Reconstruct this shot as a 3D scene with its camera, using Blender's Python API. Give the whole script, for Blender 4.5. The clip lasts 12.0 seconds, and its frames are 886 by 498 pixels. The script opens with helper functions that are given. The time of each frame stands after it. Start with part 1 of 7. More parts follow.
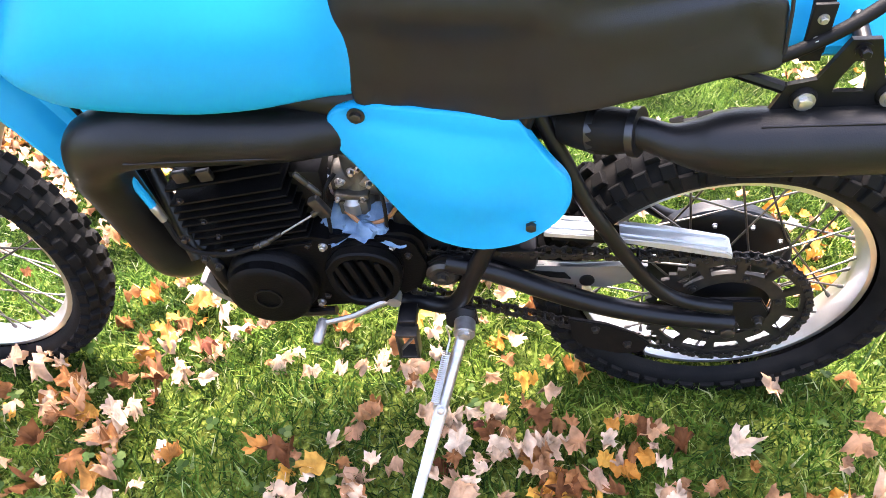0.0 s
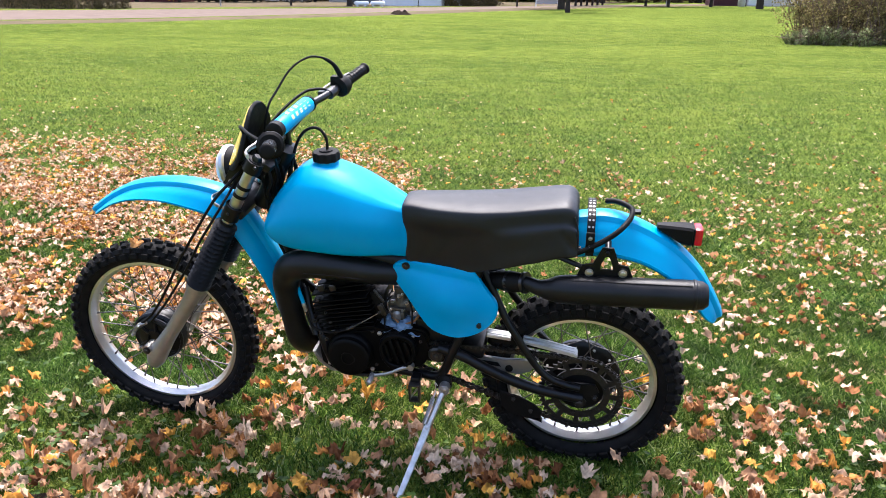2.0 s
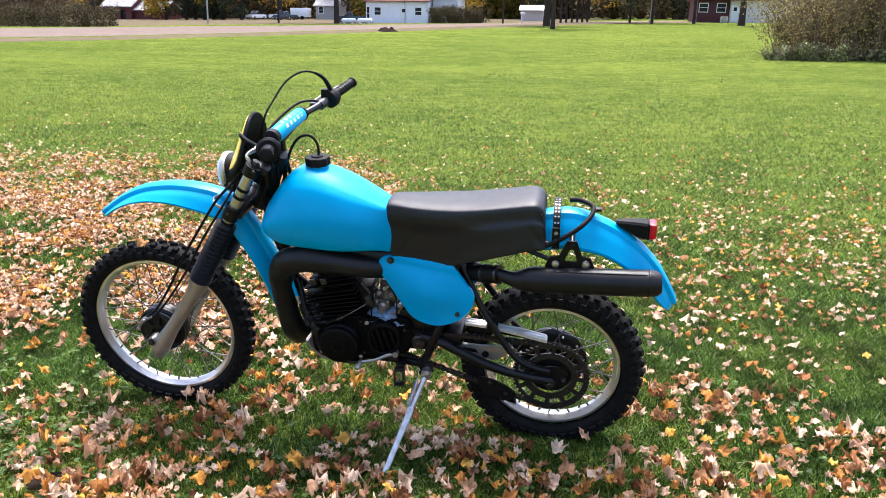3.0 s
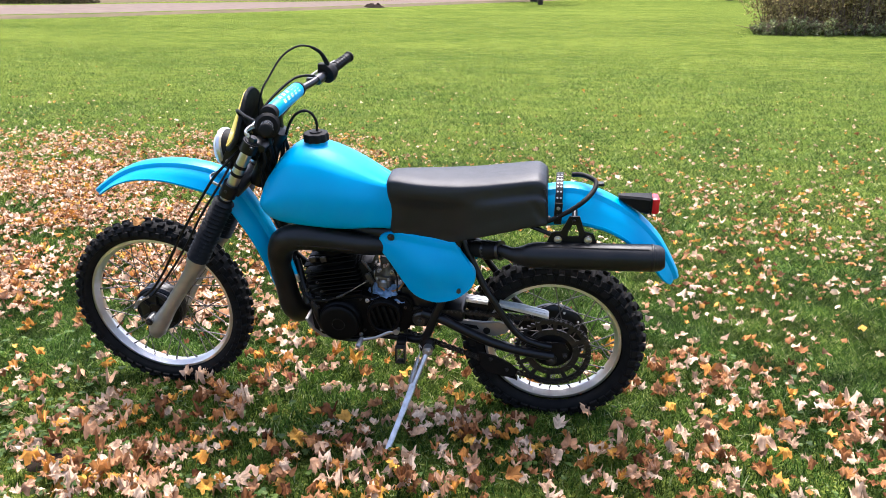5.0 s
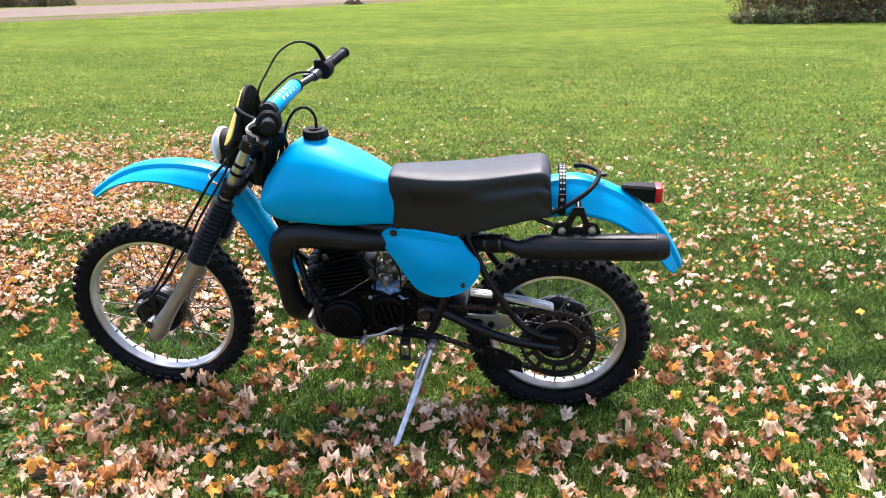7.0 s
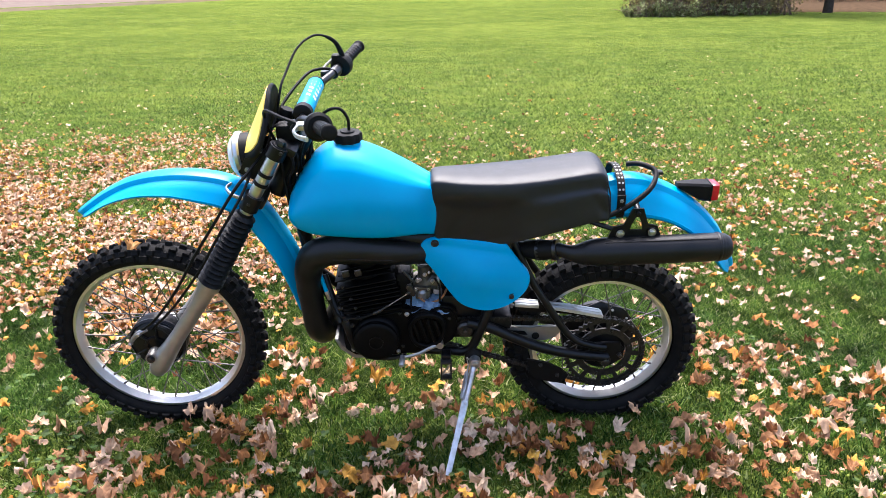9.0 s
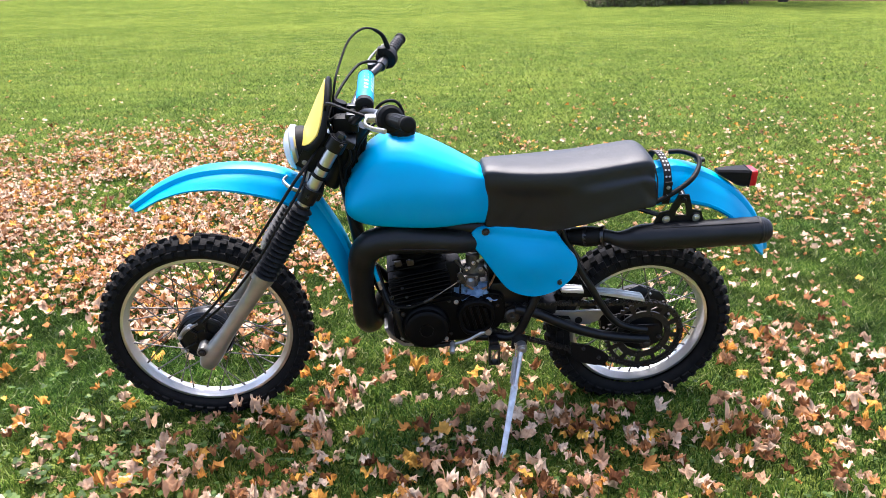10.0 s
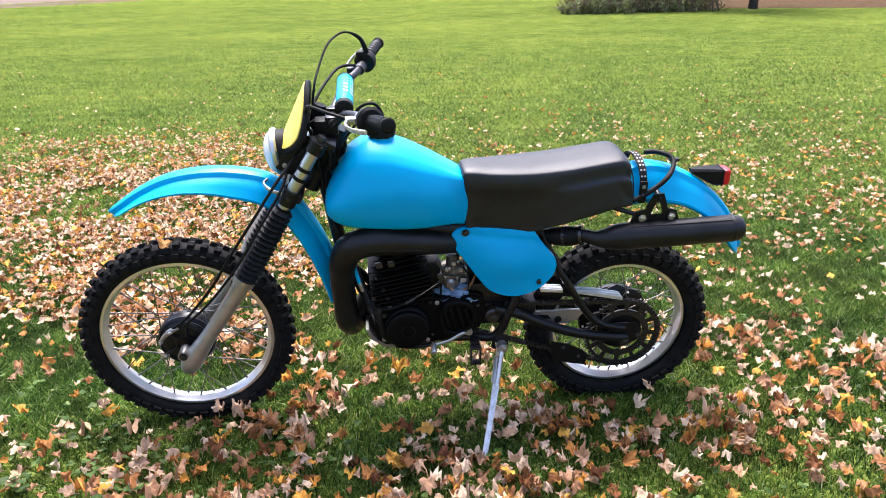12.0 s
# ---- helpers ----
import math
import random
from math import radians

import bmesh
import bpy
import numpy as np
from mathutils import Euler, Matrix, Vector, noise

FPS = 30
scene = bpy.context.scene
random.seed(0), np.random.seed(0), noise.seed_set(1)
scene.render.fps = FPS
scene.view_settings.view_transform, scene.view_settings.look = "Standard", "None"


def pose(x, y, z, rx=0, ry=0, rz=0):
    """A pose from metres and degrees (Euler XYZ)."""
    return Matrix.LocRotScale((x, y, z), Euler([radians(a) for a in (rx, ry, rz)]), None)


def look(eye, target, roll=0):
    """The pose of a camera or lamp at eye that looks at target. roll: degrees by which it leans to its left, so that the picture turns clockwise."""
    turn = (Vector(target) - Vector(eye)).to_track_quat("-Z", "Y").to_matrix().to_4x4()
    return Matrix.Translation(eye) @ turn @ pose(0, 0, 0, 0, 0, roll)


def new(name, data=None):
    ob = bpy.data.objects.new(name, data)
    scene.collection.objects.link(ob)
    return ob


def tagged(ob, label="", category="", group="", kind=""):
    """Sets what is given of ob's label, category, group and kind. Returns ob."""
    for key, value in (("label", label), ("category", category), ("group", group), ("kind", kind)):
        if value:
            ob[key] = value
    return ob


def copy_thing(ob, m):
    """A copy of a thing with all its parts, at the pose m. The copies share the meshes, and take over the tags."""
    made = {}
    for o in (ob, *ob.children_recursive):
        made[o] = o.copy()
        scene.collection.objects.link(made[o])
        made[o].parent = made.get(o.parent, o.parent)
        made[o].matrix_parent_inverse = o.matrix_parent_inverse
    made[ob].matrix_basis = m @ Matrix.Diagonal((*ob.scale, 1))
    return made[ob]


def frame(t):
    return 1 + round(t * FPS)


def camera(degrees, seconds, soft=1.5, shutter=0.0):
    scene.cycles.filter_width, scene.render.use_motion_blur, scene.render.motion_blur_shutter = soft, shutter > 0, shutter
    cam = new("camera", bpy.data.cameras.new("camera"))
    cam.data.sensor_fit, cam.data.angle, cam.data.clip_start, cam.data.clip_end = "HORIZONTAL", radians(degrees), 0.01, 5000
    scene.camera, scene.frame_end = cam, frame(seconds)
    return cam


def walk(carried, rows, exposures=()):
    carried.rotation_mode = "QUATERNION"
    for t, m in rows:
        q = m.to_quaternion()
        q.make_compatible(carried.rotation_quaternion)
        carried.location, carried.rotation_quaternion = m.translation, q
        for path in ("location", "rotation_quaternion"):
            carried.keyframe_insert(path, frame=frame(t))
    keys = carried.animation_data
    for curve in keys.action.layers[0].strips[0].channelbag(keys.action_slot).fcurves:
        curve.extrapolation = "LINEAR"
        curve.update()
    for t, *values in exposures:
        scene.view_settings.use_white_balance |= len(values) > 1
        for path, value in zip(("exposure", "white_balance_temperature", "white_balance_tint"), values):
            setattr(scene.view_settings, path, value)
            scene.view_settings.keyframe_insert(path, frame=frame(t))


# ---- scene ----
cam = camera(60.6, 12.0, soft=0.6)
PATH = [
    (0, (0.406, -1.014, 1.106), (0.164, 0.522, -0.152), -5.4),
    (0.5, (0.561, -1.364, 1.269), (0.263, 0.345, 0.275), -3.1),
    (1, (0.678, -1.679, 1.337), (0.332, 0.119, 0.534), -1.0),
    (1.5, (0.621, -2.015, 1.323), (0.26, -0.165, 0.652), 0.2),
    (2, (0.661, -2.234, 1.36), (0.321, -0.359, 0.754), 0.7),
    (2.5, (0.738, -2.415, 1.349), (0.416, -0.527, 0.772), 0.7),
    (3, (0.726, -2.462, 1.368), (0.414, -0.569, 0.801), 0.6),
    (5, (0.684, -2.451, 1.357), (0.405, -0.571, 0.735), 0.4),
    (5.5, (0.671, -2.458, 1.356), (0.394, -0.578, 0.731), 0.1),
    (6, (0.668, -2.463, 1.356), (0.392, -0.583, 0.73), -0.3),
    (6.5, (0.67, -2.454, 1.35), (0.402, -0.575, 0.721), -0.6),
    (8.5, (0.265, -2.388, 1.349), (0.216, -0.495, 0.705), -0.4),
    (9, (0.171, -2.275, 1.336), (0.195, -0.383, 0.688), -0.7),
    (9.5, (0.062, -2.259, 1.345), (0.147, -0.372, 0.687), -0.9),
    (10, (-0.097, -2.311, 1.349), (0.027, -0.431, 0.677), -0.8),
    (10.5, (-0.153, -2.333, 1.342), (0.001, -0.457, 0.666), -0.7),
    (11, (-0.146, -2.346, 1.341), (0.029, -0.47, 0.67), -0.4),
    (11.5, (-0.116, -2.348, 1.343), (0.067, -0.47, 0.682), -0.6),
    (12, (-0.107, -2.337, 1.338), (0.076, -0.456, 0.684), -0.9),
]
walk(cam, [(t, look(eye, target, roll)) for t, eye, target, roll in PATH],
     [(0, 3.25, 6500, 20), (0.5, 2.50, 6250, 19), (1.0, 2.01, 6230, 19), (1.5, 1.80, 5980, 15), (2.5, 1.72, 5940, 15), (5.0, 1.72, 5920, 15), (9.0, 1.80, 5920, 15), (12.0, 1.81, 5940, 16)])

# ---- sky, sun, exposure ----
SUN_ELEVATION, SUN_AZIMUTH = 68.0, -4.0   # azimuth: degrees from +y towards +x
world = bpy.data.worlds.new("sky")
scene.world = world
world.use_nodes = True
sky = world.node_tree.nodes.new("ShaderNodeTexSky")
sky.sky_type, sky.sun_disc = "NISHITA", False
sky.sun_elevation, sky.sun_rotation = radians(SUN_ELEVATION), radians(SUN_AZIMUTH)
sky.air_density, sky.dust_density = 1.0, 5.0
world.node_tree.links.new(sky.outputs[0], world.node_tree.nodes["Background"].inputs[0])
world.node_tree.nodes["Background"].inputs[1].default_value = 0.15
sun_data = bpy.data.lights.new("sun", "SUN")
sun_data.energy, sun_data.angle, sun_data.color = 2.15, radians(24.0), (1.0, 0.95, 0.88)
sun = new("sun", sun_data)
_e, _a = radians(SUN_ELEVATION), radians(SUN_AZIMUTH)
sun.matrix_world = look((math.sin(_a) * math.cos(_e) * 20, math.cos(_a) * math.cos(_e) * 20, math.sin(_e) * 20), (0, 0, 0))


# ---- materials ----
def material(name, base, rough=0.5, metal=0.0, other=None, scale=30.0, mix=0.35, bump=0.0, bump_scale=200.0, rand=None,
             rough_var=0.1, spec=0.5, coat=0.0, transmission=0.0, detail=4.0):
    """A surface with a base colour, a second colour blended in by noise, uneven gloss and fine relief. rand: 'object' or 'island' varies the value piece by piece."""
    m = bpy.data.materials.new(name)
    m.use_nodes = True
    nt = m.node_tree
    b = nt.nodes["Principled BSDF"]
    co = nt.nodes.new("ShaderNodeTexCoord")
    n1 = nt.nodes.new("ShaderNodeTexNoise")
    n1.inputs["Scale"].default_value, n1.inputs["Detail"].default_value = scale, detail
    nt.links.new(co.outputs["Object"], n1.inputs["Vector"])
    ramp = nt.nodes.new("ShaderNodeValToRGB")
    ramp.color_ramp.elements[0].position, ramp.color_ramp.elements[1].position = 0.35, 0.68
    nt.links.new(n1.outputs["Fac"], ramp.inputs["Fac"])
    mx = nt.nodes.new("ShaderNodeMix")
    mx.data_type = "RGBA"
    o = other or tuple(c * 0.7 for c in base)
    mx.inputs[6].default_value, mx.inputs[7].default_value = (*base, 1), (*[base[i] * (1 - mix) + o[i] * mix for i in range(3)], 1)
    nt.links.new(ramp.outputs["Color"], mx.inputs[0])
    col = mx.outputs[2]
    if rand:
        r = nt.nodes.new("ShaderNodeObjectInfo").outputs["Random"] if rand == "object" else nt.nodes.new("ShaderNodeNewGeometry").outputs["Random Per Island"]
        hsv = nt.nodes.new("ShaderNodeHueSaturation")
        mr = nt.nodes.new("ShaderNodeMapRange")
        mr.inputs["To Min"].default_value, mr.inputs["To Max"].default_value = 0.65, 1.3
        nt.links.new(r, mr.inputs["Value"])
        nt.links.new(mr.outputs[0], hsv.inputs["Value"])
        nt.links.new(col, hsv.inputs["Color"])
        col = hsv.outputs["Color"]
    nt.links.new(col, b.inputs["Base Color"])
    n2 = nt.nodes.new("ShaderNodeTexNoise")
    n2.inputs["Scale"].default_value, n2.inputs["Detail"].default_value = bump_scale, 3
    nt.links.new(co.outputs["Object"], n2.inputs["Vector"])
    mr2 = nt.nodes.new("ShaderNodeMapRange")
    mr2.inputs["To Min"].default_value, mr2.inputs["To Max"].default_value = max(0.02, rough - rough_var), min(1, rough + rough_var)
    nt.links.new(n1.outputs["Fac"], mr2.inputs["Value"])
    nt.links.new(mr2.outputs[0], b.inputs["Roughness"])
    b.inputs["Metallic"].default_value = metal
    b.inputs["Coat Weight"].default_value = coat
    b.inputs["Specular IOR Level"].default_value = spec
    b.inputs["Transmission Weight"].default_value = transmission
    if bump:
        bp = nt.nodes.new("ShaderNodeBump")
        bp.inputs["Strength"].default_value, bp.inputs["Distance"].default_value = bump, 0.002
        nt.links.new(n2.outputs["Fac"], bp.inputs["Height"])
        nt.links.new(bp.outputs[0], b.inputs["Normal"])
    return m


BLUE = material("blue_plastic", (0.0, 0.280, 0.53), 0.36, 0, (0.0, 0.330, 0.60), 5, 0.8, 0.04, 60, rough_var=0.08, spec=0.20, detail=6)
VINYL = material("black_vinyl", (0.0062, 0.0062, 0.0070), 0.46, 0, (0.010, 0.010, 0.011), 25, 0.6, 0.22, 900, spec=0.37)
RUBBER = material("tyre_rubber", (0.0042, 0.0040, 0.0040), 0.72, 0, (0.018, 0.016, 0.014), 26, 0.5, 0.3, 300, spec=0.12, detail=8)
BLACK = material("black_paint", (0.0038, 0.0038, 0.0042), 0.34, 0, (0.010, 0.009, 0.009), 30, 0.5, 0.1, 300, spec=0.24)
PIPE = material("black_heat_paint", (0.0052, 0.0050, 0.0049), 0.40, 0, (0.016, 0.0142, 0.0132), 14, 0.45, 0.15, 500, spec=0.26)
ENGINE = material("black_cast_alloy", (0.0014, 0.0014, 0.0015), 0.5, 0, (0.0045, 0.004, 0.0038), 35, 0.5, 0.35, 350, spec=0.10)
GAITER = material("gaiter_rubber", (0.0056, 0.0050, 0.0045), 0.5, 0, None, 40, 0.4, 0.15, 500, spec=0.24)
BLACKP = material("black_plastic", (0.0062, 0.0054, 0.0046), 0.55, 0, None, 40, 0.4, 0.15, 500, spec=0.14)
ALU = material("brushed_aluminium", (0.66, 0.66, 0.65), 0.45, 0.75, (0.45, 0.43, 0.40), 22, 0.5, 0.12, 350)
RIM = material("dull_aluminium_rim", (0.70, 0.70, 0.70), 0.34, 0.95, (0.46, 0.45, 0.43), 14, 0.5, 0.1, 300)
CAST = material("cast_fork_aluminium", (0.38, 0.365, 0.34), 0.40, 0.8, (0.24, 0.225, 0.20), 18, 0.5, 0.2, 250)
CHROME = material("chrome", (0.56, 0.56, 0.56), 0.33, 1.0, (0.35, 0.33, 0.30), 30, 0.5, 0.05, 300)
STEEL = material("zinc_steel", (0.55, 0.54, 0.53), 0.35, 0.9, (0.30, 0.27, 0.23), 60, 0.6, 0.2, 300)
SPOKE = material("dull_spoke_steel", (0.13, 0.12, 0.11), 0.4, 0.9, (0.10, 0.08, 0.06), 60, 0.6)
CHAIN = material("oily_chain", (0.035, 0.033, 0.03), 0.4, 0.7, (0.07, 0.06, 0.05), 80, 0.6)
YELLOW = material("yellow_plate", (0.85, 0.62, 0.10), 0.4, 0, (0.80, 0.55, 0.09), 12, 0.5)
YPRINT = material("pale_yellow_print", (0.72, 0.68, 0.40), 0.5)
WHITEP = material("white_print", (0.75, 0.76, 0.76), 0.5)
RED = material("red_lens", (0.62, 0.010, 0.018), 0.2, 0, (0.5, 0.01, 0.015), 20, 0.5, transmission=0.15)
LENS = material("headlight_glass", (0.80, 0.83, 0.86), 0.18, 0, (0.70, 0.73, 0.77), 20, 0.5, transmission=0.12)
BRASSY = material("carburettor_alloy", (0.13, 0.12, 0.105), 0.5, 0.7, (0.07, 0.055, 0.04), 40, 0.6, 0.2, 300)
DARKBAR = material("dark_steel_bar", (0.055, 0.055, 0.058), 0.35, 0.9, (0.05, 0.048, 0.046), 40, 0.5)
CLOTH = material("blue_cloth", (0.20, 0.34, 0.52), 0.9, 0, (0.42, 0.55, 0.68), 45, 0.7, 0.5, 900)
COPPER = material("copper_hose", (0.35, 0.16, 0.06), 0.4, 0.2)


# ---- mesh helpers ----
def part(name, bm, mat, parent=None, label="", smooth=True, angle=40):
    """Links a bmesh as one mesh object, under a thing or a part."""
    bmesh.ops.recalc_face_normals(bm, faces=bm.faces)
    me = bpy.data.meshes.new(name)
    if smooth:
        for f in bm.faces:
            f.smooth = True
        for e in bm.edges:
            if len(e.link_faces) == 2 and e.calc_face_angle(0) > radians(angle):
                e.smooth = False
    bm.to_mesh(me)
    bm.free()
    me.materials.append(mat)
    ob = new(name, me)
    if parent is not None:
        ob.parent = parent
    if label:
        ob["label"] = label
    return ob


def spline(pts, n=6):
    """Points on a smooth line through pts (tuples of any length)."""
    p = [np.array(q, float) for q in pts]
    p = [2 * p[0] - p[1]] + p + [2 * p[-1] - p[-2]]
    out = []
    for i in range(1, len(p) - 2):
        for k in range(n):
            t = k / n
            a, b, c, d = p[i - 1:i + 3]
            out.append(0.5 * (2 * b + (c - a) * t + (2 * a - 5 * b + 4 * c - d) * t * t + (3 * b - a - 3 * c + d) * t ** 3))
    out.append(p[-2])
    return out


def loft(bm, rings, closed=True, caps=True):
    """Skins rings of equal length; returns nothing."""
    vs = [[bm.verts.new(tuple(q)) for q in r] for r in rings]
    for a, b in zip(vs, vs[1:]):
        n = len(a)
        for i in range(n if closed else n - 1):
            j = (i + 1) % n
            bm.faces.new((a[i], a[j], b[j], b[i]))
    if caps and closed:
        bm.faces.new(list(reversed(vs[0])))
        bm.faces.new(vs[-1])


def tube(bm, pts, r, seg=10, caps=True, smooth_n=6, flat=1.0):
    """A round tube along points; r one radius, or one for each point. flat: squeezes the section across y."""
    if not hasattr(r, "__len__"):
        r = [r] * len(pts)
    p4 = spline([(*p, q) for p, q in zip(pts, r)], smooth_n) if smooth_n > 1 and len(pts) > 2 else [np.array((*p, q), float) for p, q in zip(pts, r)]
    c = [Vector(q[:3]) for q in p4]
    rings = []
    up = None
    for i, q in enumerate(c):
        t = (c[min(i + 1, len(c) - 1)] - c[max(i - 1, 0)]).normalized()
        if up is None:
            up = Vector((0, 0, 1)) if abs(t.z) < 0.9 else Vector((0, 1, 0))
        up = (up - t * up.dot(t)).normalized()
        side = t.cross(up)
        rings.append([q + (up * math.cos(2 * math.pi * k / seg) + side * math.sin(2 * math.pi * k / seg) * flat) * p4[i][3] for k in range(seg)])
    loft(bm, rings, caps=caps)


def lathe(bm, profile, centre=(0, 0, 0), seg=48, axis="Y"):
    """Revolves (radius, along) pairs round an axis through centre; a closed profile makes a ring."""
    rings = []
    for k in range(seg):
        a = 2 * math.pi * k / seg
        ring = []
        for r, s in profile:
            u, v = r * math.cos(a), r * math.sin(a)
            p = {"Y": (u, s, v), "X": (s, u, v), "Z": (u, v, s)}[axis]
            ring.append(Vector(p) + Vector(centre))
        rings.append(ring)
    vs = [[bm.verts.new(q) for q in r] for r in rings]
    n = len(profile)
    for k in range(seg):
        a, b = vs[k], vs[(k + 1) % seg]
        for i in range(n - 1):
            bm.faces.new((a[i], a[i + 1], b[i + 1], b[i]))
    return vs


def disc(bm, profile, p0, p1, seg=24):
    """A turned solid from p0 towards p1: (radius, share of the way) pairs, closed at both ends."""
    p0, p1 = Vector(p0), Vector(p1)
    t = (p1 - p0).normalized()
    up = Vector((0, 0, 1)) if abs(t.z) < 0.9 else Vector((1, 0, 0))
    up = (up - t * up.dot(t)).normalized()
    side = t.cross(up)
    loft(bm, [[p0 + (p1 - p0) * s + (up * math.cos(2 * math.pi * k / seg) + side * math.sin(2 * math.pi * k / seg)) * r for k in range(seg)] for r, s in profile])


def rod(bm, p0, p1, r, seg=10, r1=None):
    disc(bm, [(r, 0), (r if r1 is None else r1, 1)], p0, p1, seg)


def block(bm, centre, size, bevel=0.003, m=None):
    """A box with worn edges."""
    v = bmesh.ops.create_cube(bm, size=1.0)["verts"]
    mm = Matrix.Translation(centre) @ (m or Matrix.Identity(4)) @ Matrix.Diagonal((*size, 1))
    bmesh.ops.transform(bm, matrix=mm, verts=v)
    if bevel:
        es = list({e for q in v for e in q.link_edges})
        bmesh.ops.bevel(bm, geom=es, offset=bevel, segments=2, affect="EDGES", profile=0.5)


def plate(bm, outline, y0, y1, bevel=0.0):
    """An upright plate from an (x, z) outline, from y0 to y1."""
    a = [bm.verts.new((x, y0, z)) for x, z in outline]
    b = [bm.verts.new((x, y1, z)) for x, z in outline]
    n = len(a)
    fs = [bm.faces.new(a), bm.faces.new(list(reversed(b)))]
    for i in range(n):
        bm.faces.new((a[i], b[i], b[(i + 1) % n], a[(i + 1) % n]))
    if bevel:
        es = [e for f in fs for e in f.edges]
        bmesh.ops.bevel(bm, geom=es, offset=bevel, segments=2, affect="EDGES")


def bolt(name, p, parent, r=0.008, length=0.012, d=(0, -1, 0), mat=None):
    bm = bmesh.new()
    p, d = Vector(p), Vector(d)
    disc(bm, [(r * 1.5, 0), (r * 1.5, 0.2)], p, p + d * length, 14)
    disc(bm, [(r, 0.2), (r, 0.9), (r * 0.8, 1.0)], p, p + d * length, 6)
    return part(name, bm, mat or STEEL, parent, "steel bolt head")


# ---- the motorcycle: built upright, front towards -x, left side towards -y, then leaned on its stand ----
motorcycle = tagged(new("motorcycle"), "blue and black enduro motorcycle leaning on its side stand", "motorcycle")
motorcycle.matrix_world = pose(0, 0.013, -0.046, 9.0, 0, 0)
FRONT, REAR = (-0.71, 0.008, 0.342), (0.708, 0.018, 0.293)


def knob_mesh():
    """One tapered tread block of unit size, standing on its base."""
    bm = bmesh.new()
    q = [bm.verts.new((u * k / 2, v * k / 2, s)) for s, k in ((-0.3, 1.0), (0.82, 0.90), (1.0, 0.78)) for u, v in ((-1, -1), (1, -1), (1, 1), (-1, 1))]
    bm.faces.new(q[8:12])
    for r in (0, 4):
        for i in range(4):
            j = (i + 1) % 4
            bm.faces.new((q[r + i], q[r + j], q[r + 4 + j], q[r + 4 + i]))
    me = bpy.data.meshes.new("tread_block")
    bm.to_mesh(me)
    bm.free()
    me.materials.append(RUBBER)
    return me


KNOB = knob_mesh()


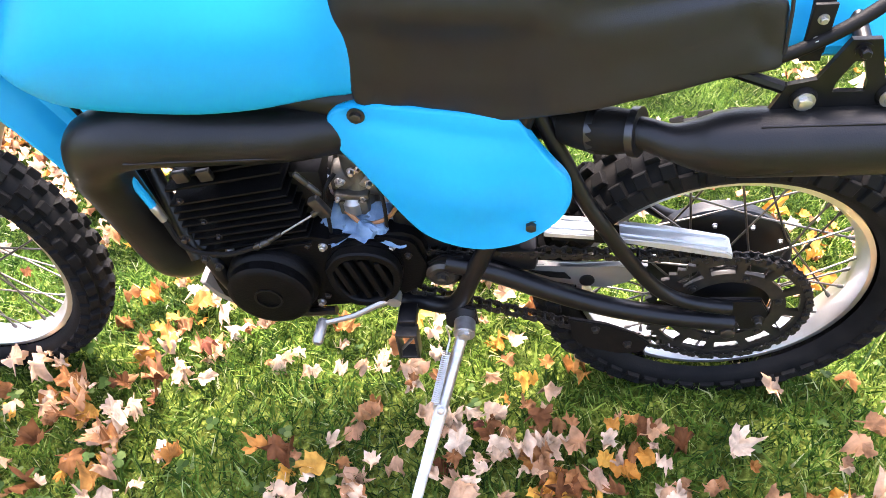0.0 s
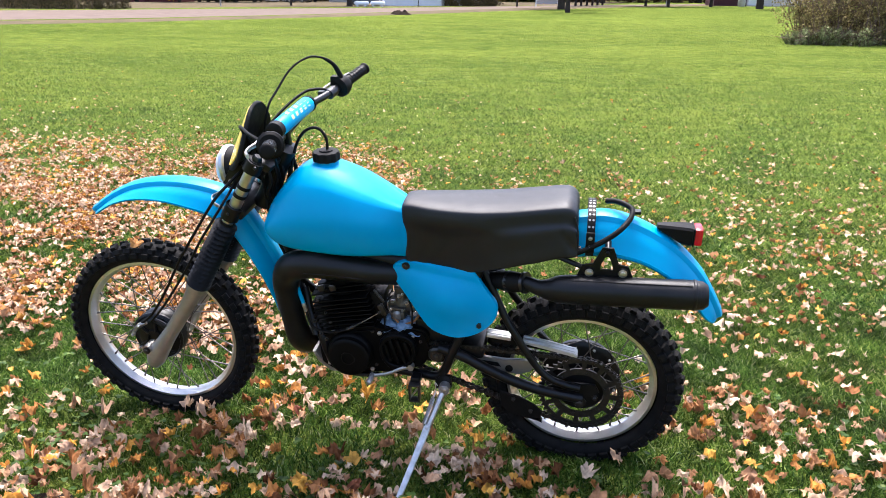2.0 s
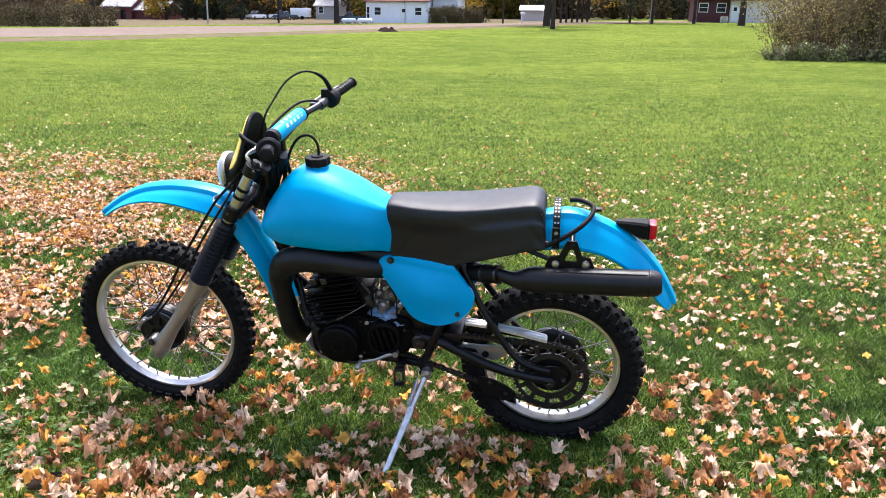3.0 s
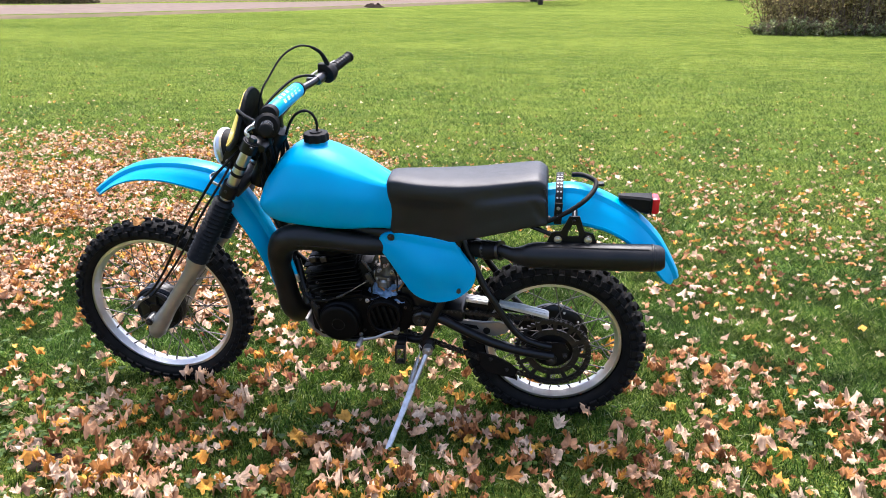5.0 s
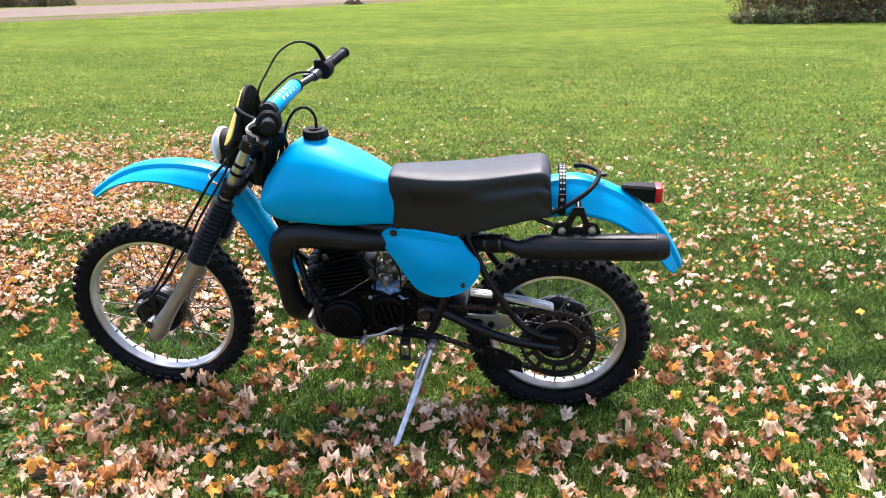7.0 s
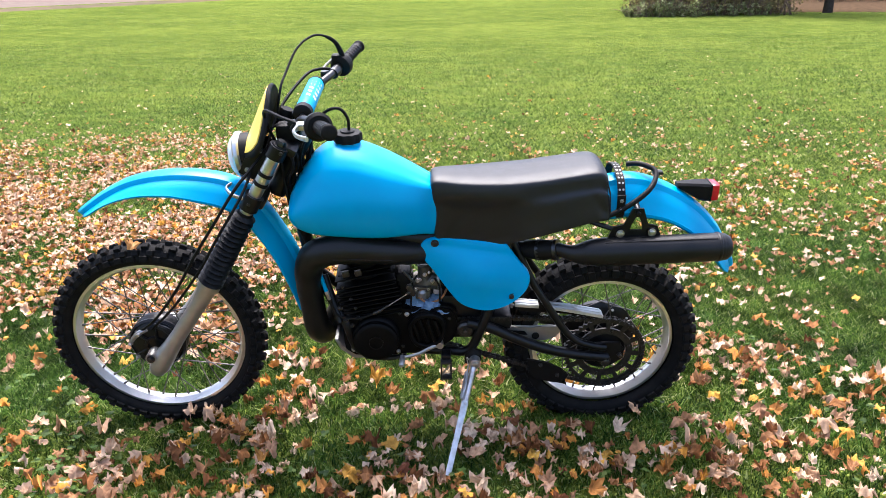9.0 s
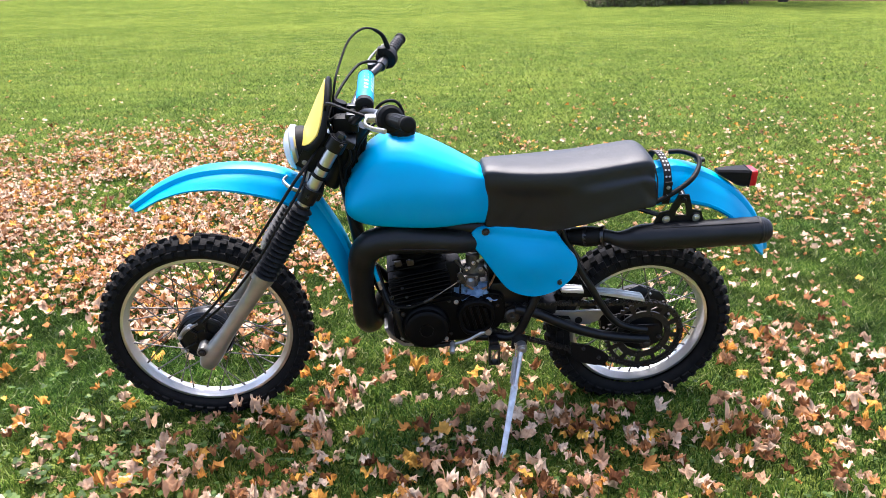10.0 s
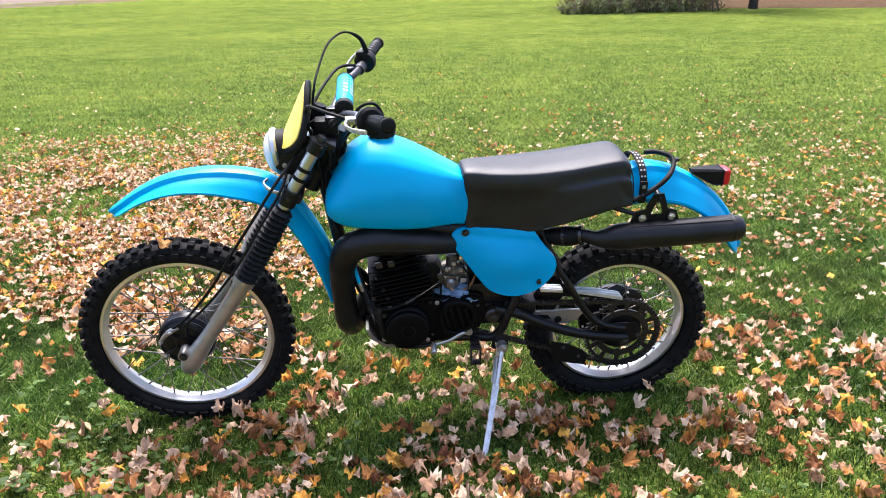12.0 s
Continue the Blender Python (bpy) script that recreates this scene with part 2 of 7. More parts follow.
def wheel(name, centre, r_tyre, w_tyre, r_rim, w_rim, hub, flange, n_knobs, label):
    """A spoked wheel: the hub carries tyre, rim, spokes."""
    cx, cy, cz = centre
    bm = bmesh.new()
    for prof in hub:
        lathe(bm, prof, centre, 40)
    w = part(name, bm, BLACK, motorcycle, label)
    # tyre carcass and tread blocks
    bm = bmesh.new()
    h = 0.0115
    rm = (r_tyre - h + r_rim - 0.004) / 2
    rr = (r_tyre - h - r_rim + 0.004) / 2
    prof = []
    for k in range(17):
        a = radians(-140 + 280 * k / 16)
        prof.append((rm + rr * math.cos(a), w_tyre / 2 * math.sin(a) * (1.0 if abs(math.sin(a)) < 0.98 else 0.99)))
    lathe(bm, prof, centre, 72)
    part("tyre", bm, RUBBER, w, "black knobbly tyre with dusty tread blocks", angle=50)
    for k in range(n_knobs):
        a0 = 2 * math.pi * k / n_knobs
        rows = [(-18, 0.0), (18, 0.5), (-52, 0.5), (52, 0.0), (-80, 0.0), (80, 0.5)]
        for deg, off in rows:
            a = a0 + off * 2 * math.pi / n_knobs + random.uniform(-0.008, 0.008)
            b = radians(deg)
            er, et = Vector((math.cos(a), 0, math.sin(a))), Vector((-math.sin(a), 0, math.cos(a)))
            ey = Vector((0, 1, 0))
            c = Vector(centre) + er * (rm + rr * math.cos(b)) + ey * (w_tyre / 2 * math.sin(b))
            nrm = (er * math.cos(b) + ey * math.sin(b)).normalized()
            sd = (ey * math.cos(b) - er * math.sin(b)).normalized()
            size = 2 * math.pi * r_tyre / n_knobs
            hh = h if abs(deg) < 70 else h * 0.55
            ax, ay, az = sd * w_tyre * 0.21, et * size * (0.52 if abs(deg) < 70 else 0.6), nrm * hh * random.uniform(0.85, 1.0)
            block_ob = new("tread_block", KNOB)
            block_ob.parent = w
            block_ob.matrix_basis = Matrix(((ax.x, ay.x, az.x, c.x), (ax.y, ay.y, az.y, c.y), (ax.z, ay.z, az.z, c.z), (0, 0, 0, 1)))
    # rim
    bm = bmesh.new()
    hw = w_rim / 2
    lathe(bm, [(r_rim + 0.002, -hw), (r_rim + 0.002, -hw + 0.004), (r_rim - 0.008, -hw + 0.006), (r_rim - 0.011, -hw * 0.35), (r_rim - 0.014, 0), (r_rim - 0.011, hw * 0.35), (r_rim - 0.008, hw - 0.006),
               (r_rim + 0.002, hw - 0.004), (r_rim + 0.002, hw), (r_rim - 0.007, hw + 0.001), (r_rim - 0.010, hw - 0.004), (r_rim - 0.012, hw * 0.62), (r_rim - 0.018, hw * 0.34), (r_rim - 0.020, 0),
               (r_rim - 0.018, -hw * 0.34), (r_rim - 0.012, -hw * 0.62), (r_rim - 0.010, -hw + 0.004), (r_rim - 0.007, -hw - 0.001), (r_rim + 0.002, -hw)], centre, 96)
    part("rim", bm, RIM, w, "dull aluminium rim")
    # spokes and nipples share one mesh each
    bm = bmesh.new()
    rod(bm, (0, 0, 0), (0, 0, 1), 0.0019, 6)
    sp = part("spoke", bm, SPOKE, w)
    bm = bmesh.new()
    disc(bm, [(0.0036, 0), (0.0036, 0.7), (0.0022, 1)], (0, 0, 0), (0, 0, 0.016), 6)
    ni = part("spoke_nipple", bm, SPOKE, w)
    n = 36
    for k in range(n):
        side = -1 if k % 2 else 1
        a = 2 * math.pi * k / n
        lead = radians(58) * (1 if (k // 2) % 2 else -1)
        fr, fy = flange[0 if side < 0 else 1]
        p0 = Vector((cx + fr * math.cos(a + lead), cy + fy, cz + fr * math.sin(a + lead)))
        p1 = Vector((cx + (r_rim - 0.019) * math.cos(a), cy + side * 0.004, cz + (r_rim - 0.019) * math.sin(a)))
        d = p1 - p0
        q = d.to_track_quat("Z", "Y").to_matrix().to_4x4()
        s, t = (sp, ni) if k == 0 else (new("spoke", sp.data), new("spoke_nipple", ni.data))
        s.parent = t.parent = w
        s.matrix_basis = Matrix.Translation(p0) @ q @ Matrix.Diagonal((1, 1, d.length, 1))
        t.matrix_basis = Matrix.Translation(p1 + d.normalized() * 0.003) @ (-d).to_track_quat("Z", "Y").to_matrix().to_4x4()
    return w


front_wheel = wheel("front_wheel", FRONT, 0.338, 0.088, 0.268, 0.050,
                    [[(0, -0.062), (0.055, -0.062), (0.062, -0.058), (0.080, -0.050), (0.088, -0.040), (0.088, -0.004), (0.080, 0.0), (0.034, 0.004), (0.030, 0.040), (0.048, 0.042), (0.048, 0.050), (0.02, 0.052), (0, 0.052)]],
                    [(0.086, -0.012), (0.046, 0.045)], 49, "front wheel with black drum brake hub")
rear_wheel = wheel("rear_wheel", REAR, 0.316, 0.116, 0.231, 0.062,
                   [[(0, -0.070), (0.062, -0.070), (0.071, -0.066), (0.071, -0.060), (0.045, -0.050), (0.052, -0.040), (0.052, -0.034), (0.034, -0.030), (0.032, 0.0), (0.100, 0.012), (0.118, 0.018), (0.122, 0.022), (0.122, 0.028), (0.112, 0.032), (0.110, 0.055), (0.095, 0.062), (0.03, 0.066), (0, 0.066)]],
                   [(0.050, -0.036), (0.116, 0.020)], 46, "rear wheel with black drum brake hub")

# brake plate details at the front hub
for a0 in (20, 75, 130, 200, 255, 310):
    bm = bmesh.new()
    a = radians(a0)
    tube(bm, [(FRONT[0] + 0.030 * math.cos(a), -0.060, FRONT[2] + 0.030 * math.sin(a)), (FRONT[0] + 0.058 * math.cos(a + 0.1), -0.0595, FRONT[2] + 0.058 * math.sin(a + 0.1)), (FRONT[0] + 0.078 * math.cos(a + 0.15), -0.051, FRONT[2] + 0.078 * math.sin(a + 0.15))], [0.005, 0.0045, 0.003], 8)
    part("brake_plate_rib", bm, BLACK, front_wheel)
bm = bmesh.new()
lathe(bm, [(0.024, -0.062), (0.025, -0.069), (0.033, -0.069), (0.035, -0.062)], FRONT, 28)
lathe(bm, [(0.079, -0.049), (0.083, -0.053), (0.089, -0.046), (0.089, -0.040)], FRONT, 44)
part("brake_plate_ring", bm, BLACK, front_wheel)
bm = bmesh.new()
tube(bm, [(-0.782, -0.066, 0.362), (-0.765, -0.072, 0.385), (-0.745, -0.074, 0.403), (-0.722, -0.070, 0.412)], [0.006, 0.0075, 0.0085, 0.006], 8)
part("brake_arm", bm, CAST, front_wheel, "worn grey brake arm")
bm = bmesh.new()
tube(bm, [(-0.70, -0.064, 0.425), (-0.66, -0.068, 0.405), (-0.635, -0.066, 0.365)], [0.007, 0.010, 0.006], 8)
part("speedometer_drive", bm, BLACK, front_wheel)
for p in ((-0.745, -0.076, 0.403), (-0.782, -0.066, 0.360), (-0.775, -0.052, 0.30)):
    bolt("bolt", p, front_wheel, 0.005, 0.012)
for k in range(12):
    a = 2 * math.pi * k / 12 + 0.2
    bolt("rivet", (REAR[0] + 0.112 * math.cos(a), 0.016, REAR[2] + 0.112 * math.sin(a)), rear_wheel, 0.003, 0.006)

# ---- front fork ----
def fork_leg(y):
    def line(z):
        return (-0.4975 + (z - 0.583) * 0.595, y, z)
    bm = bmesh.new()
    rod(bm, line(0.60), line(1.015), 0.0185, 20)
    leg = part("fork_leg", bm, CHROME, motorcycle, "fork leg with chrome stanchion and rubber gaiter")
    # lower slider with its leading axle lug
    bm = bmesh.new()
    pts = [(-0.494, y, 0.588), (-0.53, y, 0.53), (-0.575, y, 0.465), (-0.625, y, 0.395), (-0.668, y, 0.335), (-0.692, y, 0.298), (-0.706, y, 0.272)]
    tube(bm, pts, [0.029, 0.025, 0.024, 0.0245, 0.031, 0.032, 0.022], 18, flat=0.85)
    rod(bm, (-0.50, y, 0.578), (-0.488, y, 0.598), 0.034, 18)
    rod(bm, (FRONT[0] + 0.004, y - 0.022, FRONT[2] - 0.004), (FRONT[0] + 0.004, y + 0.022, FRONT[2] - 0.004), 0.017, 18)
    part("fork_slider", bm, CAST, leg, "cast aluminium fork slider")
    # ribbed gaiter
    bm = bmesh.new()
    a, b = Vector(line(0.592)), Vector(line(0.815))
    prof = []
    for k in range(31):
        s = k / 30
        prof.append(((0.0335 - 0.004 * s) + (0.0054 if k % 2 else -0.0060), s))
    disc(bm, [(0.026, 0)] + prof + [(0.022, 1.0)], a, b, 22)
    part("fork_gaiter", bm, GAITER, leg, "ribbed black rubber gaiter", angle=35)
    for z, dz, r in ((0.904, 0.009, 0.0208), (0.931, 0.009, 0.0208), (0.814, 0.007, 0.0225)):
        bm = bmesh.new()
        rod(bm, line(z), line(z + dz), r, 16)
        part("clamp_band", bm, BLACKP, leg)
    bm = bmesh.new()
    disc(bm, [(0.0245, 0), (0.0245, 0.82), (0.021, 1.0)], line(0.985), line(1.018), 16)
    part("fork_cap", bm, BLACK, leg)
    bm = bmesh.new()
    disc(bm, [(0.0150, 0), (0.0150, 0.6), (0.012, 1.0)], line(1.017), line(1.030), 6)
    part("cap_bolt", bm, DARKBAR, leg)
    bolt("axle_nut", (FRONT[0] + 0.004, y + math.copysign(0.022, y), FRONT[2] - 0.004), leg, 0.0085, 0.010, (0, math.copysign(1, y), 0), DARKBAR)
    return leg


fork_leg(-0.100)
fork_leg(0.100)

for nm, x, z, w, h in (("lower_triple_clamp", -0.326, 0.853, 0.055, 0.034), ("upper_triple_clamp", -0.222, 1.0, 0.05, 0.026)):
    bm = bmesh.new()
    rot = pose(0, 0, 0, 0, 30.8, 0)
    block(bm, (x, 0, z), (w, 0.21, h), 0.008, rot)
    for y in (-0.100, 0.100):
        c = Vector((-0.4975 + (z - 0.583) * 0.595, y, z))
        d = Vector((0.511, 0, 0.859))
        rod(bm, c - d * h * 0.7, c + d * h * 0.7, 0.0275, 18)
    c = part(nm, bm, BLACK, motorcycle)
    for y in (-0.128, 0.128):
        bolt("bolt", (x - 0.012, y * 0.94, z + 0.004), c, 0.005, 0.012, (0, math.copysign(1, y), 0), DARKBAR)
bm = bmesh.new()
rod(bm, (-0.285, 0, 0.84), (-0.185, 0, 1.02), 0.028, 16)
part("steering_head", bm, BLACK, motorcycle)
# fender stay loop, in front of the lower clamp
bm = bmesh.new()
tube(bm, [(-0.345, -0.11, 0.862), (-0.385, -0.105, 0.876), (-0.408, -0.075, 0.884), (-0.40, -0.05, 0.888)], 0.006, 8, flat=0.6)
part("fender_stay", bm, STEEL, motorcycle, "bent steel stay")


# ---- fenders: swept sheets with a crowned section, rolled lips and real thickness ----
def fender(name, spine, label, ridge=0.012, thick=0.004):
    """spine: (x, z, half width, side drop, tilt of the section's plane in degrees) along the fender."""
    s = spline(spine, 7)
    half = [(-1.0, -1.0), (-1.035, -0.97), (-1.03, -0.86), (-0.985, -0.80), (-0.80, -0.42), (-0.60, -0.14), (-0.47, -0.03), (-0.445, 0.0), (-0.40, 0.11), (-0.365, 0.155), (-0.18, 0.205), (0, 0.22)]
    sec = half + [(-u, v) for u, v in reversed(half[:-1])]
    rings = []
    for q in s:
        nrm = Vector((math.sin(radians(q[4])), 0, math.cos(radians(q[4]))))
        base = Vector((q[0], 0, q[1])) - nrm * 0.018
        outer = [base + Vector((0, u * q[2], 0)) + nrm * (v * q[3] if v < 0 else v * 0.085) for u, v in sec]
        inner = [base + Vector((0, u * (q[2] - thick), 0)) + nrm * ((v * q[3] if v < 0 else v * 0.055) - thick) for u, v in reversed(sec)]
        rings.append(outer + inner)
    bm = bmesh.new()
    loft(bm, rings)
    return part(name, bm, BLUE, motorcycle, label, angle=26)


fender("front_fender", [(-0.874, 0.788, 0.014, 0.003, -50), (-0.850, 0.808, 0.040, 0.007, -45), (-0.775, 0.858, 0.061, 0.011, -32), (-0.69, 0.895, 0.071, 0.021, -18), (-0.59, 0.911, 0.076, 0.032, -4),
                        (-0.49, 0.907, 0.076, 0.046, 8), (-0.40, 0.884, 0.072, 0.052, 22), (-0.335, 0.83, 0.068, 0.046, 42), (-0.283, 0.745, 0.066, 0.042, 60), (-0.242, 0.655, 0.062, 0.040, 68),
                        (-0.216, 0.56, 0.056, 0.034, 74), (-0.200, 0.47, 0.050, 0.026, 78)], "light blue plastic fender with a raised centre rib")
rear_fender = fender("rear_fender", [(0.60, 0.855, 0.070, 0.075, -6), (0.67, 0.872, 0.074, 0.085, -2), (0.742, 0.881, 0.076, 0.086, 4), (0.807, 0.868, 0.077, 0.080, 14), (0.884, 0.835, 0.077, 0.066, 25),
                                     (0.957, 0.785, 0.076, 0.056, 36), (1.018, 0.722, 0.072, 0.048, 46), (1.056, 0.663, 0.066, 0.040, 56), (1.086, 0.606, 0.060, 0.028, 66), (1.096, 0.578, 0.044, 0.014, 70)],
                     "light blue plastic fender with a raised centre rib")

# ---- fuel tank ----
def tank_ring(x, zt, zc, zm, zb, wt, wc, wm, wb, shear=0.0):
    upper = [(0.0, zt), (wt * 0.55, zt - 0.001), (wt, zt - 0.005), (wt + (wc - wt) * 0.5 + 0.002, zt + (zc - zt) * 0.5 + 0.001), (wc, zc)]
    lower = [(wc + (wm - wc) * 0.50, zc - (zc - zm) * 0.42), (wm, zm), (wm * 0.99, zm - (zm - zb) * 0.45), (wb, zb + (zm - zb) * 0.16), (wb - 0.012, zb + 0.004), (wb - 0.035, zb), (0, zb)]
    cu = Vector((wc, zc)) - Vector(upper[3])
    cl = Vector(lower[0]) - Vector((wc, zc))
    near = [tuple(Vector((wc, zc)) - cu * 0.14), tuple(Vector((wc, zc)) + cl * 0.14 - Vector((0.0006, 0)))]
    half = [tuple(q) for q in spline(upper[:4] + near[:1], 3)] + [tuple(q) for q in spline(near[1:] + lower, 3)]
    ring = [(x + shear * (zt - z), -y, z) for y, z in half] + [(x + shear * (zt - z), y, z) for y, z in reversed(half[1:-1])]
    return ring


TANK = [(-0.238, 0.836, 0.832, 0.820, 0.804, 0.04, 0.070, 0.100, 0.090), (-0.231, 0.864, 0.856, 0.824, 0.784, 0.045, 0.080, 0.122, 0.107), (-0.208, 0.905, 0.888, 0.834, 0.765, 0.046, 0.088, 0.136, 0.120),
        (-0.168, 0.954, 0.926, 0.848, 0.752, 0.046, 0.096, 0.143, 0.128), (-0.118, 0.986, 0.945, 0.857, 0.746, 0.046, 0.103, 0.146, 0.131), (-0.06, 0.988, 0.945, 0.858, 0.741, 0.048, 0.107, 0.145, 0.131),
        (0.0, 0.968, 0.930, 0.853, 0.736, 0.050, 0.108, 0.141, 0.127), (0.06, 0.938, 0.908, 0.843, 0.733, 0.048, 0.099, 0.129, 0.116), (0.11, 0.909, 0.887, 0.832, 0.729, 0.044, 0.084, 0.107, 0.096),
        (0.145, 0.888, 0.873, 0.822, 0.722, 0.038, 0.070, 0.085, 0.076), (0.166, 0.876, 0.864, 0.812, 0.714, 0.034, 0.060, 0.070, 0.062), (0.186, 0.862, 0.852, 0.804, 0.716, 0.030, 0.052, 0.060, 0.054)]
bm = bmesh.new()
loft(bm, [tank_ring(*q) for q in spline(TANK, 4)])
fuel_tank = part("fuel_tank", bm, BLUE, motorcycle, "light blue plastic fuel tank", angle=70)
bm = bmesh.new()
disc(bm, [(0.040, 0), (0.036, 0.4), (0.034, 1.0)], (-0.068, 0, 0.975), (-0.066, 0, 0.998), 28)
part("filler_neck", bm, BLUE, fuel_tank)
bm = bmesh.new()
loft(bm, [[(-0.067 + r * (1 + (0.05 if k % 4 < 2 else -0.02)) * math.cos(2 * math.pi * k / 40), r * (1 + (0.05 if k % 4 < 2 else -0.02)) * math.sin(2 * math.pi * k / 40), z) for k in range(40)]
          for r, z in ((0.036, 0.992), (0.039, 0.994), (0.039, 1.012), (0.036, 1.018), (0.020, 1.019), (0.018, 1.023), (0.008, 1.024))])
part("fuel_cap", bm, BLACKP, fuel_tank, "black screw cap", angle=50)
bm = bmesh.new()
tube(bm, [(-0.062, 0, 1.02), (-0.064, 0.004, 1.055), (-0.080, 0.004, 1.081), (-0.102, 0.004, 1.086), (-0.128, 0.002, 1.074), (-0.150, 0.0, 1.045), (-0.168, 0.0, 1.0), (-0.18, -0.01, 0.94)], 0.0045, 8)
part("vent_hose", bm, BLACKP, fuel_tank, "black rubber vent hose")

# ---- seat ----
bm = bmesh.new()
SEAT = [(0.163, 0.878, 0.716, 0.056, 0.060), (0.170, 0.888, 0.712, 0.062, 0.064), (0.20, 0.891, 0.700, 0.070, 0.064), (0.25, 0.890, 0.690, 0.082, 0.068), (0.32, 0.891, 0.690, 0.093, 0.075), (0.385, 0.894, 0.704, 0.099, 0.088), (0.43, 0.897, 0.722, 0.100, 0.104), (0.49, 0.904, 0.742, 0.101, 0.115),
        (0.56, 0.914, 0.762, 0.100, 0.115), (0.62, 0.922, 0.778, 0.098, 0.113), (0.645, 0.920, 0.782, 0.095, 0.110), (0.662, 0.906, 0.786, 0.090, 0.107), (0.668, 0.885, 0.792, 0.083, 0.102)]


def crease(x, z):
    """Pulled folds in the cover, running up and back from the front lower corner and down from the rear one."""
    f = 0.0
    for x0, z0, dx, dz, wd in ((0.185, 0.70, 0.11, 0.15, 0.017), (0.24, 0.70, 0.09, 0.10, 0.014), (0.655, 0.80, -0.06, 0.09, 0.013)):
        l = math.hypot(dx, dz)
        u, v = ((x - x0) * dx + (z - z0) * dz) / l, ((x - x0) * dz - (z - z0) * dx) / l
        if -0.01 < u < l:
            f -= math.exp(-(v / wd) ** 2) * (1 - max(u, 0) / l) * min(1, (u + 0.01) / 0.02)
    return f


rings = []
for x, zt, zb, w, wb in spline(SEAT, 9):
    w *= 0.94
    half = [(0, zt + 0.004), (w * 0.5, zt + 0.003), (w * 0.88, zt - 0.003), (w, zt - 0.014), (w + 0.005, zt - 0.045), (w + (wb - w) * 0.7, (zt + zb) / 2 + 0.01), (w + (wb - w) * 0.85, zb + 0.045), (wb, zb + 0.02), (wb + 0.001, zb), (wb - 0.006, zb), (wb - 0.01, zb + 0.03), (0, zb + 0.05)]
    half = [tuple(q) for q in spline(half, 6)]
    pts = [(-y, z) for y, z in half] + [(y, z) for y, z in reversed(half[1:-1])]
    k = max(0, min(1, (0.26 - x) / 0.09))
    kr = max(0, min(1, (x - 0.60) / 0.06))
    rings.append([(x + k * 0.06 * (zt - z) + kr * 0.05 * (zt - z) + 0.0015 * math.sin(40 * z + 60 * x), y * (1 + 0.010 * math.sin(55 * x + 20 * z) * (0.3 + k + kr) + 0.045 * crease(x, z)), z) for y, z in pts])
loft(bm, rings)
seat = part("seat", bm, VINYL, motorcycle, "black vinyl bench seat with creased cover", angle=75)
bm = bmesh.new()
tube(bm, [(0.658, -0.094, 0.895), (0.668, -0.100, 0.86), (0.672, -0.106, 0.80)], 0.0022, 6)
part("piping", bm, VINYL, seat)

# ---- side panels ----
def side_panel(sg):
    out = [(0.128, 0.676), (0.137, 0.695), (0.158, 0.706), (0.21, 0.710), (0.271, 0.707), (0.332, 0.703), (0.378, 0.699), (0.390, 0.690), (0.407, 0.664), (0.429, 0.637), (0.447, 0.616), (0.454, 0.592), (0.447, 0.562), (0.426, 0.534), (0.395, 0.509), (0.357, 0.493), (0.319, 0.487), (0.275, 0.495), (0.240, 0.514), (0.203, 0.560), (0.167, 0.610), (0.139, 0.645)]
    o = [tuple(q) for q in spline(out + [out[0]], 3)][:-1]
    cx, cz = 0.30, 0.612
    bm = bmesh.new()

    def yy(x, z, s):
        belly = math.exp(-((x - 0.30) / 0.085) ** 2 - ((z - 0.605) / 0.060) ** 2)
        lip = math.exp(-((z - 0.690 + 0.10 * (x - 0.17)) / 0.010) ** 2)
        dish = math.exp(-((x - 0.40) / 0.05) ** 2 - ((z - 0.535) / 0.03) ** 2) + math.exp(-((x - 0.172) / 0.018) ** 2 - ((z - 0.696) / 0.018) ** 2)
        return 0.060 + 0.10 * (x - 0.17) + 0.16 * max(0, 0.70 - z) + 0.010 * (1 - s * s) + (0.017 * belly - 0.006 * lip - 0.004 * dish) * (1 - s ** 6)
    rings = []
    for s in (1.0, 1.0, 0.985, 0.95, 0.90, 0.84, 0.76, 0.67, 0.57, 0.46, 0.34, 0.2, 0.06):
        back = len(rings) == 0
        ring = []
        for x, z in o:
            px, pz = cx + (x - cx) * s, cz + (z - cz) * s
            ring.append((px, sg * (yy(px, pz, s) + (-0.012 if back else (0.004 if s < 1 else 0))), pz))
        rings.append(ring)
    loft(bm, rings, caps=True)
    p = part("side_panel", bm, BLUE, motorcycle, "light blue plastic side panel", angle=60)
    for x, z, y in ((0.174, 0.695, 0.062), (0.400, 0.538, 0.108)):
        bolt("bolt", (x, sg * (y + 0.004), z), p, 0.0080, 0.009, (0, sg, 0), CHAIN)
    return p


side_panel(-1)
side_panel(1)

